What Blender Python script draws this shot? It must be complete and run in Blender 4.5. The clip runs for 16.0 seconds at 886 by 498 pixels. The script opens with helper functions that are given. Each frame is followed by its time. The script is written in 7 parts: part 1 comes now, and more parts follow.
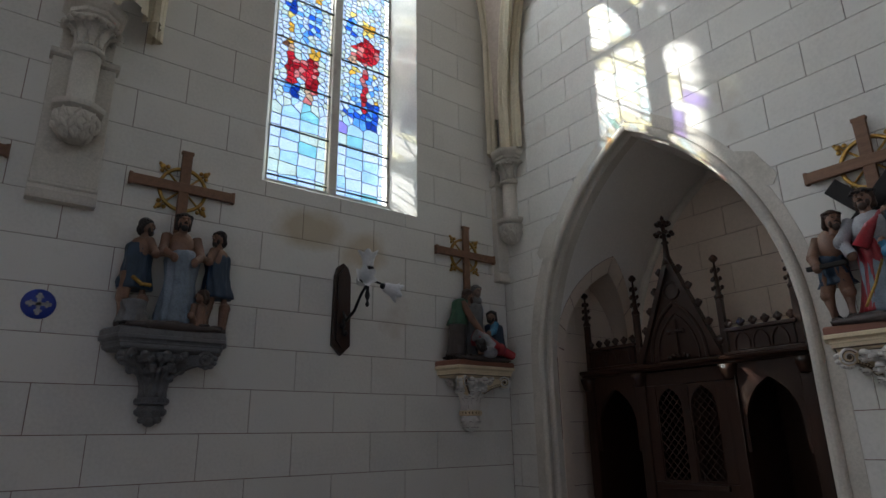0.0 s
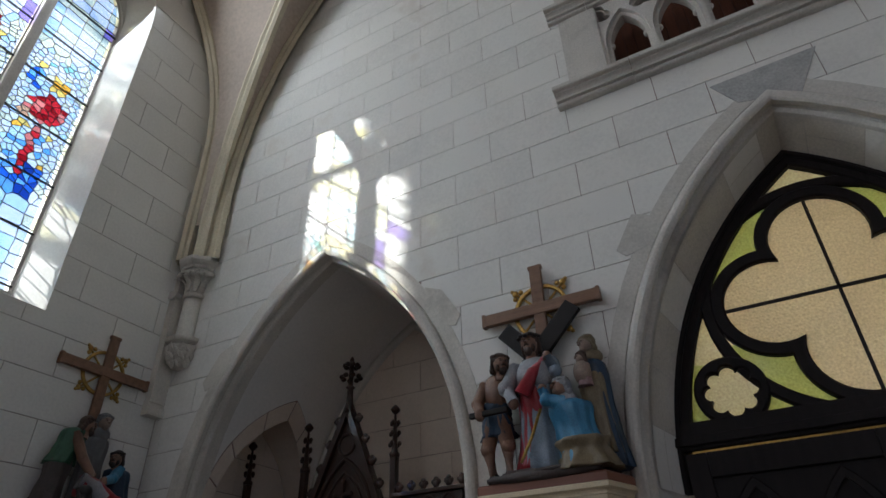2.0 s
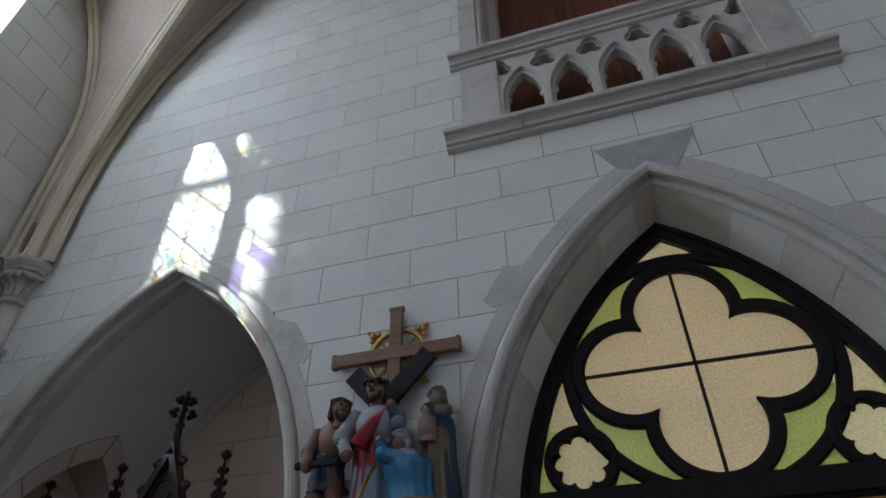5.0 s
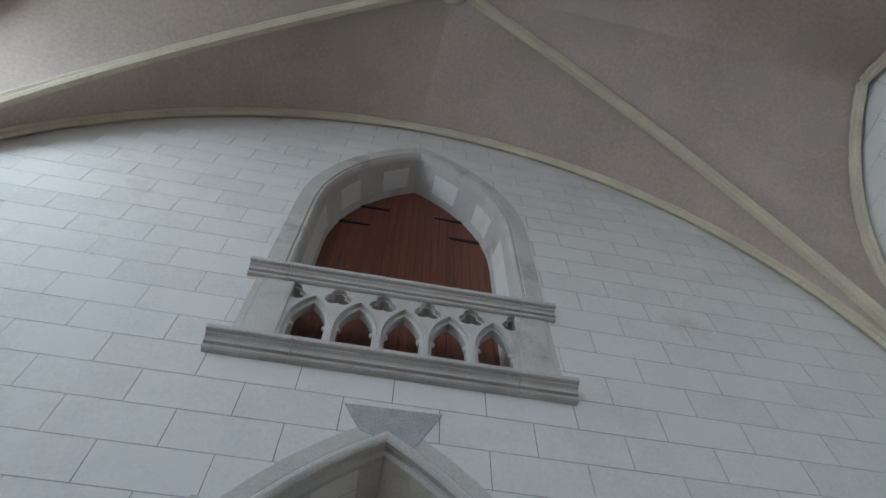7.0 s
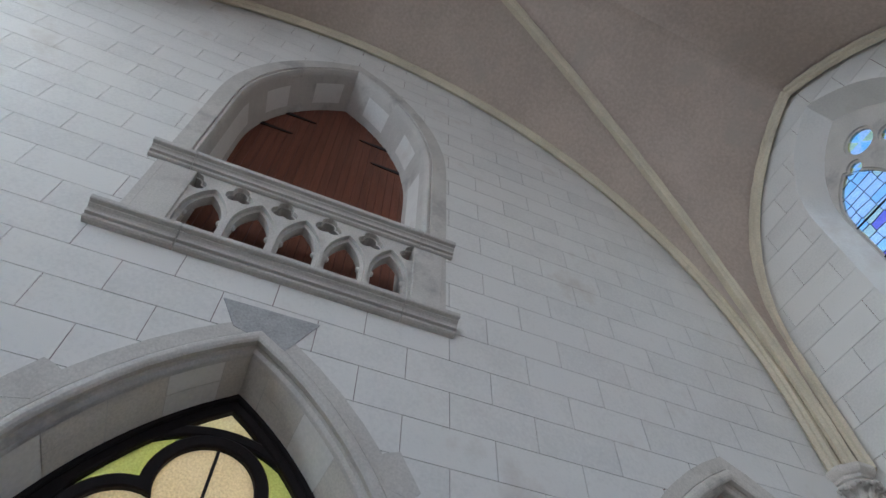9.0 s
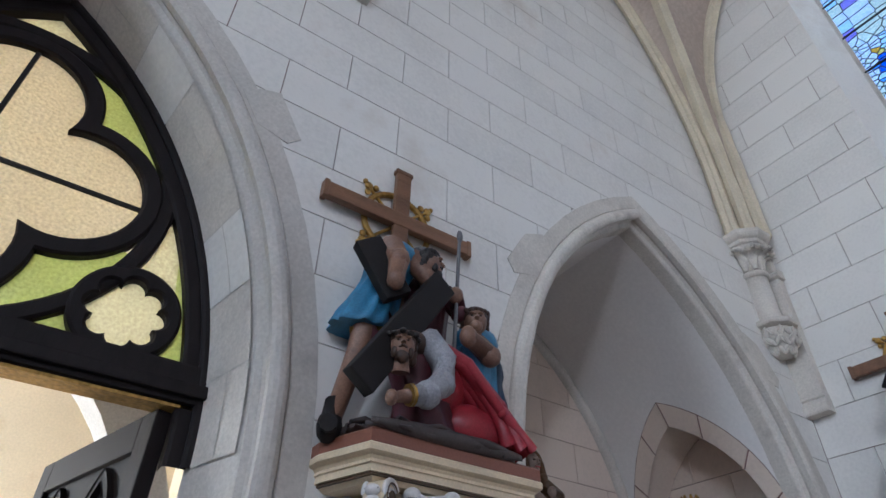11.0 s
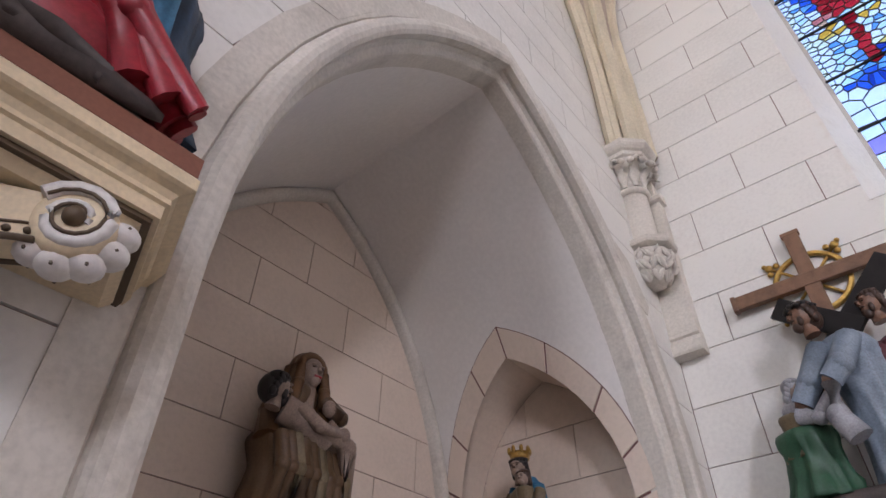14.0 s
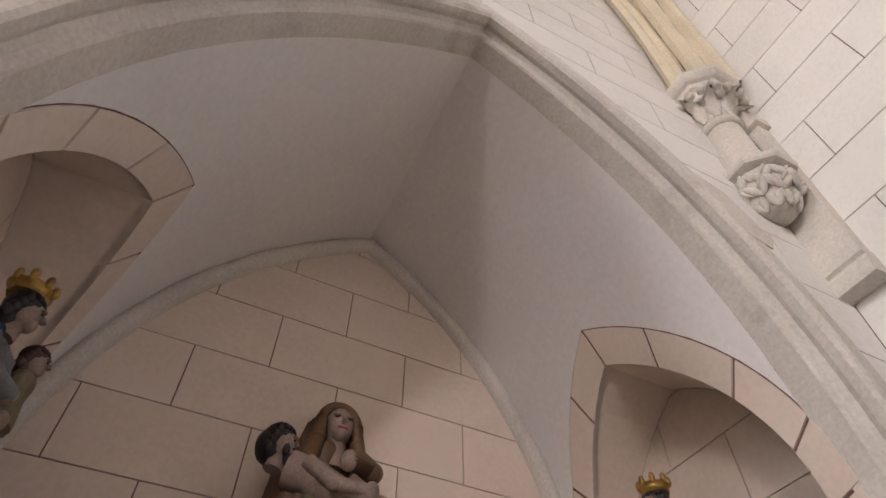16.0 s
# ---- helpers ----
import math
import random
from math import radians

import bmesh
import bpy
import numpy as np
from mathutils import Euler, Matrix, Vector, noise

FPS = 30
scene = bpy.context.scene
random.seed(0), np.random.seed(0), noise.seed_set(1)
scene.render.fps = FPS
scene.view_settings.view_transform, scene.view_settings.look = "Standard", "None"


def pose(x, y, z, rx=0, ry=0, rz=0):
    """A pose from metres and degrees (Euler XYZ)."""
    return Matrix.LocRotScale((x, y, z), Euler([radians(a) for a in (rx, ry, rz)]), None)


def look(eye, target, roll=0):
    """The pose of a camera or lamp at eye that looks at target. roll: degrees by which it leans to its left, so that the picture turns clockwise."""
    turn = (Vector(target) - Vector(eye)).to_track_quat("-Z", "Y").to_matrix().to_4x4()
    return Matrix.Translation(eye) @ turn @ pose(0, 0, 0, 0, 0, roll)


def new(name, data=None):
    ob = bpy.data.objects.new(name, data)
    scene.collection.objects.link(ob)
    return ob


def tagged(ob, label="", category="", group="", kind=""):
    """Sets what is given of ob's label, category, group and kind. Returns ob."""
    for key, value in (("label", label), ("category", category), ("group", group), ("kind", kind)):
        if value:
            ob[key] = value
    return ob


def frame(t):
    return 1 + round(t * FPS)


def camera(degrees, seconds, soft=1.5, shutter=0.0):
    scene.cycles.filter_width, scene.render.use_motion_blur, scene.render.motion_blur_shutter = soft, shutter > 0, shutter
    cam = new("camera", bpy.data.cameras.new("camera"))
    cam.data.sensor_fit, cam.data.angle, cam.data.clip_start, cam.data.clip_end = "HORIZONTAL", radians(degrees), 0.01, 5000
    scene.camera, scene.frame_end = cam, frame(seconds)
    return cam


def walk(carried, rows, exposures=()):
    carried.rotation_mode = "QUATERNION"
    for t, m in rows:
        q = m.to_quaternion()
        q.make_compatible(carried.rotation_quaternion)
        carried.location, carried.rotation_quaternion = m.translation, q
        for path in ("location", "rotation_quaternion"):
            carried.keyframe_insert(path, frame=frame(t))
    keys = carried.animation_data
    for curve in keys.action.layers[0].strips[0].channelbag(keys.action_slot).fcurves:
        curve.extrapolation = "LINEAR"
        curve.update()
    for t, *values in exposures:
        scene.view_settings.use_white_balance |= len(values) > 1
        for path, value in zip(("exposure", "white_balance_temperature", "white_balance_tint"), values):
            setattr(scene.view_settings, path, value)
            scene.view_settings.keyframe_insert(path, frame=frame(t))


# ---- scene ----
cam = camera(72.0, 16.0)
PATH = [
    (0, (0.098, -0.05, 1.643), (1.254, 1.471, 2.235), -1.0),
    (0.5, (0.211, 0.159, 1.504), (1.532, 1.447, 2.276), -1.5),
    (1, (0.488, 0.248, 1.529), (2.006, 1.158, 2.46), -2.5),
    (1.5, (0.864, 0.116, 1.59), (2.383, 0.913, 2.617), -2.1),
    (2, (1.183, 0.064, 1.559), (2.659, 0.857, 2.651), -1.5),
    (2.5, (1.463, 0.057, 1.561), (2.915, 0.793, 2.723), -1.0),
    (3, (1.545, 0.023, 1.55), (2.994, 0.696, 2.753), -0.5),
    (3.2, (1.539, 0.012, 1.558), (3.018, 0.688, 2.722), -0.6),
    (5.3, (1.567, -0.048, 1.642), (3.041, 0.309, 2.947), -0.6),
    (5.5, (1.579, -0.164, 1.664), (2.948, 0.092, 3.099), 0.1),
    (6, (1.655, -0.236, 1.698), (2.763, -0.218, 3.363), 0.8),
    (6.5, (1.67, -0.266, 1.708), (2.693, -0.358, 3.424), 0.8),
    (7, (1.664, -0.3, 1.712), (2.632, -0.47, 3.454), 0.6),
    (7.5, (1.633, -0.334, 1.708), (2.55, -0.564, 3.471), 0.6),
    (8, (1.637, -0.376, 1.69), (2.535, -0.668, 3.453), 0.5),
    (8.2, (1.623, -0.407, 1.677), (2.543, -0.728, 3.424), 0.6),
    (10.3, (2.115, -0.802, 1.571), (3.409, -1.466, 2.945), 1.6),
    (10.5, (2.236, -0.889, 1.57), (3.555, -1.6, 2.895), 1.8),
    (11, (2.559, -1.035, 1.53), (3.871, -1.918, 2.754), 1.0),
    (11.5, (2.94, -1.108, 1.52), (4.182, -2.187, 2.656), 0.1),
    (12, (3.215, -1.336, 1.517), (4.426, -2.495, 2.607), 0.1),
    (12.5, (3.384, -1.582, 1.52), (4.559, -2.77, 2.618), 0.3),
    (13, (3.564, -1.781, 1.548), (4.636, -3.048, 2.665), 0.1),
    (13.5, (3.562, -2.031, 1.534), (4.606, -3.248, 2.729), 0.1),
    (14, (3.503, -2.326, 1.557), (4.514, -3.49, 2.832), 0.6),
    (14.5, (3.574, -2.579, 1.57), (4.553, -3.682, 2.921), 0.6),
    (15, (3.633, -2.835, 1.605), (4.617, -3.832, 3.032), 0.2),
    (15.5, (3.609, -3.128, 1.599), (4.704, -3.853, 3.108), 0.3),
    (16, (3.712, -3.32, 1.584), (4.85, -3.89, 3.127), 0.3),
]
EXPOSURES = [(0.0, 1.5, 6000, 8.0), (1.5, 1.5, 5850, 8.0), (3.0, 1.6, 5750, 7.5), (5.5, 1.55, 5400, 8.0), (6.0, 1.7, 5400, 6.0), (7.0, 2.15, 5350, 4.0), (8.0, 2.25, 5500, 6.0), (10.5, 2.35, 5400, 10.5), (11.5, 2.7, 5400, 12.0), (12.5, 2.95, 5550, 15.0), (13.5, 3.0, 6000, 20.0), (14.5, 2.95, 6450, 22.0), (16.0, 3.2, 6900, 21.0)]
walk(cam, [(t, look(eye, target, roll)) for t, eye, target, roll in PATH], EXPOSURES)

# ---- plan, in metres ----
BW = 4.455            # face of the end wall
YL, YR = 4.60, -5.40  # faces of the side walls
XB = -9.0             # far end of the nave, behind the camera
CY = -0.46            # axis of door and balcony
ARCH_L, ARCH_R = 2.90, -3.91   # axes of the two chapel arches
BAY = 2.53            # axis of the window bay
THICK = 0.60

# ---- light ----
PORCH_W, WIN_L_W, WIN_R_W, NAVE_L_W, NAVE_R_W = 36.0, 54.0, 2.0, 16.0, 0.6   # window daylight, and lamps added in the porch and unseen nave, in watts
world = bpy.data.worlds.new("sky")
scene.world = world
world.use_nodes = True
wn = world.node_tree.nodes
sky = wn.new("ShaderNodeTexSky")
sky.sky_type = "NISHITA"
sky.sun_disc = False
SUN_WAY = Vector((1.0, -1.25, -1.15)).normalized()   # the way the sunlight travels
sky.sun_elevation = math.asin(-SUN_WAY.z)
sky.sun_rotation = math.atan2(-SUN_WAY.x, -SUN_WAY.y)
world.node_tree.links.new(sky.outputs[0], wn["Background"].inputs[0])
wn["Background"].inputs[1].default_value = 0.10
sun_data = bpy.data.lights.new("sun", "SUN")
sun_data.energy, sun_data.angle, sun_data.color = 5.0, radians(0.5), (1.0, 0.95, 0.86)
sun = new("sun", sun_data)
sun.matrix_world = look((0, 12, 14), Vector((0, 12, 14)) + SUN_WAY)


SLOTS = [(-0.39, -0.24, -0.40, 0.72), (-0.13, 0.11, -0.45, 0.42), (-0.42, -0.20, 0.50, 0.95), (-0.60, -0.50, -1.90, -1.50), (-0.68, -0.48, -2.0, -1.2)]


def in_gap(a, b, rng):
    """Where the added crown is left open for sun patches, seen along the sunlight."""
    if -0.66 < a < -0.46 and b > -1.2:
        return rng.random() < 0.55
    return any(a0 - 0.10 < a < a1 + 0.10 and b0 - 0.09 < b < b1 + 0.09 for a0, a1, b0, b1 in SLOTS)


def window_lamp(name, m, sx, sy, watts, color=(1.0, 1.0, 1.0)):
    """A lamp that stands for daylight in an opening, seen or added."""
    d = bpy.data.lights.new(name, "AREA")
    d.shape, d.size, d.size_y, d.energy, d.color = "RECTANGLE", sx, sy, watts, color
    ob = new(name, d)
    ob.matrix_world = m
    return ob


# ---- materials ----
def material(name, color, rough=0.8, metal=0.0, grain=0.12, scale=6.0, fine=60.0, bump=0.15, spread=0.0, stain=None, coat=0.0, dist=0.01, spots=()):
    """Base colour with coarse and fine variation, bump, and a spread between objects."""
    m = bpy.data.materials.new(name)
    m.use_nodes = True
    nt = m.node_tree
    n, l = nt.nodes, nt.links
    b = n["Principled BSDF"]
    b.inputs["Roughness"].default_value = rough
    b.inputs["Metallic"].default_value = metal
    b.inputs["Coat Weight"].default_value = coat
    co = n.new("ShaderNodeNewGeometry")
    big = n.new("ShaderNodeTexNoise")
    big.inputs["Scale"].default_value = scale
    big.inputs["Detail"].default_value = 4
    small = n.new("ShaderNodeTexNoise")
    small.inputs["Scale"].default_value = fine
    small.inputs["Detail"].default_value = 3
    l.new(co.outputs["Position"], big.inputs["Vector"])
    l.new(co.outputs["Position"], small.inputs["Vector"])
    add = n.new("ShaderNodeMath")
    add.operation = "ADD"
    l.new(big.outputs[0], add.inputs[0])
    l.new(small.outputs[0], add.inputs[1])
    last = add
    if spread:
        info = n.new("ShaderNodeObjectInfo")
        mul = n.new("ShaderNodeMath")
        mul.operation = "MULTIPLY_ADD"
        l.new(info.outputs["Random"], mul.inputs[0])
        mul.inputs[1].default_value = spread
        l.new(add.outputs[0], mul.inputs[2])
        last = mul
    ramp = n.new("ShaderNodeValToRGB")
    c = Vector(color)
    ramp.color_ramp.elements[0].position = 0.6
    ramp.color_ramp.elements[0].color = (*[max(0, v * (1 - grain)) for v in c], 1)
    ramp.color_ramp.elements[1].position = 1.4 if not spread else 1.0
    ramp.color_ramp.elements[1].color = (*[min(1, v * (1 + grain)) for v in c], 1)
    half = n.new("ShaderNodeMath")
    half.operation = "MULTIPLY"
    half.inputs[1].default_value = 0.78
    l.new(last.outputs[0], half.inputs[0])
    l.new(half.outputs[0], ramp.inputs[0])
    out = ramp.outputs[0]
    if stain:
        st = n.new("ShaderNodeTexNoise")
        st.inputs["Scale"].default_value = stain[1]
        st.inputs["Detail"].default_value = 6
        st.inputs["Roughness"].default_value = 0.65
        l.new(co.outputs["Position"], st.inputs["Vector"])
        sr = n.new("ShaderNodeValToRGB")
        sr.color_ramp.elements[0].position, sr.color_ramp.elements[1].position = stain[2], stain[2] + 0.14
        l.new(st.outputs[0], sr.inputs[0])
        mix = n.new("ShaderNodeMix")
        mix.data_type = "RGBA"
        l.new(sr.outputs[0], mix.inputs["Factor"])
        l.new(out, mix.inputs["A"])
        mix.inputs["B"].default_value = (*stain[0], 1)
        out = mix.outputs["Result"]
    for at, size, tint in spots:
        sub = n.new("ShaderNodeVectorMath")
        sub.operation = "SUBTRACT"
        l.new(co.outputs["Position"], sub.inputs[0])
        sub.inputs[1].default_value = at
        div = n.new("ShaderNodeVectorMath")
        div.operation = "DIVIDE"
        l.new(sub.outputs[0], div.inputs[0])
        div.inputs[1].default_value = size
        ln = n.new("ShaderNodeVectorMath")
        ln.operation = "LENGTH"
        l.new(div.outputs[0], ln.inputs[0])
        rag = n.new("ShaderNodeMath")
        rag.operation = "ADD"
        l.new(ln.outputs["Value"], rag.inputs[0])
        l.new(big.outputs[0], rag.inputs[1])
        rr = n.new("ShaderNodeValToRGB")
        rr.color_ramp.elements[0].position, rr.color_ramp.elements[1].position = 0.72, 1.30
        rr.color_ramp.elements[0].color, rr.color_ramp.elements[1].color = (0.75, 0.75, 0.75, 1), (0, 0, 0, 1)
        l.new(rag.outputs[0], rr.inputs[0])
        mx = n.new("ShaderNodeMix")
        mx.data_type = "RGBA"
        l.new(rr.outputs[0], mx.inputs["Factor"])
        l.new(out, mx.inputs["A"])
        mx.inputs["B"].default_value = (*tint, 1)
        out = mx.outputs["Result"]
    l.new(out, b.inputs["Base Color"])
    if bump:
        bp = n.new("ShaderNodeBump")
        bp.inputs["Strength"].default_value = bump
        bp.inputs["Distance"].default_value = dist
        l.new(add.outputs[0], bp.inputs["Height"])
        l.new(bp.outputs[0], b.inputs["Normal"])
    return m


def wood(name, color, rough=0.45, along="Z", scale=3.0, bump=0.2, coat=0.0):
    """Wood with grain stretched along one axis."""
    m = material(name, color, rough, grain=0.3, scale=scale, bump=bump, coat=coat, spread=0.25)
    nt = m.node_tree
    mp = nt.nodes.new("ShaderNodeMapping")
    s = {"X": (0.6, 9, 9), "Y": (9, 0.6, 9), "Z": (9, 9, 0.6)}[along]
    mp.inputs["Scale"].default_value = s
    geo = next(x for x in nt.nodes if x.type == "NEW_GEOMETRY")
    nt.links.new(geo.outputs["Position"], mp.inputs[0])
    for x in nt.nodes:
        if x.type == "TEX_NOISE":
            nt.links.new(mp.outputs[0], x.inputs["Vector"])
    return m


def glass(name, color, clear=0.75, ripple=0.0):
    """A pane that lets tinted light through and scatters some of it."""
    m = bpy.data.materials.new(name)
    m.use_nodes = True
    n, l = m.node_tree.nodes, m.node_tree.links
    n.remove(n["Principled BSDF"])
    geo = n.new("ShaderNodeNewGeometry")
    tex = n.new("ShaderNodeTexNoise")
    tex.inputs["Scale"].default_value = 75.0 if ripple else 9.0
    tex.inputs["Detail"].default_value = 5
    l.new(geo.outputs["Position"], tex.inputs["Vector"])
    ramp = n.new("ShaderNodeValToRGB")
    ramp.color_ramp.elements[0].position, ramp.color_ramp.elements[1].position = 0.3, 0.7
    ramp.color_ramp.elements[0].color = (*[v * (0.84 if ripple else 0.93 if min(color) > 0.6 else 0.72) for v in color], 1)
    ramp.color_ramp.elements[1].color = (*[min(1, v * 1.15) for v in color], 1)
    l.new(tex.outputs[0], ramp.inputs[0])
    tr, tl, gl = n.new("ShaderNodeBsdfTransparent"), n.new("ShaderNodeBsdfTranslucent"), n.new("ShaderNodeBsdfGlossy")
    gl.inputs["Roughness"].default_value = 0.12
    l.new(ramp.outputs[0], tr.inputs[0])
    l.new(ramp.outputs[0], tl.inputs[0])
    if ripple:
        v = n.new("ShaderNodeTexVoronoi")
        v.inputs["Scale"].default_value = 55.0
        l.new(geo.outputs["Position"], v.inputs["Vector"])
        bp = n.new("ShaderNodeBump")
        bp.inputs["Strength"].default_value, bp.inputs["Distance"].default_value = ripple, 0.01
        l.new(v.outputs["Distance"], bp.inputs["Height"])
        l.new(bp.outputs[0], tl.inputs["Normal"])
        l.new(bp.outputs[0], gl.inputs["Normal"])
    mix, mix2 = n.new("ShaderNodeMixShader"), n.new("ShaderNodeMixShader")
    mix.inputs[0].default_value = clear
    l.new(tl.outputs[0], mix.inputs[1])
    l.new(tr.outputs[0], mix.inputs[2])
    mix2.inputs[0].default_value = 0.05
    l.new(mix.outputs[0], mix2.inputs[1])
    l.new(gl.outputs[0], mix2.inputs[2])
    l.new(mix2.outputs[0], n["Material Output"].inputs[0])
    return m


M_BLOCK = material("limewashed_ashlar", (0.70, 0.68, 0.64), 0.85, grain=0.07, scale=2.2, fine=45, bump=0.12, spread=0.35, stain=((0.60, 0.55, 0.49), 1.1, 0.60), dist=0.006,
                   spots=(((2.15, 4.6, 3.40), (0.75, 0.5, 0.40), (0.50, 0.41, 0.27)), ((2.75, 4.6, 3.25), (0.50, 0.5, 0.50), (0.54, 0.45, 0.32))))   # damp stains under the window
M_MORTAR = material("red_brown_joint", (0.24, 0.16, 0.14), 0.95, grain=0.25, scale=8)
M_STONE = material("dressed_grey_stone", (0.55, 0.52, 0.475), 0.88, grain=0.12, scale=3.0, fine=70, bump=0.25, stain=((0.38, 0.355, 0.33), 2.3, 0.56), dist=0.006)
M_SHAFT = material("pale_shaft_stone", (0.60, 0.56, 0.50), 0.88, grain=0.12, scale=3.0, fine=70, bump=0.25, stain=((0.42, 0.385, 0.34), 3.2, 0.58), dist=0.005)
M_PATCH = material("cement_patch", (0.40, 0.395, 0.385), 0.9, grain=0.16, scale=9, bump=0.4)
M_RIB = material("cream_rib_stone", (0.62, 0.55, 0.41), 0.85, grain=0.12, scale=3.0, bump=0.2, stain=((0.42, 0.37, 0.28), 1.7, 0.60))
M_VAULT = material("vault_plaster", (0.48, 0.395, 0.325), 0.9, grain=0.12, scale=1.2, fine=25, bump=0.15, stain=((0.43, 0.37, 0.31), 0.9, 0.55))
# the pinkish part of this cream is the chapel's warm shade, tinted in
M_WARM = material("cream_ashlar_warm_shade_tint", (0.67, 0.565, 0.475), 0.85, grain=0.06, scale=2.2, fine=45, bump=0.12, spread=0.25, stain=((0.58, 0.48, 0.40), 1.1, 0.62), dist=0.006)
M_REDJOINT = material("dark_red_joint", (0.20, 0.10, 0.09), 0.95, grain=0.25, scale=8)
M_CHAPEL = material("chapel_plaster", (0.76, 0.73, 0.70), 0.9, grain=0.05, scale=1.5, fine=40, bump=0.08)
M_FLOOR = material("floor_stone", (0.13, 0.11, 0.10), 0.6, grain=0.2, scale=3)
M_OAK = wood("dark_oak", (0.030, 0.013, 0.008), 0.30, coat=0.35)
M_FRAME = wood("black_brown_wood", (0.011, 0.008, 0.008), 0.6)
for dull in (M_FRAME, M_OAK):
    dull.node_tree.nodes["Principled BSDF"].inputs["Specular IOR Level"].default_value = 0.22
M_PLANK = wood("red_brown_boards", (0.14, 0.045, 0.024), 0.55)
M_CROSS = wood("cross_wood", (0.17, 0.085, 0.045), 0.5, along="Y")
M_IRON = material("dark_iron", (0.02, 0.02, 0.022), 0.5, metal=0.6)
M_LEAD = material("lead_came", (0.03, 0.03, 0.032), 0.6, metal=0.3)
M_GILT = material("gilding", (0.42, 0.26, 0.07), 0.42, metal=0.8, grain=0.25, scale=30)
G_GOLD = glass("golden_rough_glass", (0.87, 0.81, 0.66), 0.25, 0.6)
G_CREAM = glass("cream_glass", (0.92, 0.87, 0.70), 0.25, 0.4)
G_GREEN = glass("green_glass", (0.70, 0.76, 0.42), 0.25, 0.4)


# ---- mesh helpers ----
def link_mesh(name, bm, mats, parent=None, label="", smooth=False):
    me = bpy.data.meshes.new(name)
    bm.to_mesh(me)
    bm.free()
    for mt in mats if isinstance(mats, (list, tuple)) else [mats]:
        me.materials.append(mt)
    if smooth:
        me.shade_smooth()
    ob = new(name, me)
    if parent is not None:
        ob.parent = parent
    if label:
        ob["label"] = label
    return ob


def part(name, bm, mats, parent, label="", smooth=False):
    return link_mesh(name, bm, mats, parent, label, smooth)


def thing(name, label, category, group="", at=None):
    e = new(name)
    if at is not None:
        e.matrix_world = at
    return tagged(e, label, category, group)


def structure(name, bm, mats, label="", smooth=False):
    return tagged(link_mesh(name, bm, mats, smooth=smooth), label, "", "", "structure")


def box(bm, lo, hi, bevel=0.0, mat=0, turn=None):
    x0, y0, z0 = lo
    x1, y1, z1 = hi
    vs = [bm.verts.new(p) for p in ((x0, y0, z0), (x1, y0, z0), (x1, y1, z0), (x0, y1, z0), (x0, y0, z1), (x1, y0, z1), (x1, y1, z1), (x0, y1, z1))]
    fs = [bm.faces.new([vs[i] for i in q]) for q in ((3, 2, 1, 0), (4, 5, 6, 7), (0, 1, 5, 4), (1, 2, 6, 5), (2, 3, 7, 6), (3, 0, 4, 7))]
    for f in fs:
        f.material_index = mat
    if bevel:
        es = list({e for f in fs for e in f.edges})
        r = bmesh.ops.bevel(bm, geom=es, offset=bevel, segments=2, profile=0.6, affect="EDGES", material=-1)
        vs = list({v for f in r["faces"] for v in f.verts} | {v for v in vs if v.is_valid})
    if turn is not None:
        bmesh.ops.transform(bm, matrix=turn, verts=vs)
    return vs


def lathe(bm, prof, seg=16, m=None, mat=0, folds=0, depth=0.0, sweep=2 * math.pi, squash=1.0):
    """Turns a profile [(radius, height)] round z; folds make a fluted or draped skin."""
    m = m or Matrix()
    rings = []
    full = sweep > 6.28
    for r, z in prof:
        ring = []
        for i in range(seg if full else seg + 1):
            a = sweep * i / seg
            rr = r * (1 + depth * math.cos(folds * a)) if folds else r
            ring.append(bm.verts.new(m @ Vector((rr * math.cos(a), rr * squash * math.sin(a), z))))
        rings.append(ring)
    for a, b in zip(rings, rings[1:]):
        k = len(a)
        for i in range(k if full else k - 1):
            f = bm.faces.new((a[i], a[(i + 1) % k], b[(i + 1) % k], b[i]))
            f.material_index, f.smooth = mat, True
    if full:
        for ring, flip in ((rings[0], True), (rings[-1], False)):
            f = bm.faces.new(ring[::-1] if flip else ring)
            f.material_index = mat
    return rings


def tube(bm, pts, radii, seg=8, mat=0, flat=1.0):
    """A tapered tube along points."""
    rings = []
    pts = [Vector(p) for p in pts]
    if not isinstance(radii, (list, tuple)):
        radii = [radii] * len(pts)
    for i, p in enumerate(pts):
        d = (pts[min(i + 1, len(pts) - 1)] - pts[max(i - 1, 0)]).normalized()
        side = d.cross(Vector((0, 0, 1)))
        if side.length < 0.05:
            side = d.cross(Vector((1, 0, 0)))
        side.normalize()
        up = side.cross(d)
        rings.append([bm.verts.new(p + radii[i] * (side * math.cos(2 * math.pi * k / seg) + flat * up * math.sin(2 * math.pi * k / seg))) for k in range(seg)])
    for a, b in zip(rings, rings[1:]):
        for k in range(seg):
            f = bm.faces.new((a[k], a[(k + 1) % seg], b[(k + 1) % seg], b[k]))
            f.material_index, f.smooth = mat, True
    for ring, flip in ((rings[0], False), (rings[-1], True)):
        f = bm.faces.new(ring[::-1] if flip else ring)
        f.material_index = mat


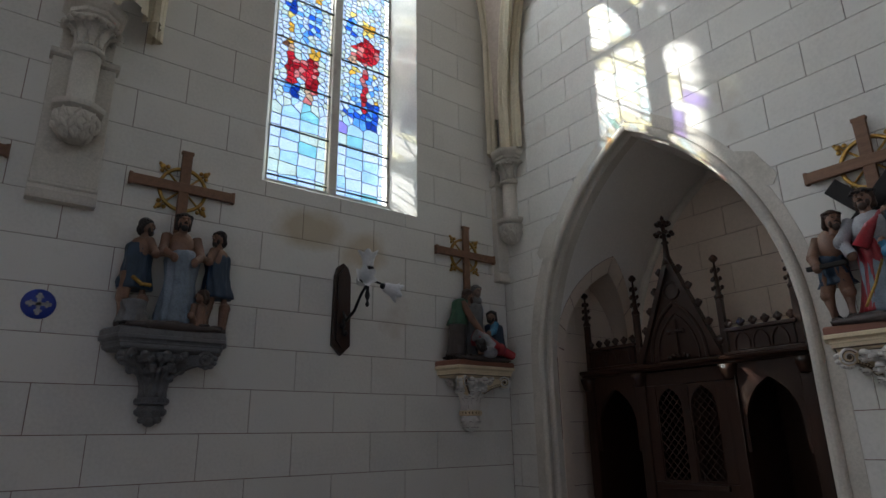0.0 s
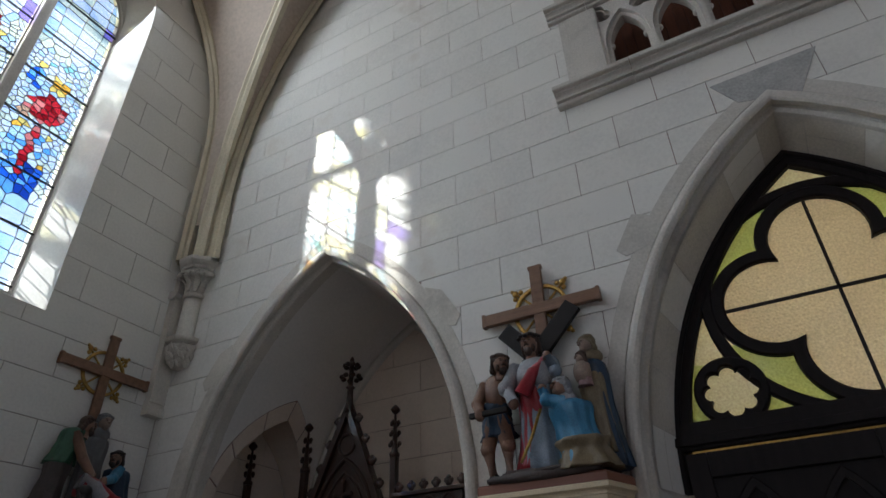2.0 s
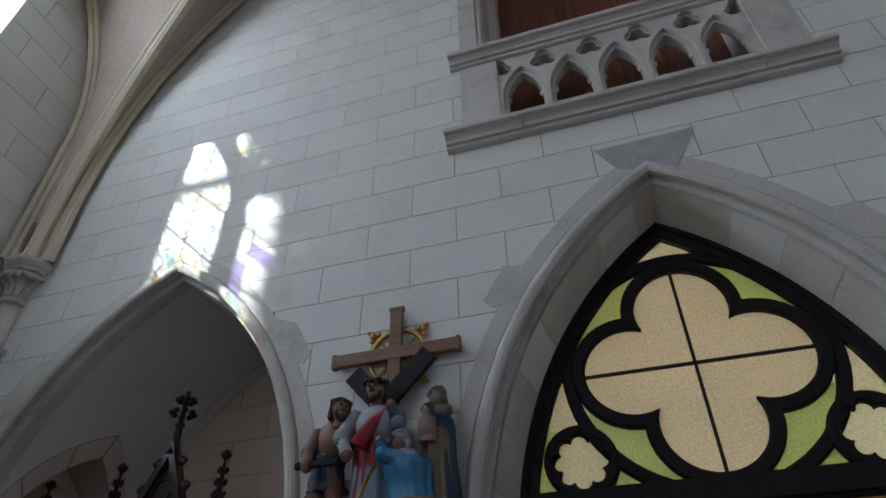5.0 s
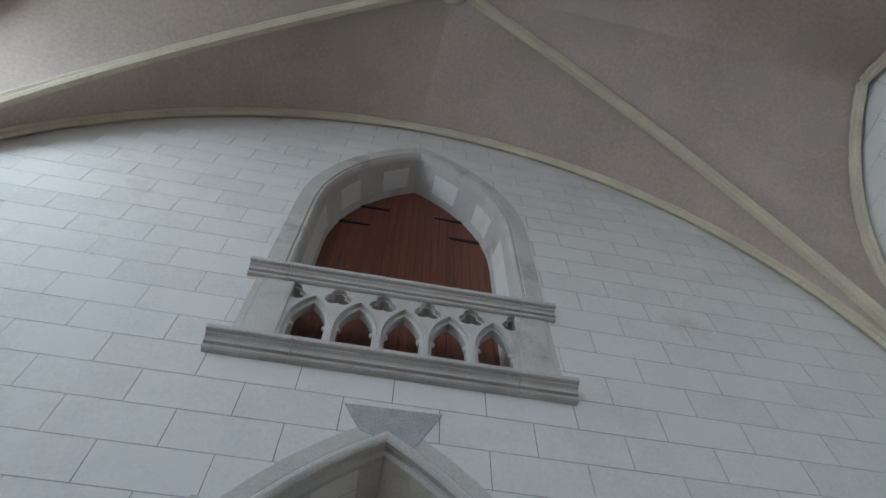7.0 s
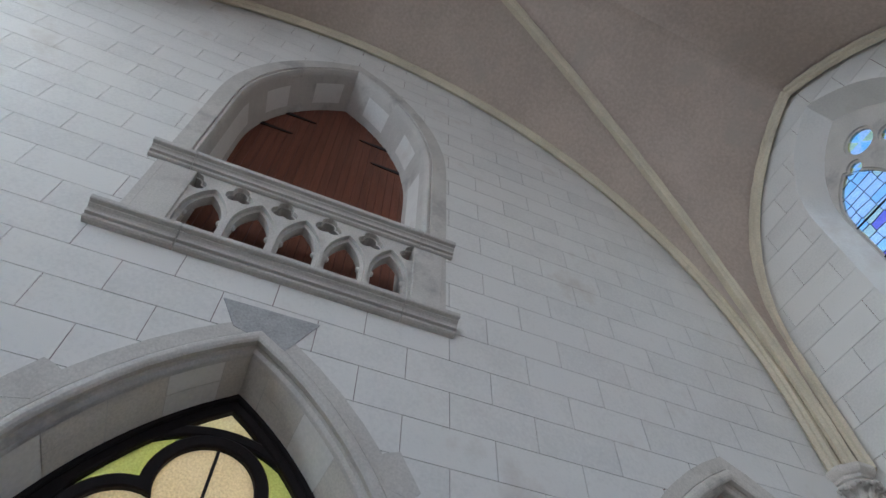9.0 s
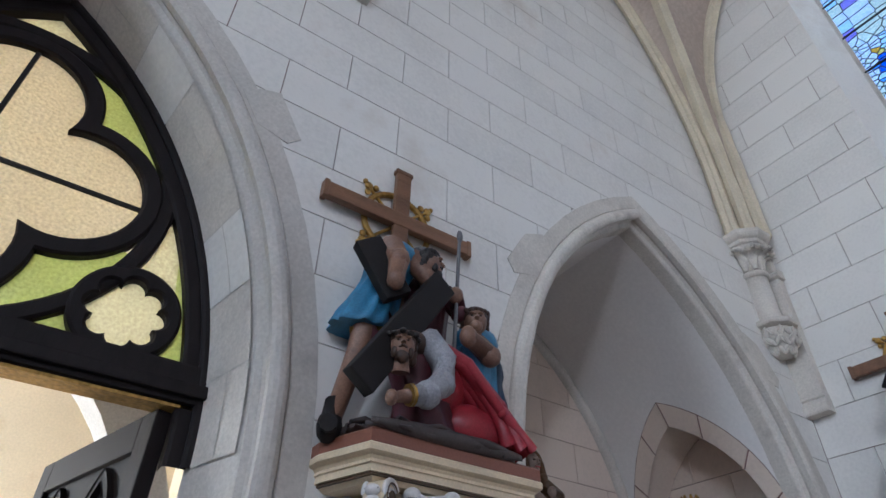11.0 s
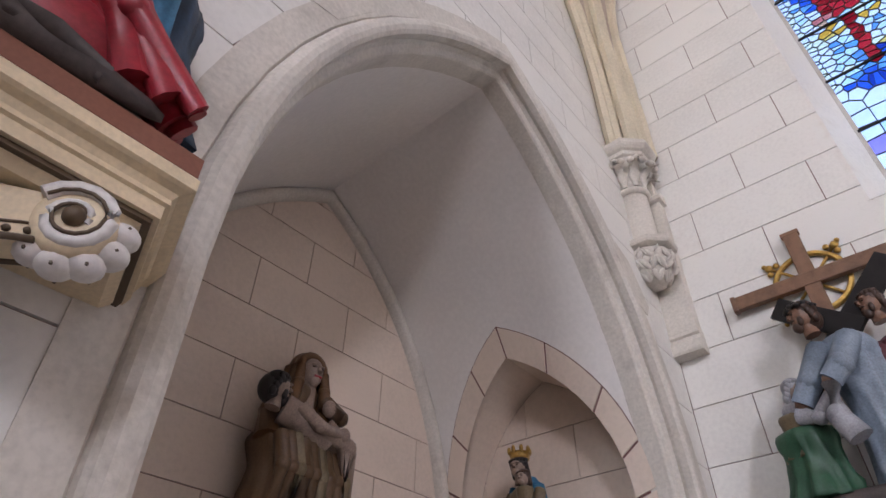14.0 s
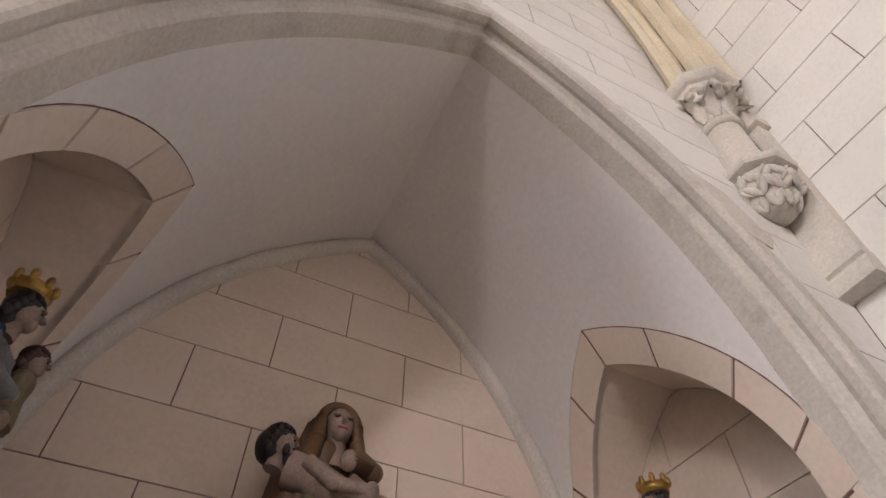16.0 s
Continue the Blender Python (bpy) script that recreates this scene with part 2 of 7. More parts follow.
def blob(bm, c, r, mat=0, seg=10, rings=7, m=None):
    """An ellipsoid with radii r."""
    t = (m or Matrix()) @ Matrix.Translation(c) @ Matrix.Diagonal((*r, 1))
    top, low = bm.verts.new(t @ Vector((0, 0, 1))), bm.verts.new(t @ Vector((0, 0, -1)))
    rows = [[bm.verts.new(t @ Vector((math.sin(math.pi * j / rings) * math.cos(2 * math.pi * i / seg), math.sin(math.pi * j / rings) * math.sin(2 * math.pi * i / seg), math.cos(math.pi * j / rings)))) for i in range(seg)] for j in range(1, rings)]
    faces = []
    for i in range(seg):
        k = (i + 1) % seg
        faces.append(bm.faces.new((top, rows[0][i], rows[0][k])))
        faces.append(bm.faces.new((low, rows[-1][k], rows[-1][i])))
        for p, q in zip(rows, rows[1:]):
            faces.append(bm.faces.new((p[i], q[i], q[k], p[k])))
    for f in faces:
        f.material_index, f.smooth = mat, True


def arch(w, h, zs, z0, n=0.0, seg=12):
    """A pointed arch as (u, z) from the left foot over the point to the right foot; n: offset outwards."""
    big = (w * w + h * h) / (2 * w)
    c, r = w - big, big + n
    top = math.acos(max(-1, min(1, -c / r)))
    right = [(c + r * math.cos(top * i / seg), zs + r * math.sin(top * i / seg)) for i in range(seg + 1)]
    if z0 < zs - 1e-6:
        right = [(w + n, z0)] + right
    return [(-u, z) for u, z in right] + [p for p in right[::-1][1:]]


def arch_half(w, h, zs, z):
    """Half the width of that arch at the height z."""
    if z <= zs:
        return w
    big = (w * w + h * h) / (2 * w)
    return max(0.0, w - big + math.sqrt(max(0, big * big - (z - zs) ** 2)))


def end_frame(axis):
    """Places (u, depth, z) on the end wall: u to the right as one faces it."""
    return lambda u, d, z: (BW + d, axis - u, z)


def left_frame(axis):
    return lambda u, d, z: (axis + u, YL + d, z)


def right_frame(axis):
    return lambda u, d, z: (axis - u, YR - d, z)


def sweep_arch(bm, place, prof, a, mat=0):
    """Sweeps a profile [(offset outwards, depth)] along the arch a = (w, h, zs, z0)."""
    rows = [[bm.verts.new(place(u, d, z)) for u, z in arch(*a, n=n)] for n, d in prof]
    for p, q in zip(rows, rows[1:]):
        for i in range(len(p) - 1):
            f = bm.faces.new((p[i], p[i + 1], q[i + 1], q[i]))
            f.material_index = mat


def clip(poly, a, b, keep_left=True):
    """The part of a polygon on one side of the line from a to b."""
    out = []
    s = 1 if keep_left else -1
    side = lambda p: s * ((b[0] - a[0]) * (p[1] - a[1]) - (b[1] - a[1]) * (p[0] - a[0]))
    for i, p in enumerate(poly):
        q = poly[(i + 1) % len(poly)]
        dp, dq = side(p), side(q)
        if dp >= 0:
            out.append(p)
        if (dp > 0 > dq) or (dp < 0 < dq):
            t = dp / (dp - dq)
            out.append((p[0] + t * (q[0] - p[0]), p[1] + t * (q[1] - p[1])))
    return out


def area(poly):
    return 0.5 * sum(p[0] * q[1] - q[0] * p[1] for p, q in zip(poly, poly[1:] + poly[:1]))


def ccw(poly):
    return poly if area(poly) > 0 else poly[::-1]


def inside_of(poly, hull):
    for a, b in zip(hull, hull[1:] + hull[:1]):
        poly = clip(poly, a, b)
        if len(poly) < 3:
            return []
    return poly


def outside_of(polys, hull):
    """Polygons minus a convex hull, as convex pieces."""
    out = []
    for poly in polys:
        if not inside_of(poly, hull):
            out.append(poly)
            continue
        rest = poly
        for a, b in zip(hull, hull[1:] + hull[:1]):
            cut = clip(rest, a, b, False)
            if len(cut) > 2 and area(cut) > 1e-5:
                out.append(cut)
            rest = clip(rest, a, b)
            if len(rest) < 3:
                break
    return out


def slab(bm, polys, place, d0, d1, mat=0):
    """Extrudes flat pieces from depth d0 (front) to d1."""
    for poly in polys:
        f = [bm.verts.new(place(u, d0, z)) for u, z in poly]
        g = [bm.verts.new(place(u, d1, z)) for u, z in poly]
        faces = [bm.faces.new(f), bm.faces.new(g[::-1])]
        for i in range(len(f)):
            j = (i + 1) % len(f)
            faces.append(bm.faces.new((f[i], g[i], g[j], f[j])))
        for x in faces:
            x.material_index = mat


def ashlar(parent, place, u0, u1, z0, z1, course, length, phase_u, phase_z, holes=(), within=None, gap=0.0055, near=None, mat=None, thick=0.012):
    """Courses of blocks on a wall face, cut round the holes. Blocks in the stretch 'near' are objects of their own, the others one mesh."""
    k0 = math.floor((z0 - phase_z) / course)
    rest = bmesh.new()
    count = 0
    for k in range(k0, int((z1 - phase_z) / course) + 1):
        za, zb = max(z0, phase_z + k * course) + gap / 2, min(z1, phase_z + (k + 1) * course) - gap / 2
        if zb - za < 0.02:
            continue
        j0 = math.floor((u0 - phase_u) / length) - 1
        for j in range(j0, j0 + int((u1 - u0) / length) + 4):
            ua = phase_u + (j + 0.5 * (k % 2)) * length
            a, b = max(u0, ua) + gap / 2, min(u1, ua + length) - gap / 2
            if b - a < 0.02:
                continue
            polys = [[(a, za), (b, za), (b, zb), (a, zb)]]
            if within:
                polys = [p for p in (inside_of(q, within) for q in polys) if len(p) > 2]
            for h in holes:
                polys = outside_of(polys, h)
            polys = [p for p in polys if len(p) > 2 and abs(area(p)) > 2e-4]
            if not polys:
                continue
            cu, cz = (a + b) / 2, (za + zb) / 2
            if near and near[0] < cu < near[1] and near[2] < cz < near[3] and count < 300:
                bm = bmesh.new()
                slab(bm, polys, place, 0.0, thick)
                part("stone_block", bm, mat or M_BLOCK, parent)
                count += 1
            else:
                slab(rest, polys, place, 0.0, thick)
    if rest.faces:
        tagged(part("far_stone_blocks", rest, mat or M_BLOCK, parent), kind="stuff")
    else:
        rest.free()


def wall_core(name, place, u0, u1, z0, z1, holes, label, front=0.008, back=THICK, mat=None, within=None):
    """The body of a wall behind its blocks, with openings that go through."""
    polys = [[(u0, z0), (u1, z0), (u1, z1), (u0, z1)]]
    if within:
        polys = [inside_of(polys[0], within)]
    for h in holes:
        polys = outside_of(polys, h)
    bm = bmesh.new()
    slab(bm, polys, place, front, back)
    return structure(name, bm, mat or M_MORTAR, label)


def hull(a, n=0.0, axis=0.0, seg=12):
    return ccw([(axis + u, z) for u, z in arch(*a, n=n, seg=seg)])
# ---- arches: half width, rise, springing, foot ----
A_CHAPEL = (1.16, 1.97, 2.28, 0.0)
A_DOOR = (1.13, 2.05, 2.20, 0.0)
A_BALC = (0.98, 1.80, 7.30, 4.90)
A_WIN = (0.79, 1.35, 7.05, 3.73)
A_WALLRIB = (4.65, 4.75, 5.2, 0.0)
A_SIDERIB = (1.745, 2.75, 6.0, 0.0)
RIB_AXIS = -0.42

# end wall: u runs from the left corner to the right one, axis at the door
U = end_frame(CY)
uL, uR = CY - YL, CY - YR
END_HOLES = [hull(A_CHAPEL, 0.21, CY - ARCH_L), hull(A_CHAPEL, 0.21, CY - ARCH_R), hull(A_DOOR, 0.21),
             hull(A_BALC, 0.20, 0.03)]
wall_end = wall_core("wall_end", U, uL, uR, 0, 11.0, [hull(A_CHAPEL, 0.09, CY - ARCH_L), hull(A_CHAPEL, 0.09, CY - ARCH_R), hull(A_DOOR, 0.09), hull(A_BALC, 0.05, 0.03)],
                     "limewashed ashlar end wall with thin red-brown joints", back=0.2)

# side walls
LW_HOLES = [hull(A_WIN, 0.0, 0.0)]
for side, frm, nm in ((1, left_frame, "left"), (-1, right_frame, "right")):
    F = frm(BAY)
    lo, hi = (XB - BAY, BW + 0.5 - BAY) if side == 1 else (BAY - BW - 0.5, BAY - XB)
    # openings added in unseen bays behind the camera, for the nave lamps
    more = [[(u + s, z) for u, z in hull(A_WIN)] for s in ((-4.1, -8.2) if side == 1 else (4.1, 8.2))]
    w = wall_core("wall_" + nm, F, lo, hi, 0, 11.0, LW_HOLES + more, "limewashed ashlar side wall with a tall pointed window")
    if side == 1:
        ashlar(w, F, -4.6, BW - BAY, 0, 9.6, 0.316, 0.70, 0.73 - BAY + 0.35, 1.70, holes=[hull(A_WIN, 0.0)], near=(-2.7, 1.95, 1.2, 7.0))
    else:
        ashlar(w, F, BAY - BW, 2.6, 0, 9.6, 0.302, 0.67, BAY - 3.485, 2.63, holes=[hull(A_WIN, 0.0)], near=(-1.95, 1.0, 1.6, 9.0))
bm = bmesh.new()
box(bm, (XB - 0.4, YR - 0.6, 0), (XB, YL + 0.6, 11.0))
structure("wall_far", bm, M_BLOCK, "plain limewashed wall at the far end")
bm = bmesh.new()
box(bm, (XB - 0.4, YR - 0.6, -0.3), (9.0, YL + 0.6, 0.0))
structure("floor", bm, M_FLOOR, "worn grey stone floor")
ashlar(wall_end, U, uL, uR, 0, 10.6, 0.286, 0.62, 0.01, 4.05, holes=END_HOLES, near=(-3.9, 4.6, 2.2, 8.6))


# ---- moulded arches of the end wall ----
TEETH = ((1.02, 3.38), (1.16, 3.345), (1.20, 3.418), (1.06, 3.645), (0.93, 3.70), (0.88, 3.62))   # long stones of the chapel arches
DOOR_TEETH = ((0.88, 3.54), (1.025, 3.504), (1.078, 3.559), (0.945, 3.784), (0.865, 3.756), (0.78, 3.70))


def moulded_arch(name, axis, a, depth, label, band=0.21, splay=0.0, teeth=TEETH, stone=M_SHAFT):
    bm = bmesh.new()
    F = end_frame(axis)
    roll = [(0.065 + 0.04 * math.cos(t), -0.005 - 0.03 * math.sin(t)) for t in (0.2, 0.7, 1.2, 1.7, 2.2, 2.7)]
    hollow = [(0.03, 0.015), (0.04, 0.035), (0.03, 0.055), (0.005, 0.065), (0.0, 0.075), (-splay, depth), (0.04, depth + 0.002)]
    sweep_arch(bm, F, [(band, 0.013), (band, -0.004), (0.115, -0.004), (0.108, 0.004)] + roll + hollow, a)
    # long stones that bond into the courses
    for side in (-1, 1):
        slab(bm, [ccw([(side * u, z) for u, z in teeth])], F, -0.006, 0.012)
    return structure(name, bm, stone, label, smooth=False)


moulded_arch("trim_arch_left", ARCH_L, A_CHAPEL, 0.17, "grey moulded stone surround of a pointed chapel arch")
moulded_arch("trim_arch_right", ARCH_R, A_CHAPEL, 0.17, "grey moulded stone surround of a pointed chapel arch")
moulded_arch("trim_door_arch", CY, A_DOOR, 0.375, "grey moulded stone surround of the pointed doorway", splay=0.09, teeth=DOOR_TEETH, stone=M_STONE)
door_trim = bpy.data.objects["trim_door_arch"]
r_out, r_in = arch(*A_DOOR, n=-0.004, seg=30), arch(*A_DOOR, n=-0.088, seg=30)
for i0, i1 in [(k, min(k + 4, 61)) for k in range(1, 61, 4)]:
    ends = [(0.08, 0.05), (0.36, 0.95)] if (i0 // 4) % 2 else [(0.08, 0.05), (0.20, 0.45), (0.206, 0.46), (0.36, 0.95)]
    for (d0, k0), (d1, k1) in zip(ends[::2], ends[1::2]):
        bm = bmesh.new()
        rows = []
        for j in range(i0, i1 + 1):
            f = 0.010 if j == i0 else -0.010 if j == i1 else 0.0
            nxt = j + 1 if j < i1 else j - 1
            pu = [r_out[j][0] + (r_in[j][0] - r_out[j][0]) * k for k in (k0, k1)]
            pz = [r_out[j][1] + (r_in[j][1] - r_out[j][1]) * k for k in (k0, k1)]
            ln = math.hypot(r_out[nxt][0] - r_out[j][0], r_out[nxt][1] - r_out[j][1])
            g = 0.003 / max(ln, 0.01) if f else 0.0
            du, dz = (r_out[nxt][0] - r_out[j][0]) * g, (r_out[nxt][1] - r_out[j][1]) * g
            lift = 0.004 * (-1 if pu[0] > 0 else 1)
            rows.append([bm.verts.new(U(pu[q] + du + lift, d, pz[q] + dz - 0.003)) for q, d in ((0, d0), (1, d1))])
        for p, q in zip(rows, rows[1:]):
            bm.faces.new((p[0], q[0], q[1], p[1]))
        part("reveal_stone", bm, M_SHAFT if (i0 // 4) % 3 else M_BLOCK, door_trim)
bm = bmesh.new()
slab(bm, [ccw([(-0.165, 4.355), (0.165, 4.265), (0.335, 4.575), (-0.285, 4.56)])], end_frame(CY), -0.007, 0.01)
structure("trim_cement_patch", bm, M_PATCH, "darker cement patch over the door's point")

# ---- vault ----
CORNERS = {(1, 1): (BW - 0.10, YL - 0.18), (1, -1): (BW - 0.10, YR + 0.18)}
BOSS = Vector((2.5, -0.56, 9.75))
SPRING = 5.0
X2 = 2 * BAY - BW - 0.05


def wall_curve(x, s, t):
    """Half of the big wall rib: t from the springing (0) to the point (1)."""
    w, h, zs, _ = A_WALLRIB
    z = SPRING + (zs + h - SPRING) * math.sin(t * math.pi / 2)
    return Vector((x, RIB_AXIS + s * arch_half(w, h, zs, z), z))


def side_curve(y, s, t):
    w, h, zs, _ = A_SIDERIB
    z = SPRING + (zs + h - SPRING) * math.sin(t * math.pi / 2)
    return Vector((BAY + s * arch_half(w, h, zs, z), y, z))


def diagonal(sx, sy, t, bx=0.0):
    c = Vector((BAY + sx * (BW - BAY - 0.13), YL - 0.28 if sy == 1 else YR + 0.23, SPRING))
    a = t * math.pi / 2
    flat = c.lerp(Vector((BOSS.x, BOSS.y, SPRING)), 1 - math.cos(a))
    return Vector((flat.x + bx, flat.y, SPRING + (BOSS.z - SPRING) * math.sin(a)))


STEPS = 20
bm = bmesh.new()
for shift in (0.0, -4.0, -8.0):
    off = Vector((shift, 0, 0))
    for sx in (1, -1):
        for sy in (1, -1):
            yw = YL if sy == 1 else YR
            xw = BAY + sx * (BW - BAY)
            for kind in (0, 1):
                grid = []
                for i in range(STEPS + 1):
                    t = i / STEPS
                    a = wall_curve(xw, sy, t) if kind == 0 else side_curve(yw, sx, t)
                    b = diagonal(sx, sy, t)
                    grid.append([bm.verts.new(off + a.lerp(b, j / 6) + Vector((0, 0, 0.05 + 0.10 * math.sin(math.pi * j / 6) * t))) for j in range(7)])
                for p, q in zip(grid, grid[1:]):
                    for j in range(6):
                        bm.faces.new((p[j], p[j + 1], q[j + 1], q[j]))
structure("ceiling", bm, M_VAULT, "plastered rib vault with beige stains", smooth=True)
bm = bmesh.new()
box(bm, (XB - 0.4, YR - 0.6, 11.0), (BW + 0.9, YL + 0.6, 11.2))
structure("ceiling_roof", bm, M_VAULT, "plain covering over the vault")


def rib(name, pts, r=0.060, joints=True):
    """A moulded rib along points: a roll between two hollows, with joints."""
    bm = bmesh.new()
    prof = [(-1.0, 0.9), (-1.0, 0.2), (-0.55, -0.1), (-0.5, -0.55), (0, -0.95), (0.5, -0.55), (0.55, -0.1), (1.0, 0.2), (1.0, 0.9)]
    rows = []
    for i, p in enumerate(pts):
        d = (pts[min(i + 1, len(pts) - 1)] - pts[max(i - 1, 0)]).normalized()
        flat = Vector((pts[-1].x - pts[0].x, pts[-1].y - pts[0].y, 0)).normalized()
        side = flat.cross(Vector((0, 0, 1)))
        up = side.cross(d)
        k = 0.93 if joints and i % 3 == 1 else 1.0
        rows.append([bm.verts.new(p + r * k * (side * a + up * b)) for a, b in prof])
    for a, b in zip(rows, rows[1:]):
        for k in range(len(prof) - 1):
            bm.faces.new((a[k], a[k + 1], b[k + 1], b[k]))
    bmesh.ops.recalc_face_normals(bm, faces=bm.faces)
    return structure(name, bm, M_RIB, "cream stone vault rib with joints")


N = 42
for sy in (1, -1):
    down = lambda pts: [Vector((pts[0].x, pts[0].y, 4.64)), Vector((pts[0].x, pts[0].y, 4.82))] + pts
    rib("trim_wall_rib", down([wall_curve(BW - 0.05, sy, i / N) for i in range(N + 1)]))
    for sx in (1, -1):
        rib("trim_diagonal_rib", down([diagonal(sx, sy, i / N) for i in range(N + 1)]), 0.066)
        rib("trim_side_rib", down([side_curve(YL - 0.07 if sy == 1 else YR + 0.07, sx, i / N) for i in range(N + 1)]))
    rib("trim_cross_rib", down([wall_curve(X2, sy, i / N) for i in range(N + 1)]), 0.12)
bm = bmesh.new()
lathe(bm, [(0.05, -0.16), (0.17, -0.15), (0.20, -0.09), (0.16, -0.05), (0.19, 0.0), (0.12, 0.10)], 20, Matrix.Translation(BOSS))
structure("trim_boss", bm, M_RIB, "round cream stone keystone of the vault")


# ---- chapels behind the two arches ----
XK = 5.83
NICHE_X = 5.21
A_NO = (0.62, 0.95, 2.48, 0.9)     # outer edge of the niche's voussoirs
A_NI = (0.51, 0.815, 2.45, 0.9)


def chapel(nm, axis):
    sheet = bmesh.new()
    w, h, zs, _ = A_CHAPEL
    x0 = BW + 0.171
    ring_lo, ring_hi = hull(A_NI, 0.0, NICHE_X), hull(A_NO, 0.0, NICHE_X)
    for s in (-1, 1):
        yv = lambda z: axis + s * (arch_half(w, h, zs, z) + 0.0)
        # plaster outside the voussoirs, in strips of height
        zs_list = [0.0, 0.9, 1.4, 1.9, 2.3] + [2.3 + (zs + h - 2.3) * math.sin(i / 48 * math.pi / 2) for i in range(1, 49)]
        for za, zb in zip(zs_list, zs_list[1:]):
            for poly in outside_of([[(x0, za), (XK, za), (XK, zb), (x0, zb)]], ring_hi):
                vs = [sheet.verts.new((x, yv(z), z)) for x, z in poly]
                sheet.faces.new(vs)
    bmesh.ops.remove_doubles(sheet, verts=sheet.verts, dist=0.0005)
    bmesh.ops.recalc_face_normals(sheet, faces=sheet.faces)
    structure("ceiling_" + nm, sheet, M_CHAPEL, "smooth white plaster pointed vault of a chapel", smooth=False)
    # niches on both flanks: voussoirs, soffit, back
    for s in (-1, 1):
        yv = lambda z: axis + s * arch_half(w, h, zs, z)
        back = axis + s * (w + 0.14)
        bm = bmesh.new()
        inn = arch(*A_NI, seg=16)
        rows = [[bm.verts.new((NICHE_X + u, yv(z), z)) for u, z in inn], [bm.verts.new((NICHE_X + u, back, z)) for u, z in inn]]
        for i in range(len(inn) - 1):
            bm.faces.new((rows[0][i], rows[0][i + 1], rows[1][i + 1], rows[1][i]))
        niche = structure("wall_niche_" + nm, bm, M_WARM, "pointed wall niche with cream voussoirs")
        # voussoir stones
        out = arch(*A_NO, seg=16)
        cuts = [0, 1, 4, 8, 13, 17]
        cuts = cuts + [34 - c for c in cuts[::-1][1:]]
        for c0, c1 in zip(cuts, cuts[1:]):
            vb = bmesh.new()
            k = range(c0, c1 + 1)
            g = 0.007
            fa = [vb.verts.new((NICHE_X + inn[i][0], yv(inn[i][1]) - s * 0.004, inn[i][1])) for i in k]
            fb = [vb.verts.new((NICHE_X + out[i][0], yv(out[i][1]) - s * 0.004, out[i][1])) for i in k]
            for v, vo in zip(fa, fb):
                vo.co += (v.co - vo.co).normalized() * 0.007
            # a small gap at the ends of each stone
            for row in (fa, fb):
                for e, o in ((0, 1), (-1, -2)):
                    d = (row[o].co - row[e].co)
                    row[e].co += d.normalized() * min(g, d.length * 0.3)
            ba = [vb.verts.new(v.co + Vector((0, s * 0.03, 0))) for v in fa]
            bb = [vb.verts.new(v.co + Vector((0, s * 0.03, 0))) for v in fb]
            for i in range(len(fa) - 1):
                vb.faces.new((fa[i], fa[i + 1], fb[i + 1], fb[i]))
                vb.faces.new((fb[i], fb[i + 1], bb[i + 1], bb[i]))
                vb.faces.new((fa[i + 1], fa[i], ba[i], ba[i + 1]))
            vb.faces.new((fa[0], fb[0], bb[0], ba[0]))
            vb.faces.new((fb[-1], fa[-1], ba[-1], bb[-1]))
            bmesh.ops.recalc_face_normals(vb, faces=vb.faces)
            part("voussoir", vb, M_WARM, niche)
        # joint bed behind the voussoirs
        vb = bmesh.new()
        fa = [vb.verts.new((NICHE_X + u, yv(z) + s * 0.004, z)) for u, z in inn]
        fb = [vb.verts.new((NICHE_X + u, yv(z) + s * 0.004, z)) for u, z in out]
        for i in range(len(fa) - 1):
            vb.faces.new((fa[i], fa[i + 1], fb[i + 1], fb[i]))
        part("joint_bed", vb, M_REDJOINT, niche)
        vb = bmesh.new()
        box(vb, (NICHE_X - 0.62, min(back, back + s * 0.1) + s * 0.009, 0.0), (NICHE_X + 0.62, max(back, back + s * 0.1) + s * 0.009, 3.6))
        part("niche_back", vb, M_REDJOINT, niche)
        P = (lambda u, d, z, bk=back, ss=s: (NICHE_X + u, bk + ss * d, z))
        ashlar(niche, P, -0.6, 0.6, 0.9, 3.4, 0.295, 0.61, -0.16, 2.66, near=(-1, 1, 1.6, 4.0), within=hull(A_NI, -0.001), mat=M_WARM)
        vb = bmesh.new()
        box(vb, (NICHE_X - 0.5, min(axis + s * w, back), 0.8), (NICHE_X + 0.5, max(axis + s * w, back), 0.9), 0.01)
        part("niche_sill", vb, M_STONE, niche)
    # back wall with its blocks and rib
    bm = bmesh.new()
    box(bm, (XK + 0.008, axis - 1.9, 0), (XK + 0.4, axis + 1.9, 4.7))
    wk = structure("wall_back_" + nm, bm, M_REDJOINT, "ashlar back wall of a chapel, pinkish shade tinted into the blocks")
    P = lambda u, d, z: (XK + d, axis - u, z)
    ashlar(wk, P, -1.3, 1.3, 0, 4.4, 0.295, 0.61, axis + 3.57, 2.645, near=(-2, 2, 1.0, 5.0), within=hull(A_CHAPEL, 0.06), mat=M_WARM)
    bm = bmesh.new()
    prof = [(0.02, 0.0), (-0.005, -0.045), (-0.04, -0.06), (-0.07, -0.04), (-0.075, 0.0)]
    rows = [[bm.verts.new((XK + d, axis - u, z)) for u, z in arch(w, h, zs, 0.0, n=n, seg=20)] for n, d in prof]
    for p, q in zip(rows, rows[1:]):
        for i in range(len(p) - 1):
            bm.faces.new((p[i], p[i + 1], q[i + 1], q[i]))
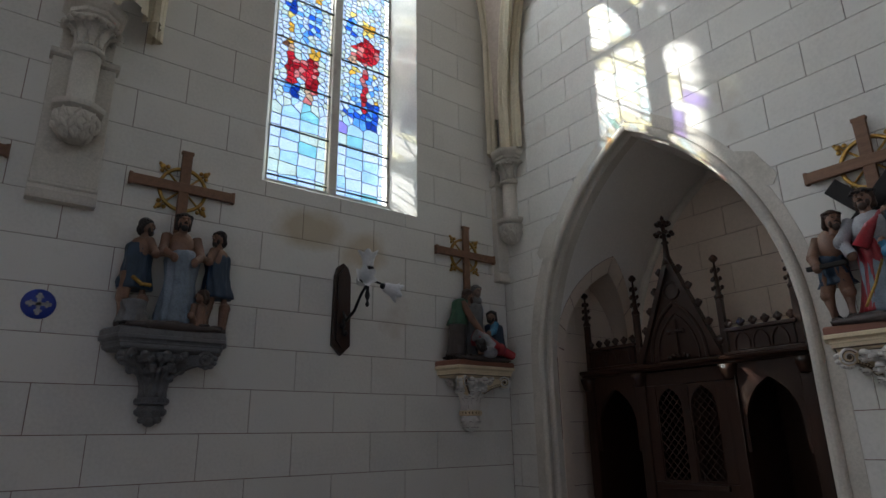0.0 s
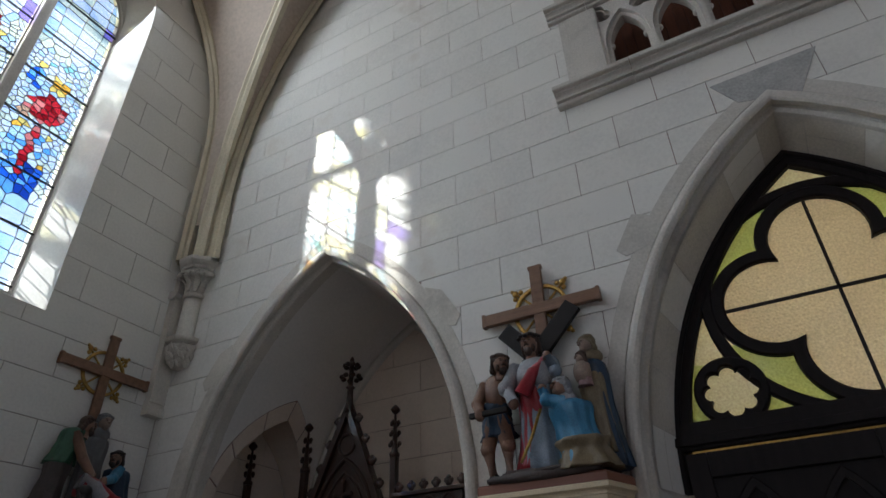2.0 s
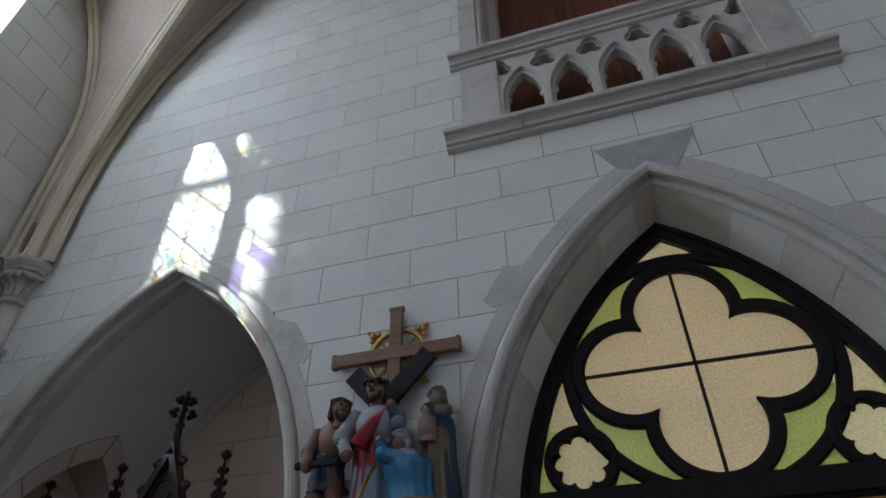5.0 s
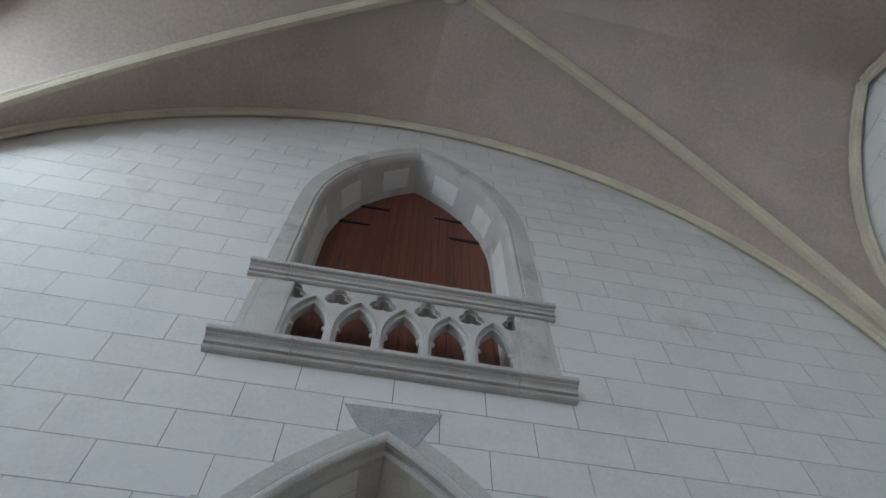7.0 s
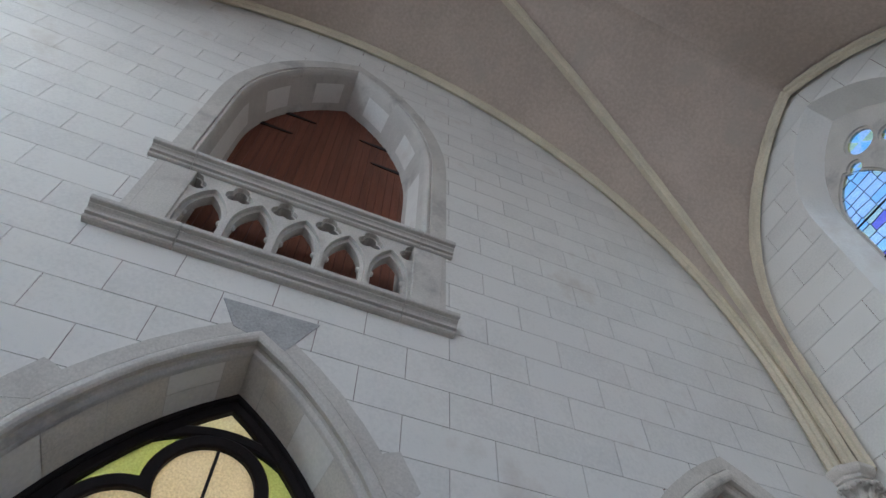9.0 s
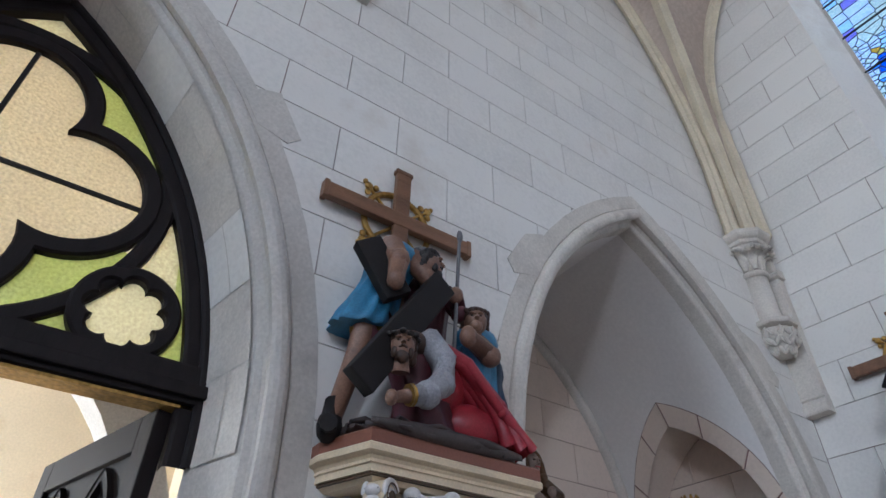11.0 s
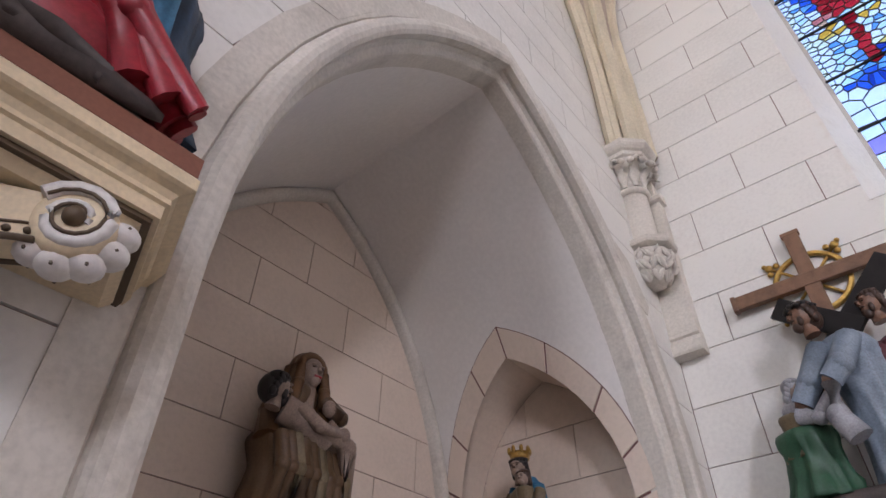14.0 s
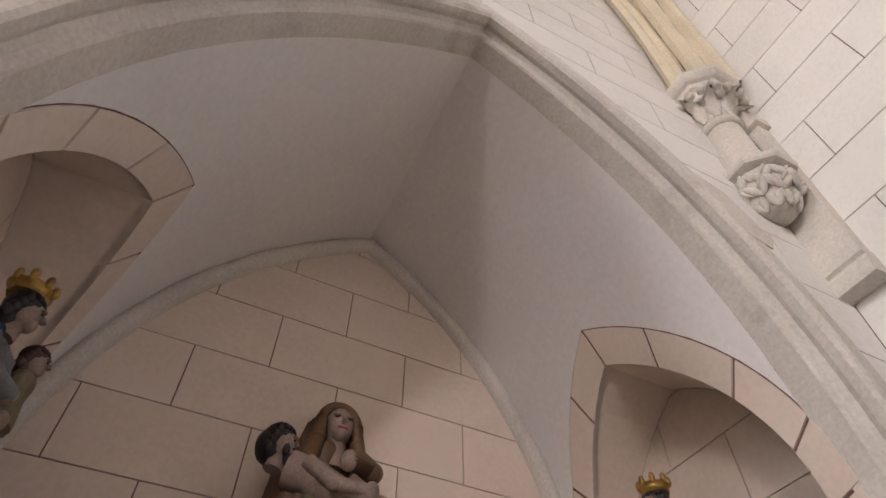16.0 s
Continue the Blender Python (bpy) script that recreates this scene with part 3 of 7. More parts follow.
    structure("trim_rib_" + nm, bm, M_SHAFT, "thin stone rib against a chapel's back wall", smooth=True)
    # unseen outer shell, added to keep daylight out
    bm = bmesh.new()
    for lo, hi in (((BW + 0.362, axis - 2.05, 0), (XK + 0.45, axis - 1.95, 4.8)), ((BW + 0.362, axis + 1.95, 0), (XK + 0.45, axis + 2.05, 4.8)), ((BW + 0.362, axis - 2.05, 4.8), (XK + 0.45, axis + 2.05, 4.9)), ((XK + 0.45, axis - 2.05, 0), (XK + 0.55, axis + 2.05, 4.9))):
        box(bm, lo, hi)
    structure("wall_shell_" + nm, bm, M_CHAPEL, "unseen plain shell added round a chapel to block daylight")


chapel("confessional_chapel", ARCH_L)
chapel("pieta_chapel", ARCH_R)
# ---- porch behind the door ----
M_PORCH = material("porch_limewash", (0.70, 0.60, 0.44), 0.85, grain=0.08, scale=2, stain=((0.55, 0.40, 0.24), 1.5, 0.58))
bm = bmesh.new()
for lo, hi in (((4.66, CY - 1.75, 0), (8.2, CY - 1.62, 5.0)), ((4.66, CY + 1.62, 0), (6.0, CY + 1.75, 5.0)), ((6.0, CY + 1.62, 3.6), (8.2, CY + 1.75, 5.0)), ((4.66, CY - 1.75, 4.7), (8.2, CY + 1.75, 5.0))):
    box(bm, lo, hi)
P = lambda u, d, z: (8.0 + d, CY - u, z)
slab(bm, [[(-1.62, 0), (1.62, 0), (1.62, 4.7), (-1.62, 4.7)]], P, 0, 0.3)
structure("wall_porch", bm, M_PORCH, "cream limewashed porch walls with an unseen opening added for light")
bm = bmesh.new()
sweep_arch(bm, lambda u, d, z: (6.3 + d, CY - u, z), [(0.25, 0.0), (0.0, 0.0), (0.0, 0.3), (0.25, 0.3)], (1.15, 1.5, 1.9, 0.0))
structure("trim_porch_arch", bm, M_STONE, "pale stone cross arch in the porch")
# lamp added in an invented side opening, out of view, to backlight the door glass
window_lamp("porch_fill_light", look((7.1, CY + 1.60, 1.9), (6.6, CY - 1.0, 2.1)), 1.9, 3.2, PORCH_W, (1.0, 0.95, 0.85))


def strip(bm, inner, outer, place, d0, d1, chamfer=0.012, mat=0, closed=True):
    """A flat moulding between two outlines: chamfered front, straight sides."""
    n = len(inner)
    mid = lambda a, b, k: (a[0] + (b[0] - a[0]) * k, a[1] + (b[1] - a[1]) * k)
    rows = []
    for i in range(n):
        a, b = inner[i], outer[i]
        ln = max(1e-4, math.hypot(b[0] - a[0], b[1] - a[1]))
        k = min(0.4, chamfer / ln)
        p, q = mid(a, b, k), mid(a, b, 1 - k)
        rows.append([bm.verts.new(place(*c)) for c in ((a[0], d1, a[1]), (a[0], d0 + chamfer, a[1]), (p[0], d0, p[1]), (q[0], d0, q[1]), (b[0], d0 + chamfer, b[1]), (b[0], d1, b[1]))])
    for i in range(n if closed else n - 1):
        r, s = rows[i], rows[(i + 1) % n]
        for k in range(5):
            f = bm.faces.new((r[k], s[k], s[k + 1], r[k + 1]))
            f.material_index = mat


def ray_out(lobes, ang):
    """How far a ray from the centre runs inside a union of circles (x, z, r)."""
    c, s = math.cos(ang), math.sin(ang)
    best = 0.01
    for x, z, r in lobes:
        b = x * c + z * s
        disc = b * b - (x * x + z * z - r * r)
        if disc >= 0:
            best = max(best, b + math.sqrt(disc))
    return best


def outline(lobes, cx, cz, n=96, least=0.0):
    return [(cx + max(least, ray_out(lobes, 2 * math.pi * i / n)) * math.cos(2 * math.pi * i / n), cz + max(least, ray_out(lobes, 2 * math.pi * i / n)) * math.sin(2 * math.pi * i / n)) for i in range(n)]


def circle(cx, cz, r, n=32):
    return [(cx + r * math.cos(2 * math.pi * i / n), cz + r * math.sin(2 * math.pi * i / n)) for i in range(n)]


# ---- door with its tympanum ----
D = end_frame(CY)
door = tagged(new("door_1"), "dark wooden pointed double door with glazed tracery, one leaf open", kind="structure")
TD = 0.36
bm = bmesh.new()
inn, out = arch(*A_DOOR[:3], 2.42, n=-0.165, seg=18), arch(*A_DOOR[:3], 2.42, n=-0.07, seg=18)
strip(bm, inn, out, D, TD, TD + 0.08, closed=False)
part("tympanum_frame", bm, M_FRAME, door)
bm = bmesh.new()
inn, out = arch(*A_DOOR[:3], 2.42, n=-0.11, seg=18), arch(*A_DOOR[:3], 2.42, n=-0.06, seg=18)
strip(bm, inn, out, D, TD - 0.025, TD + 0.02, closed=False)
part("frame_bead", bm, M_FRAME, door)
bm = bmesh.new()
box(bm, *[(lambda a, b: (tuple(map(min, a, b)), tuple(map(max, a, b))))(D(-1.06, TD - 0.02, 2.42), D(1.06, TD + 0.10, 2.57))][0], bevel=0.012)
box(bm, *[(lambda a, b: (tuple(map(min, a, b)), tuple(map(max, a, b))))(D(-1.06, TD - 0.045, 2.44), D(1.06, TD - 0.021, 2.49))][0], bevel=0.008)
part("transom", bm, M_FRAME, door)
bm = bmesh.new()
box(bm, *[(lambda a, b: (tuple(map(min, a, b)), tuple(map(max, a, b))))(D(-1.02, TD + 0.0, 2.405), D(1.02, TD + 0.10, 2.417))][0])
part("brass_strip", bm, M_GILT, door, "thin brass strip under the transom")
CZ = 3.19
Q = [(0.34 * math.cos(a), 0.34 * math.sin(a), 0.26) for a in (0, math.pi / 2, math.pi, 1.5 * math.pi)]
Q2 = [(x, z, r + 0.075) for x, z, r in Q]
bm = bmesh.new()
strip(bm, outline(Q, 0, CZ), outline(Q2, 0, CZ), D, TD + 0.005, TD + 0.07)
part("quatrefoil_frame", bm, M_FRAME, door)
bm = bmesh.new()
strip(bm, circle(0, CZ, 0.66, 64), circle(0, CZ, 0.73, 64), D, TD + 0.012, TD + 0.07)
part("ring_frame", bm, M_FRAME, door)
ROS = [(0.10 * math.cos(a * math.pi / 4), 0.10 * math.sin(a * math.pi / 4), 0.043) for a in range(8)] + [(0, 0, 0.10)]
for s in (-1, 1):
    bm = bmesh.new()
    strip(bm, outline(ROS, s * 0.69, 2.715), circle(s * 0.69, 2.715, 0.195, 96), D, TD - 0.002, TD + 0.07)
    part("rosette_frame", bm, M_FRAME, door)
    bm = bmesh.new()
    slab(bm, [outline(ROS, s * 0.69, 2.715)], D, TD + 0.05, TD + 0.053)
    part("pane", bm, G_CREAM, door, "cream scalloped pane")
bm = bmesh.new()
slab(bm, [outline(Q, 0, CZ)], D, TD + 0.05, TD + 0.053)
part("pane", bm, G_GOLD, door, "golden rippled glass")
for a in range(4):
    k = range(a * 24 + 5, a * 24 + 20)
    o, c = outline(Q2, 0, CZ), circle(0, CZ, 0.66, 96)
    bm = bmesh.new()
    slab(bm, [[o[i] for i in k] + [c[i] for i in reversed(k)]], D, TD + 0.052, TD + 0.055)
    part("pane", bm, G_GREEN, door, "pale green pane")
inside = [inside_of([(-1.0, 2.56), (1.0, 2.56), (1.0, 4.4), (-1.0, 4.4)], hull(A_DOOR, -0.155))]
cut = outside_of(inside, ccw(circle(0, CZ, 0.735, 24)))
for s in (-1, 1):
    cut = outside_of(cut, ccw(circle(s * 0.69, 2.715, 0.17, 20)))
for poly in cut:
    zz = sum(p[1] for p in poly) / len(poly)
    bm = bmesh.new()
    slab(bm, [poly], D, TD + 0.056, TD + 0.059)
    part("pane", bm, G_GREEN if zz < 2.9 else G_CREAM, door)
for lo, hi in (((-0.60, CZ - 0.009), (0.60, CZ + 0.009)), ((-0.009, CZ - 0.60), (0.009, CZ + 0.60))):
    bm = bmesh.new()
    slab(bm, [[(lo[0], lo[1]), (hi[0], lo[1]), (hi[0], hi[1]), (lo[0], hi[1])]], D, TD + 0.036, TD + 0.049)
    part("glazing_bar", bm, M_IRON, door)


def door_leaf(m, nm):
    """A leaf 1 m wide with stiles, rails and blind tracery; local x along the leaf, y its thickness."""
    leaf = new(nm)
    leaf.parent = door
    leaf.matrix_basis = m
    w, h = 1.0, 2.40
    for lo, hi in (((0, 0, 0), (0.11, 0.06, h)), ((w - 0.11, 0, 0), (w, 0.06, h)), ((0.11, 0, h - 0.13), (w - 0.11, 0.06, h)), ((0.11, 0, 1.0), (w - 0.11, 0.06, 1.12)), ((0.11, 0, 0), (w - 0.11, 0.06, 0.2))):
        bm = bmesh.new()
        box(bm, lo, hi, 0.006)
        part("rail", bm, M_FRAME, leaf)
    bm = bmesh.new()
    box(bm, (0.10, 0.022, 0.1), (w - 0.10, 0.038, h - 0.1))
    part("panel", bm, M_FRAME, leaf)
    L = lambda u, d, z: (0.5 + u, d, z)
    for side, d0 in ((0, 0.0), (1, 0.06)):
        for ax in (-0.2, 0.2):
            bm = bmesh.new()
            a = (0.15, 0.35, 1.85, 1.12)
            strip(bm, [(u + ax, z) for u, z in arch(*a)], [(u + ax, z) for u, z in arch(*a, n=0.04)], L, d0 + (0.004 if not side else -0.004), 0.03, 0.006, closed=False)
            part("tracery", bm, M_FRAME, leaf)
    return leaf


door_leaf(Matrix.Translation((BW + TD + 0.03, CY + 0.005, 0.0)) @ pose(0, 0, 0, 0, 0, 90), "closed_leaf")
door_leaf(Matrix.Translation((BW + TD + 0.05, CY - 0.96, 0.0)) @ pose(0, 0, 0, 0, 0, 14), "open_leaf")

# ---- balcony ----
BU = 0.03
balc = tagged(new("trim_balcony"), "grey carved stone balcony with pierced lancets under a pointed opening", kind="structure")


def run(bm, prof, u0, u1, place):
    """A moulding with a profile [(depth, z)] between two ends."""
    a = [bm.verts.new(place(u0, d, z)) for d, z in prof]
    b = [bm.verts.new(place(u1, d, z)) for d, z in prof]
    n = len(prof)
    for i in range(n):
        bm.faces.new((a[i], a[(i + 1) % n], b[(i + 1) % n], b[i]))
    bm.faces.new(a)
    bm.faces.new(b[::-1])
    bmesh.ops.recalc_face_normals(bm, faces=bm.faces)


for u0, u1 in ((-1.27, -0.71), (-0.705, 0.86), (0.865, 1.28)):
    bm = bmesh.new()
    run(bm, [(0.02, 4.845), (-0.035, 4.845), (-0.05, 4.852), (-0.055, 4.865), (-0.045, 4.876), (-0.042, 4.884), (-0.068, 4.886), (-0.070, 4.894), (-0.066, 4.908), (-0.074, 4.922), (-0.092, 4.932), (-0.098, 4.934), (-0.098, 4.942), (-0.128, 4.944), (-0.135, 4.952), (-0.135, 4.980), (-0.115, 4.992), (0.02, 4.995)], u0, u1, D)
    part("sill_stone", bm, M_STONE, balc)
for u0, u1 in ((-1.24, -0.92), (-0.915, 0.97), (0.975, 1.27)):
    bm = bmesh.new()
    run(bm, [(0.20, 5.80), (-0.015, 5.80), (-0.03, 5.806), (-0.034, 5.818), (-0.026, 5.830), (-0.024, 5.838), (-0.048, 5.840), (-0.050, 5.848), (-0.046, 5.862), (-0.054, 5.874), (-0.068, 5.882), (-0.070, 5.890), (-0.100, 5.892), (-0.106, 5.900), (-0.106, 5.928), (-0.09, 5.942), (0.20, 5.947)], u0, u1, D)
    part("coping_stone", bm, M_STONE, balc)
for u0, u1 in ((-1.11, -0.86), (0.93, 1.18)):
    bm = bmesh.new()
    lo, hi = D(u0, -0.012, 4.97), D(u1, 0.25, 5.80)
    box(bm, tuple(map(min, lo, hi)), tuple(map(max, lo, hi)), 0.012)
    part("pier", bm, M_STONE, balc)
plate = [[(-0.86, 4.97), (0.93, 4.97), (0.93, 5.80), (-0.86, 5.80)]]
pitch = 0.355
centres = [BU + 0.005 + pitch * k for k in (-2, -1, 0, 1, 2)]
for n, d0, d1 in ((0.030, 0.0, 0.04), (0.0, 0.04, 0.12)):
    polys = plate
    for c in centres:
        polys = outside_of(polys, hull((0.132, 0.30, 5.33, 4.90), n, c, 8))
    for c in [x + pitch / 2 for x in centres[:-1]] + [centres[0] - pitch / 2, centres[-1] + pitch / 2]:
        for a in (math.pi / 2, math.pi * 7 / 6, math.pi * 11 / 6):
            polys = outside_of(polys, ccw(circle(c + 0.048 * math.cos(a), 5.688 + 0.048 * math.sin(a), 0.052 + n * 0.4, 14)))
    bm = bmesh.new()
    slab(bm, polys, D, d0, d1)
    part("pierced_balustrade", bm, M_STONE, balc)
for c in centres:
    for s in (-1, 1):
        bm = bmesh.new()
        blob(bm, D(c + s * 0.130, 0.07, 5.36), (0.026, 0.026, 0.026))
        part("cusp", bm, M_STONE, balc)
bm = bmesh.new()
FB = end_frame(CY - BU)
sweep_arch(bm, FB, [(0.21, 0.013), (0.21, -0.004), (0.06, -0.004), (0.05, 0.01), (0.035, 0.0), (0.02, 0.002), (0.0, 0.03), (-0.012, 0.06)], A_BALC)
part("opening_surround", bm, M_STONE, balc)
pts0, pts1 = arch(*A_BALC, n=-0.012, seg=15), arch(*A_BALC, n=-0.085, seg=15)
groups = {}
for i in range(len(pts0) - 1):
    for d0, d1, k0, k1, key in ((0.06, 0.16, 0, 0.25, 0), (0.16, 0.40, 0.25, 0.8, 1 + (i // 3) % 2), (0.40, 0.52, 0.8, 1, 0)):
        groups.setdefault(key, []).append((i, d0, d1, k0, k1))
for key, quads in groups.items():
    bm = bmesh.new()
    for i, d0, d1, k0, k1 in quads:
        p = lambda j, k, d: bm.verts.new(FB(pts0[j][0] + (pts1[j][0] - pts0[j][0]) * k, d, pts0[j][1] + (pts1[j][1] - pts0[j][1]) * k))
        bm.faces.new((p(i, k0, d0), p(i + 1, k0, d0), p(i + 1, k1, d1), p(i, k1, d1)))
    part("reveal_stones", bm, M_BLOCK if key == 1 else M_STONE, balc)
shutter = tagged(new("door_2"), "red-brown boarded shutter door with iron straps behind the balcony", kind="structure")
hb = hull(A_BALC, -0.07)
for k in range(-11, 12):
    u = k * 0.085
    poly = inside_of([(u + 0.002, 4.9), (u + 0.083, 4.9), (u + 0.083, 9.2), (u + 0.002, 9.2)], hb)
    if len(poly) > 2:
        bm = bmesh.new()
        slab(bm, [poly], FB, 0.50, 0.53)
        part("board", bm, M_PLANK, shutter)
bm = bmesh.new()
slab(bm, [hull(A_BALC, 0.1)], FB, 0.531, 0.56)
part("backing_boards", bm, M_FRAME, shutter)
for z in (7.9, 8.35):
    for s in (-1, 1):
        bm = bmesh.new()
        wd = arch_half(*A_BALC[:3], z) - 0.08
        slab(bm, [ccw([(s * wd, z - 0.03), (s * (wd - 0.32), z - 0.01), (s * (wd - 0.36), z + 0.01), (s * (wd - 0.32), z + 0.02), (s * wd, z + 0.03)])], FB, 0.488, 0.499)
        part("strap_hinge", bm, M_IRON, shutter)


# ---- windows ----
HUES = {"clear": (0.98, 0.98, 0.96), "pale_yellow": (0.97, 0.92, 0.62), "pale_blue": (0.68, 0.85, 0.97), "blue": (0.03, 0.13, 0.62), "sky_blue": (0.16, 0.42, 0.85),
        "red": (0.62, 0.02, 0.03), "amber": (0.90, 0.45, 0.05), "flesh": (0.72, 0.42, 0.24), "violet": (0.40, 0.30, 0.72), "brown": (0.20, 0.08, 0.04), "teal": (0.35, 0.70, 0.66)}
SHADES = {"red": ("red", "red", "deep_red", "rose"), "blue": ("blue", "deep_blue", "sky_blue"), "sky_blue": ("sky_blue", "blue", "pale_blue"), "pale_blue": ("pale_blue", "clear", "pale_blue", "sky_blue"),
          "amber": ("amber", "amber", "straw"), "flesh": ("flesh", "rose"), "brown": ("brown", "flesh")}
HUES.update({"deep_red": (0.34, 0.006, 0.012), "rose": (0.80, 0.22, 0.18), "deep_blue": (0.012, 0.05, 0.33), "straw": (0.95, 0.66, 0.16)})
GLASS = {k: glass("stained_" + k, v, 0.92 if min(v) > 0.5 else 0.85) for k, v in HUES.items()}
# coloured masses of the two lancets: (u, z, half width, half height, hue)
MASS = [
    [(-0.12, 5.12, 0.06, 0.20, "red"), (0.08, 5.10, 0.10, 0.22, "red"), (-0.04, 5.16, 0.12, 0.08, "red"), (-0.10, 4.90, 0.10, 0.08, "blue"), (0.08, 4.86, 0.06, 0.10, "flesh"), (0.12, 5.36, 0.05, 0.05, "amber"),
     (-0.14, 5.36, 0.05, 0.05, "brown"), (-0.04, 5.62, 0.09, 0.26, "pale_blue"), (0.10, 5.75, 0.07, 0.20, "sky_blue"), (-0.16, 5.6, 0.025, 0.36, "amber"), (-0.14, 5.86, 0.06, 0.10, "blue"), (0.0, 6.06, 0.05, 0.06, "flesh"),
     (-0.06, 6.08, 0.05, 0.05, "amber"), (0.12, 6.02, 0.05, 0.06, "amber"), (0.04, 6.16, 0.10, 0.04, "red")],
    [(0.02, 4.80, 0.16, 0.10, "blue"), (-0.12, 4.86, 0.10, 0.10, "sky_blue"), (0.10, 4.95, 0.09, 0.10, "blue"), (-0.10, 5.10, 0.08, 0.18, "pale_blue"), (0.10, 5.22, 0.08, 0.12, "pale_blue"), (0.0, 5.16, 0.05, 0.26, "red"),
     (-0.12, 5.34, 0.06, 0.06, "amber"), (0.12, 5.36, 0.05, 0.05, "amber"), (0.13, 5.05, 0.04, 0.04, "amber"), (0.02, 5.62, 0.15, 0.16, "red"), (0.02, 5.62, 0.07, 0.12, "pale_blue"), (-0.14, 5.5, 0.06, 0.06, "flesh"),
     (0.04, 5.90, 0.10, 0.09, "amber"), (0.04, 5.89, 0.05, 0.06, "brown"), (-0.16, 5.82, 0.06, 0.18, "sky_blue"), (-0.14, 6.04, 0.04, 0.05, "amber")],
]


def hue_at(u, z, masses, rng):
    best, got = 1.0, None
    for mu, mz, a, b, hue in masses:
        q = ((u - mu) / a) ** 2 + ((z - mz) / b) ** 2
        if q < best:
            best, got = q, hue
    if got:
        return rng.choice(SHADES.get(got, (got,)))
    if abs(u) > 0.24:
        return rng.choice(("pale_yellow", "clear", "clear"))
    if 4.75 < z < 6.1:
        return rng.choice(("clear", "pale_blue", "clear", "clear", "pale_yellow"))
    if z > 6.2:
        return rng.choice(("clear", "pale_yellow", "clear", "pale_yellow", "clear", "pale_yellow", "pale_blue", "violet" if rng.random() < 0.3 else "clear"))
    if abs(u) < 0.1:
        return rng.choice(("pale_blue", "pale_blue", "clear", "teal"))
    return rng.choice(("clear", "clear", "clear", "pale_yellow", "pale_blue", "violet" if rng.random() < 0.3 else "clear"))


def glazing(parent, place, axis, outline_hull, masses, seed, d=0.33):
    """Leaded panes: cells round scattered sites, each shrunk inside its lead."""
    rng = random.Random(seed)
    us, zs = [p[0] for p in outline_hull], [p[1] for p in outline_hull]
    sites = []
    z = min(zs) + 0.03
    while z < max(zs):
        fig = 4.74 < z < 6.25
        step = 0.046 if fig else 0.12
        for k in range(9 if fig else 4):
            n = 8 if fig else 3
            u = -0.28 + 0.56 * (k / n)
            j = 0.024 if fig else 0.010
            sites.append((axis + u + rng.uniform(-j, j), z + rng.uniform(-j, j)))
        z += step
    lead = bmesh.new()
    for i, (su, sz) in enumerate(sites):
        cell = [(su - 0.3, sz - 0.3), (su + 0.3, sz - 0.3), (su + 0.3, sz + 0.3), (su - 0.3, sz + 0.3)]
        for j, (tu, tz) in enumerate(sites):
            if i != j and abs(tu - su) < 0.45 and abs(tz - sz) < 0.4:
                mu, mz = (su + tu) / 2, (sz + tz) / 2
                a = (mu, mz)
                b = (mu - (tz - sz), mz + (tu - su))
                cell = clip(cell, a, b)
                if len(cell) < 3:
                    break
        cell = inside_of(cell, outline_hull) if len(cell) > 2 else []
        if len(cell) < 3 or area(cell) < 4e-4:
            continue
        cu, cz = sum(p[0] for p in cell) / len(cell), sum(p[1] for p in cell) / len(cell)
        shrink = []
        for p in cell:
            ln = math.hypot(p[0] - cu, p[1] - cz)
            k = max(0.2, 1 - 0.0038 / max(ln, 0.006))
            shrink.append((cu + (p[0] - cu) * k, cz + (p[1] - cz) * k))
        bm = bmesh.new()
        vs = [bm.verts.new(place(u, d, zz)) for u, zz in shrink]
        bm.faces.new(vs)
        part("pane", bm, GLASS[hue_at(cu - axis, cz, masses, rng)], parent)
        a = [lead.verts.new(place(u, d - 0.004, zz)) for u, zz in cell]
        b = [lead.verts.new(place(u, d - 0.004, zz)) for u, zz in shrink]
        c = [lead.verts.new(place(u, d + 0.004, zz)) for u, zz in shrink]
        e = [lead.verts.new(place(u, d + 0.004, zz)) for u, zz in cell]
        for k in range(len(cell)):
            m = (k + 1) % len(cell)
            lead.faces.new((a[k], a[m], b[m], b[k]))
            lead.faces.new((b[k], b[m], c[m], c[k]))
            lead.faces.new((c[k], c[m], e[m], e[k]))
    part("lead_cames", lead, M_LEAD, parent)
    zz = min(zs) + 0.05
    while zz < max(zs) - 0.2:
        bm = bmesh.new()
        hw = 0.30
        slab(bm, [[(axis - hw, zz - 0.006), (axis + hw, zz - 0.006), (axis + hw, zz + 0.006), (axis - hw, zz + 0.006)]], place, d - 0.022, d - 0.006)
        part("saddle_bar", bm, M_IRON, parent)
        zz += 0.49


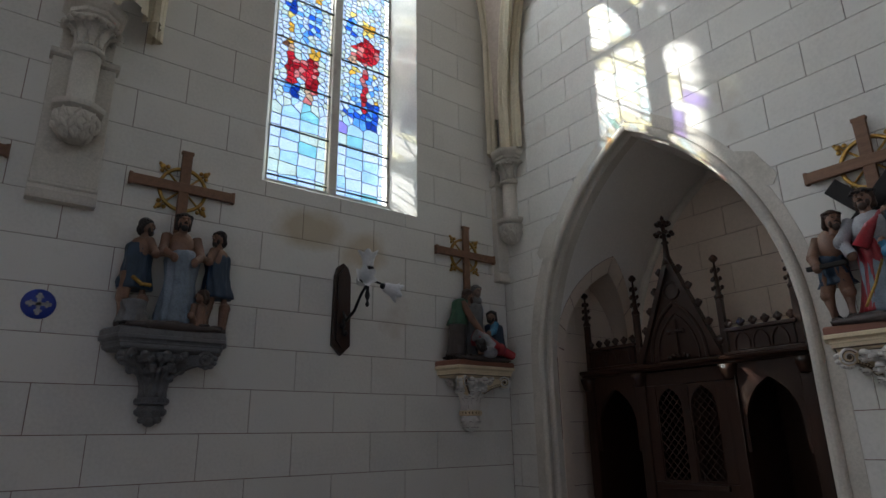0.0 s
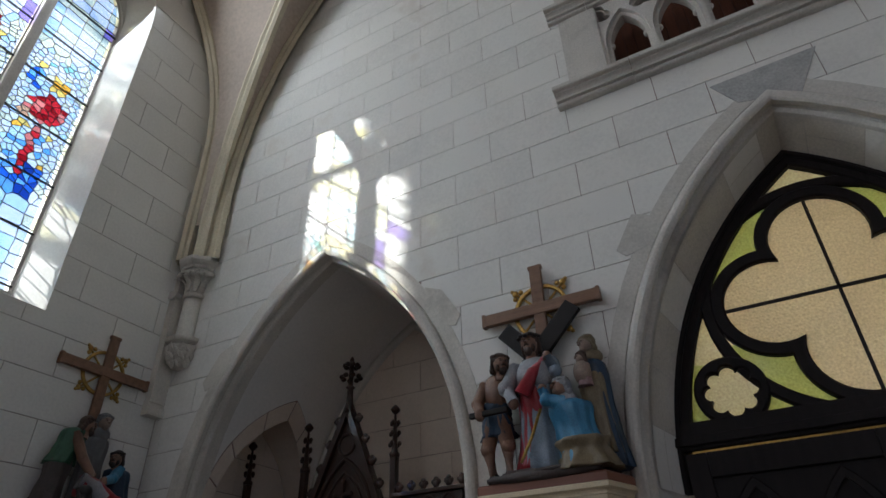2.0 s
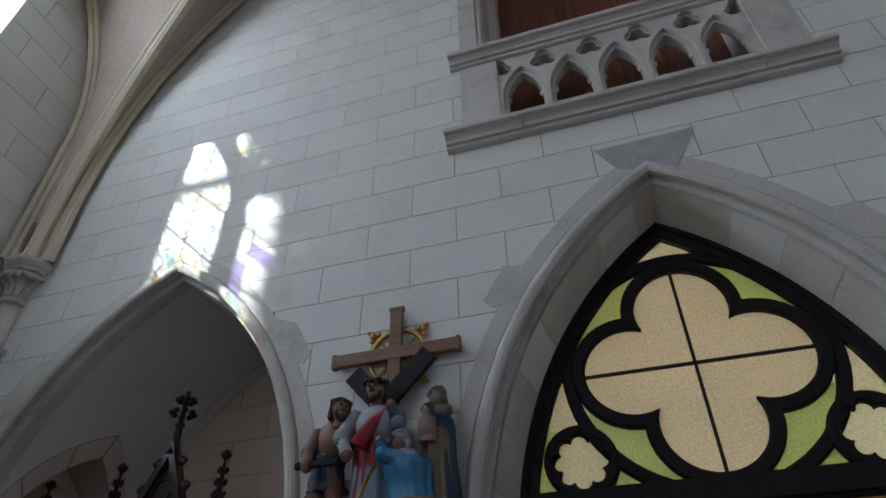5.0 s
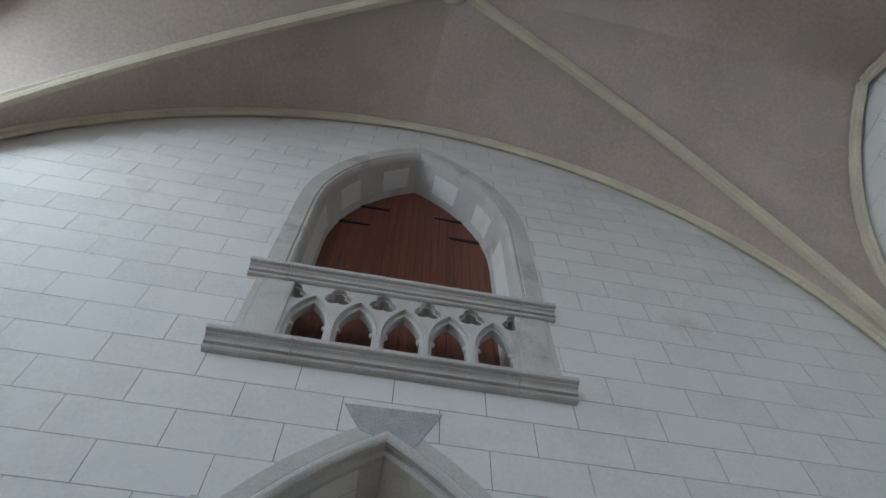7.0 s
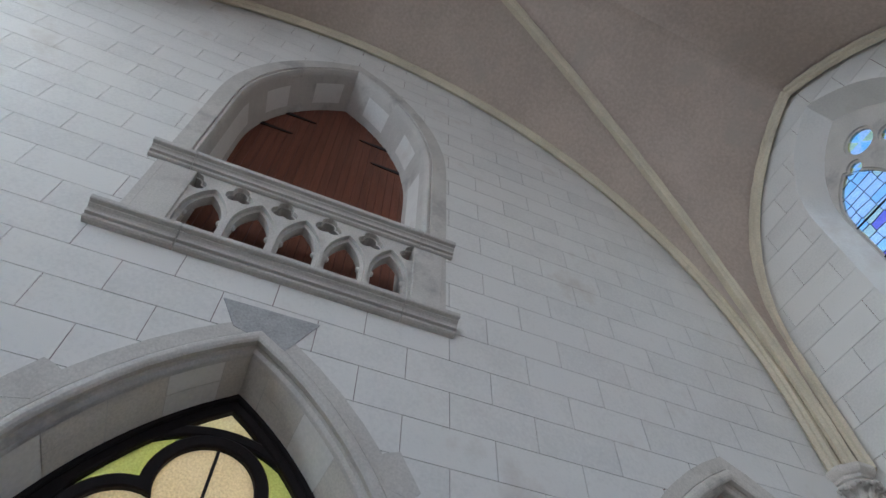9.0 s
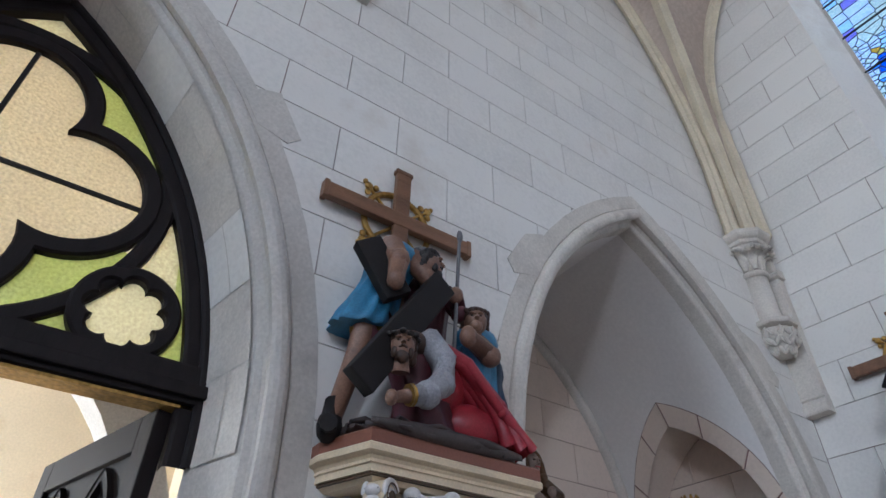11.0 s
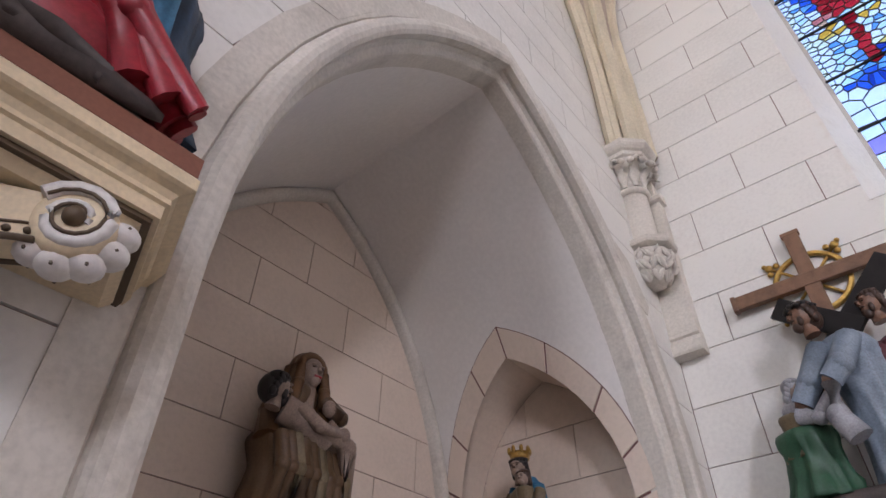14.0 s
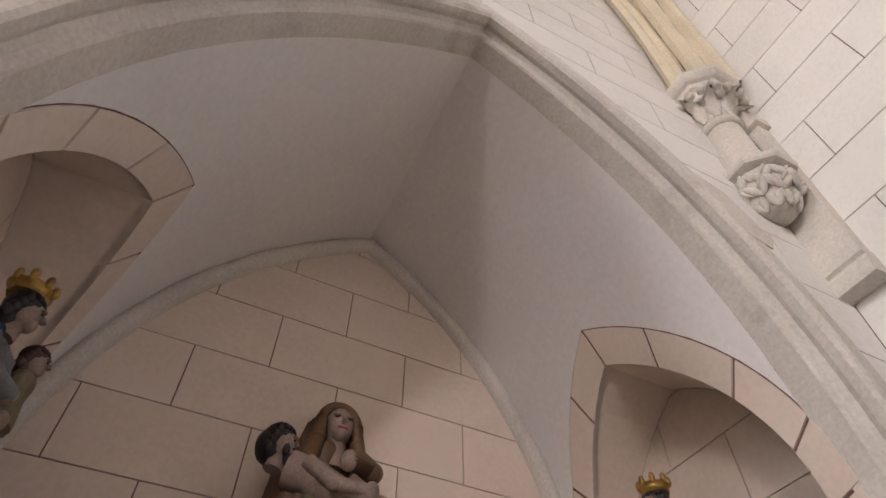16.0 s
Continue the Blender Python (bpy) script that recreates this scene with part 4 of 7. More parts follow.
def window(nm, frm, seed, flip):
    F = frm(BAY)
    win = tagged(new(nm), "tall pointed stained-glass window of two lancets in a splayed stone reveal", kind="structure")
    bm = bmesh.new()
    sweep_arch(bm, F, [(0.0, 0.014), (0.0, 0.0), (-0.13, 0.30), (-0.13, 0.46), (0.0, 0.60)], A_WIN)
    part("splayed_reveal", bm, M_BLOCK, win)
    bm = bmesh.new()
    a = [bm.verts.new(F(u, d, z)) for u, d, z in ((-0.80, 0.0, 3.73), (0.80, 0.0, 3.73), (0.80, 0.62, 4.03), (-0.80, 0.62, 4.03))]
    b = [bm.verts.new(F(u, d, z)) for u, d, z in ((-0.80, 0.0, 3.725), (0.80, 0.0, 3.725), (0.80, 0.62, 3.66), (-0.80, 0.62, 3.66))]
    for q in ((a[0], a[1], a[2], a[3]), (a[0], b[0], b[1], a[1]), (a[1], b[1], b[2], a[2]), (a[2], b[2], b[3], a[3]), (a[3], b[3], b[0], a[0])):
        bm.faces.new(q)
    part("window_sill", bm, M_STONE, win)
    inner = [inside_of([(-1, 3.85), (1, 3.85), (1, 9), (-1, 9)], hull(A_WIN, -0.12))]
    lanc = (0.30, 0.55, 7.0, 3.9)
    eyes = [(0.0, 7.72, 0.15), (-0.22, 7.50, 0.07), (0.22, 7.50, 0.07)] if flip else [(0.0, 7.70, 0.17)]
    for n, d0, d1 in ((0.025, 0.30, 0.325), (0.0, 0.325, 0.36)):
        polys = inner
        for c in (-0.345, 0.345):
            polys = outside_of(polys, hull(lanc, n - 0.012, c))
        for x, z, r in eyes:
            polys = outside_of(polys, ccw(circle(x, z, r + n, 20)))
        bm = bmesh.new()
        slab(bm, polys, F, d0, d1)
        part("stone_tracery", bm, M_STONE, win)
    bm = bmesh.new()
    lo, hi = F(-0.045, 0.275, 3.85), F(0.045, 0.40, 7.0)
    box(bm, tuple(map(min, lo, hi)), tuple(map(max, lo, hi)), 0.018)
    part("mullion", bm, M_STONE, win)
    for i, c in enumerate((-0.345, 0.345)):
        lz = part("lancet_glazing", bmesh.new(), M_LEAD, win)
        glazing(lz, F, c, hull(lanc, 0.0, c), MASS[i if not flip else 1 - i], seed + i)
    for x, z, r in eyes:
        ey = part("eye_glazing", bmesh.new(), M_LEAD, win)
        for k in range(6):
            bm = bmesh.new()
            a0, a1 = k * math.pi / 3, (k + 1) * math.pi / 3
            slab(bm, [[(x + 0.1 * r * math.cos((a0 + a1) / 2), z + 0.1 * r * math.sin((a0 + a1) / 2))] + [(x + r * math.cos(a0 + 0.05 + (a1 - a0 - 0.1) * j / 5), z + r * math.sin(a0 + 0.05 + (a1 - a0 - 0.1) * j / 5)) for j in range(6)]], F, 0.330, 0.333)
            part("pane", bm, GLASS[("clear", "pale_blue", "pale_yellow")[k % 3]], ey)
    return win


window("window_1", left_frame, 11, False)
window("window_2", right_frame, 23, True)
for y, way, watts in ((YL + 0.75, -1, WIN_L_W), (YR - 0.75, 1, WIN_R_W)):
    window_lamp("window_daylight", look((BAY, y, 6.0), (BAY, y + way, 5.45)), 1.7, 4.9, watts, (0.95, 0.98, 1.0))
# lamps added in unseen nave openings, mainly to light the end wall
for x in (BAY - 4.1, BAY - 8.2):
    window_lamp("unseen_nave_light", look((x, YL + 0.45, 5.6), (x, 0, 2.6)), 1.4, 3.8, NAVE_L_W * (1.0 if x > -4 else 8.5), (0.95, 0.97, 1.0))
    window_lamp("unseen_nave_light", look((x, YR - 0.45, 5.6), (x, 0, 2.6)), 1.4, 3.8, NAVE_R_W, (0.95, 0.97, 1.0))

# ---- an unseen tree, added outside to break up the sunlight ----
M_LEAF = material("green_foliage", (0.06, 0.11, 0.035), 0.6, grain=0.4, scale=4)
M_BARK = material("grey_bark", (0.10, 0.08, 0.06), 0.9, grain=0.3, scale=8, bump=0.4)
tree = thing("tree", "unseen leafy tree added outside the window to dapple the sun", "tree")
centre = Vector((2.5, 4.9, 6.6)) - SUN_WAY * 7.5
bm = bmesh.new()
tube(bm, [(centre.x + 2.6, centre.y + 0.3, 0.0), (centre.x + 2.5, centre.y + 0.2, 3.0), (centre.x + 2.1, centre.y, 6.5), (centre.x + 1.4, centre.y, centre.z)], [0.30, 0.24, 0.18, 0.08], 10)
for k in range(9):
    a = k * 2.4
    tube(bm, [(centre.x + 2.2, centre.y, 5.0 + 0.6 * k), (centre.x + 1.6 + 0.8 * math.cos(a), centre.y + 0.8 * math.sin(a), 6.2 + 0.6 * k), (centre.x + 1.4 + 1.8 * math.cos(a), centre.y + 1.8 * math.sin(a), 6.9 + 0.6 * k)], [0.09, 0.05, 0.02], 6)
part("trunk", bm, M_BARK, tree)
rng = random.Random(17)
verts, faces = [], []
east = SUN_WAY.cross(Vector((0, 0, 1))).normalized()
over = east.cross(SUN_WAY)
for i in range(9000):
    a, b = rng.uniform(-1.7, 1.5), rng.uniform(-2.7, 2.0)
    if in_gap(a, b, rng):
        continue
    p = centre + east * a + over * b + SUN_WAY * rng.uniform(-1.0, 1.0)
    u = Vector((rng.gauss(0, 1), rng.gauss(0, 1), rng.gauss(0, 1))).normalized() * rng.uniform(0.07, 0.12)
    v = u.cross(Vector((rng.gauss(0, 1), rng.gauss(0, 1), rng.gauss(0, 1)))).normalized() * rng.uniform(0.04, 0.075)
    k = len(verts)
    verts += [p - u, p + v, p + u, p - v]
    faces.append((k, k + 1, k + 2, k + 3))
me = bpy.data.meshes.new("crown")
me.from_pydata(verts, [], faces)
me.materials.append(M_LEAF)
crown = new("crown", me)
crown.parent = tree
tagged(crown, kind="stuff")
# ---- shafts with capitals that carry the ribs ----
def leaf_shape(bm, m, ln, wd, curl, mat=0, ribs=5):
    """A lobed leaf that rises along local z and curls outwards along y."""
    rows = []
    for i in range(ribs + 3):
        t = i / (ribs + 2)
        w = wd * (math.sin(math.pi * (0.12 + 0.80 * t)) * (1 + 0.22 * math.cos(t * 16)))
        y = curl * t ** 3 * 1.4
        z = ln * (t - 0.35 * t ** 4)
        rows.append([bm.verts.new(m @ Vector(p)) for p in ((-w, y - 0.006, z), (-w * 0.5, y + 0.012, z), (0, y + 0.004, z), (w * 0.5, y + 0.012, z), (w, y - 0.006, z), (0, y - 0.018, z))])
    for a, b in zip(rows, rows[1:]):
        for k in range(6):
            f = bm.faces.new((a[k], a[(k + 1) % 6], b[(k + 1) % 6], b[k]))
            f.material_index, f.smooth = mat, True
    bm.faces.new(rows[0])
    bm.faces.new(rows[-1][::-1])


def octa(bm, prof, m, squash=1.0):
    lathe(bm, prof, 8, m @ pose(0, 0, 0, 0, 0, 22.5), squash=squash)
    for f in bm.faces:
        f.smooth = False


def wall_shaft(nm, m, half=0.20, shift=0.0):
    """Local y points away from the wall; z is the height over the floor."""
    sh = tagged(new(nm), "grey stone wall shaft with a leafy capital and a carved corbel", kind="structure")
    sh.matrix_world = m
    bm = bmesh.new()
    box(bm, (-half, -0.005, 3.33), (half, 0.075, 4.27), 0.006)
    part("pilaster", bm, M_SHAFT, sh)
    bm = bmesh.new()
    run(bm, [(-0.005, 3.20), (0.085, 3.20), (0.09, 3.215), (0.09, 3.265), (0.07, 3.29), (0.065, 3.30), (0.08, 3.31), (0.08, 3.328), (-0.005, 3.329)], -half - 0.005, half + 0.005, lambda u, d, z: (u, d, z))
    part("pilaster_foot", bm, M_SHAFT, sh)
    bm = bmesh.new()
    run(bm, [(-0.005, 4.272), (0.075, 4.272), (0.095, 4.285), (0.10, 4.31), (0.08, 4.335), (-0.005, 4.35)], -half - 0.02, half + 0.02, lambda u, d, z: (u, d, z))
    part("pilaster_cap", bm, M_SHAFT, sh)
    bm = bmesh.new()
    box(bm, (-half * 0.85, -0.005, 4.352), (half * 0.85, 0.06, 4.53), 0.006)
    part("upper_pilaster", bm, M_SHAFT, sh)
    c = Matrix.Translation((shift, 0.17, 0))
    bm = bmesh.new()
    octa(bm, [(0.10, 3.80), (0.165, 3.825), (0.172, 3.84), (0.172, 3.862), (0.15, 3.87), (0.09, 3.872)], c)
    part("corbel_top", bm, M_SHAFT, sh)
    bm = bmesh.new()
    lathe(bm, [(0.02, 3.60), (0.07, 3.615), (0.11, 3.66), (0.13, 3.72), (0.135, 3.80)], 14, c)
    for k in range(11):
        a = -0.35 + (math.pi + 0.7) * k / 10
        for z, rr, tl in ((3.755, 0.132, 30), (3.69, 0.122, -35), (3.64, 0.085, 20)):
            t = c @ Matrix.Translation((rr * math.cos(a + 0.1 * (z < 3.7)), rr * math.sin(a + 0.1 * (z < 3.7)), z)) @ pose(0, 0, 0, 0, 0, math.degrees(a) - 90) @ pose(0, 0, 0, -25 if z < 3.7 else 0, tl * (-1) ** k, 0)
            blob(bm, (0, 0, 0), (0.019, 0.017, 0.048), 0, 8, 6, t)
            blob(bm, (0.022, 0.004, 0.02), (0.008, 0.010, 0.034), 0, 7, 5, t)
    part("leafy_corbel", bm, M_SHAFT, sh)
    bm = bmesh.new()
    lathe(bm, [(0.098, 3.872), (0.098, 3.88), (0.088, 3.89), (0.086, 4.27)], 20, c)
    part("shaft", bm, M_SHAFT, sh)
    bm = bmesh.new()
    lathe(bm, [(0.086, 4.272), (0.105, 4.28), (0.11, 4.295), (0.105, 4.31), (0.088, 4.318)], 20, c)
    part("neck_ring", bm, M_SHAFT, sh)
    bm = bmesh.new()
    lathe(bm, [(0.085, 4.319), (0.09, 4.40), (0.115, 4.48), (0.155, 4.535)], 16, c)
    for k in range(8):
        a = 2 * math.pi * k / 8
        leaf_shape(bm, c @ Matrix.Translation((0.088 * math.cos(a), 0.088 * math.sin(a), 4.33)) @ pose(0, 0, 0, 0, 0, math.degrees(a) - 90), 0.22, 0.038, 0.085)
        for q in range(3):
            b = a + (q - 1) * 0.22
            blob(bm, (shift + 0.175 * math.cos(b), 0.17 + 0.175 * math.sin(b), 4.495 - 0.012 * abs(q - 1)), (0.026, 0.026, 0.022), 0, 8, 5)
    part("leafy_capital", bm, M_SHAFT, sh)
    bm = bmesh.new()
    octa(bm, [(0.14, 4.536), (0.165, 4.55), (0.17, 4.575), (0.19, 4.585), (0.205, 4.60), (0.215, 4.615), (0.215, 4.648), (0.20, 4.655), (0.1, 4.656)], c @ Matrix.Translation((0, 0.01, 0)))
    part("abacus", bm, M_SHAFT, sh)
    return sh


wall_shaft("trim_shaft_left", Matrix.Translation((0.36, YL, 0)) @ pose(0, 0, 0, 0, 0, 180))
wall_shaft("trim_shaft_far_left", Matrix.Translation((BW - 0.015, YL, 0)) @ pose(0, 0, 0, 0, 0, 180), 0.13)
wall_shaft("trim_shaft_right", Matrix.Translation((0.36, YR, 0)))
wall_shaft("trim_shaft_far_right", Matrix.Translation((BW - 0.035, YR, 0)), 0.125)

# ---- paints ----
PAINT = {}
for nm, col, rg in (("cream", (0.74, 0.61, 0.41), 0.45), ("white_grey", (0.72, 0.69, 0.66), 0.5), ("brick_red", (0.24, 0.095, 0.06), 0.5), ("dull_grey", (0.30, 0.30, 0.31), 0.6), ("rock", (0.13, 0.10, 0.09), 0.6), ("moss", (0.10, 0.16, 0.10), 0.7),
                    ("crimson", (0.42, 0.03, 0.045), 0.42), ("wine", (0.14, 0.025, 0.04), 0.45), ("azure", (0.06, 0.26, 0.46), 0.42), ("navy", (0.025, 0.07, 0.14), 0.45), ("pale_blue_robe", (0.38, 0.47, 0.58), 0.5), ("white_robe", (0.62, 0.62, 0.66), 0.45),
                    ("green_robe", (0.05, 0.17, 0.09), 0.45), ("tan_robe", (0.33, 0.25, 0.14), 0.5), ("flesh", (0.42, 0.23, 0.15), 0.45), ("pale_flesh", (0.52, 0.38, 0.30), 0.5), ("dark_hair", (0.03, 0.022, 0.02), 0.55), ("brown_hair", (0.10, 0.05, 0.03), 0.5),
                    ("old_wood_robe", (0.20, 0.11, 0.05), 0.5), ("ochre_veil", (0.24, 0.115, 0.04), 0.5), ("rose_robe", (0.50, 0.30, 0.30), 0.5), ("black_beam", (0.016, 0.011, 0.010), 0.8), ("outline_brown", (0.10, 0.065, 0.035), 0.5), ("cloth_white", (0.74, 0.73, 0.72), 0.7), ("disc_blue", (0.015, 0.04, 0.30), 0.35)):
    k = 1.0 if nm in ("cream", "white_grey", "cloth_white", "brick_red", "disc_blue", "outline_brown") else 0.72 if nm in ("crimson", "azure") else 0.5
    calm = k == 1.0   # smooth oil paint on the corbels; the figures are more worn
    PAINT[nm] = material("paint_" + nm, tuple(v * k for v in col), rg, grain=0.10 if calm else 0.22, stain=(tuple(v * k * (0.82 if calm else 0.55) for v in col), 5.0 if calm else 9.0, 0.60), scale=7 if calm else 14, fine=120, bump=0.05 if calm else 0.10, dist=0.003)
PAINT["gold"] = M_GILT


class Sculpt:
    """Collects draped shapes of several paints in one mesh."""

    def __init__(self):
        self.bm, self.mats = bmesh.new(), []

    def k(self, name):
        if name not in self.mats:
            self.mats.append(name)
        return self.mats.index(name)

    def robe(self, foot, h, r, paint, lean=(0, 0), folds=9, depth=0.07, squash=0.75, top=0.55, turn=0.0, seed=0):
        """A draped body from the hem up to the shoulders."""
        sh = Matrix(((1, 0, lean[0], 0), (0, 1, lean[1], 0), (0, 0, 1, 0), (0, 0, 0, 1)))
        m = Matrix.Translation(foot) @ sh @ pose(0, 0, 0, 0, 0, turn)
        rings = []
        prof = [(1.0, 0.0), (0.97, 0.06), (0.86, 0.25), (0.78, 0.45), (0.74, 0.58), (0.80, 0.72), (0.86, 0.85), (0.78, 0.94), (top * 0.8, 1.0)]
        seg, steps = 52, 16
        for j in range(steps + 1):
            z = j / steps
            q = np.interp(z, [p[1] for p in prof], [p[0] for p in prof])
            ring = []
            for i in range(seg):
                a = 2 * math.pi * i / seg
                v = noise.noise(Vector((1.9 * math.cos(a) + 3 * seed, 1.9 * math.sin(a) + foot[0] * 40, z * 1.6 + foot[1] * 20)))
                w = noise.noise(Vector((5 * math.cos(a), 5 * math.sin(a) + foot[0] * 30, z * 3.0 + seed)))
                ridge = 1 - 2 * abs(math.sin((folds * a + 2.2 * z + 4.0 * v) / 2))
                rr = r * q * (1 + (1.2 - 0.75 * z) * depth * (1.1 * ridge + 1.2 * v + 0.6 * w))
                ring.append(self.bm.verts.new(m @ Vector((rr * math.cos(a), rr * squash * math.sin(a), z * h))))
            rings.append(ring)
        mi = self.k(paint)
        for a, b in zip(rings, rings[1:]):
            for i in range(seg):
                f = self.bm.faces.new((a[i], a[(i + 1) % seg], b[(i + 1) % seg], b[i]))
                f.material_index, f.smooth = mi, True
        f = self.bm.faces.new(rings[-1])
        f.material_index = mi
        f = self.bm.faces.new(rings[0][::-1])
        f.material_index = mi

    def head(self, c, s, face="flesh", hair="dark_hair", back=(0, -1), beard=True, veil=None, wreath=None):
        c = Vector(c)
        b = Vector((back[0], back[1], 0)).normalized()
        side = Vector((-b.y, b.x, 0))
        up = Vector((0, 0, 1))
        fk, hk = self.k(face), self.k(veil or hair)
        blob(self.bm, c, (0.80 * s, 0.86 * s, 1.08 * s), fk, 14, 11)
        blob(self.bm, c - b * 0.38 * s - up * 0.55 * s, (0.50 * s, 0.50 * s, 0.50 * s), fk, 10, 8)
        tube(self.bm, [c - b * 0.78 * s + up * 0.22 * s, c - b * 1.0 * s - up * 0.22 * s], [0.09 * s, 0.17 * s], 7, fk)
        for q in (-1, 1):
            blob(self.bm, c - b * 0.78 * s + side * 0.30 * q * s + up * 0.26 * s, (0.22 * s, 0.22 * s, 0.10 * s), fk, 8, 6)
            blob(self.bm, c - b * 0.76 * s + side * 0.28 * q * s + up * 0.08 * s, (0.11 * s, 0.11 * s, 0.07 * s), self.k("brown_hair"), 7, 5)
            for j in range(4):
                blob(self.bm, c + b * (0.10 + 0.16 * j) * s + side * 0.74 * q * s + up * (0.45 - 0.36 * j) * s, (0.30 * s, 0.36 * s, 0.42 * s), hk, 8, 6)
        blob(self.bm, c + b * 0.22 * s + up * 0.36 * s, (0.94 * s, 0.98 * s, 0.92 * s), hk, 14, 10)
        blob(self.bm, c + b * 0.50 * s - up * 0.45 * s, (0.80 * s, 0.66 * s, 0.95 * s), hk, 12, 8)
        for j in range(9):
            ang = math.pi * (j / 8 - 0.5)
            blob(self.bm, c + b * (0.1 - 0.62 * math.cos(ang)) * s + side * 0.86 * math.sin(ang) * s + up * 0.68 * s, (0.26 * s, 0.26 * s, 0.22 * s), hk, 7, 5)
        if veil:
            blob(self.bm, c + b * 0.4 * s - Vector((0, 0, 1.5 * s)), (1.35 * s, 0.9 * s, 1.0 * s), self.k(veil), 12, 7)
        if beard:
            bk = self.k(hair)
            blob(self.bm, c - b * 0.52 * s - up * 0.92 * s, (0.46 * s, 0.40 * s, 0.48 * s), bk, 9, 7)
            for q in (-1, 1):
                blob(self.bm, c - b * 0.42 * s + side * 0.48 * q * s - up * 0.62 * s, (0.24 * s, 0.30 * s, 0.42 * s), bk, 8, 6)
                tube(self.bm, [c - b * 0.90 * s - up * 0.34 * s, c - b * 0.80 * s + side * 0.26 * q * s - up * 0.46 * s], [0.10 * s, 0.07 * s], 6, bk)
        if wreath:
            for i in range(12):
                a = 2 * math.pi * i / 12
                blob(self.bm, c + Vector((0.98 * s * math.cos(a), 0.98 * s * math.sin(a), 0.55 * s + 0.06 * s * (-1) ** i)), (0.26 * s, 0.26 * s, 0.18 * s), self.k(wreath), 6, 5)
        tube(self.bm, [c - Vector((0, 0, 0.7 * s)), c - Vector((0, 0, 1.7 * s)) + b * 0.2 * s], [0.45 * s, 0.6 * s], 8, self.k(face))

    def limb(self, pts, r0, r1, paint, end=None, er=0.0):
        n = len(pts)
        tube(self.bm, pts, [r0 + (r1 - r0) * i / (n - 1) for i in range(n)], 9, self.k(paint))
        for p in pts[1:-1]:
            blob(self.bm, p, ((r0 + r1) / 2 * 1.05,) * 3, self.k(paint), 9, 6)
        if end:
            blob(self.bm, pts[-1], (er, er, er * 1.25), self.k(end), 8, 6)

    def beam(self, a, b, w, d, paint):
        a, b = Vector(a), Vector(b)
        ln = (b - a).length
        q = (b - a).to_track_quat("Z", "Y").to_matrix().to_4x4()
        box(self.bm, (-d / 2, -w / 2, 0), (d / 2, w / 2, ln), 0.006, self.k(paint), Matrix.Translation(a) @ q)

    def rocks(self, w, d, paint, n=26, seed=3, y0=0.0, h=0.06):
        rng = random.Random(seed)
        mi = self.k(paint)
        for row in range(7):
            y = y0 + d * (0.10 + 0.14 * row)
            for lay in range(2):
                x = -w * (1.0 - 0.06 * row * (row > 4))
                end = -x
                while x < end - 0.06:
                    ln = min(rng.uniform(0.07, 0.17), (end - x) / 1.1)
                    pts = [Vector((x + ln * t, y + rng.uniform(-0.012, 0.012), h * (0.10 + 0.42 * lay) + rng.uniform(-0.1, 0.25) * h)) for t in (0, 0.5, 1.1)]
                    rr = rng.uniform(0.020, 0.032)
                    tube(self.bm, pts, [rr * 0.8, rr, rr * 0.6], 6, mi, 0.55)
                    x += ln * 0.85
            blob(self.bm, (0, y, 0.3 * h), (w * 0.96, d * 0.10, h * 0.5), mi, 14, 5)

    def done(self, name, m, label, category="statue", group=""):
        ob = link_mesh(name, self.bm, [PAINT[k] for k in self.mats])
        ob.matrix_world = m
        return tagged(ob, label, category, group)


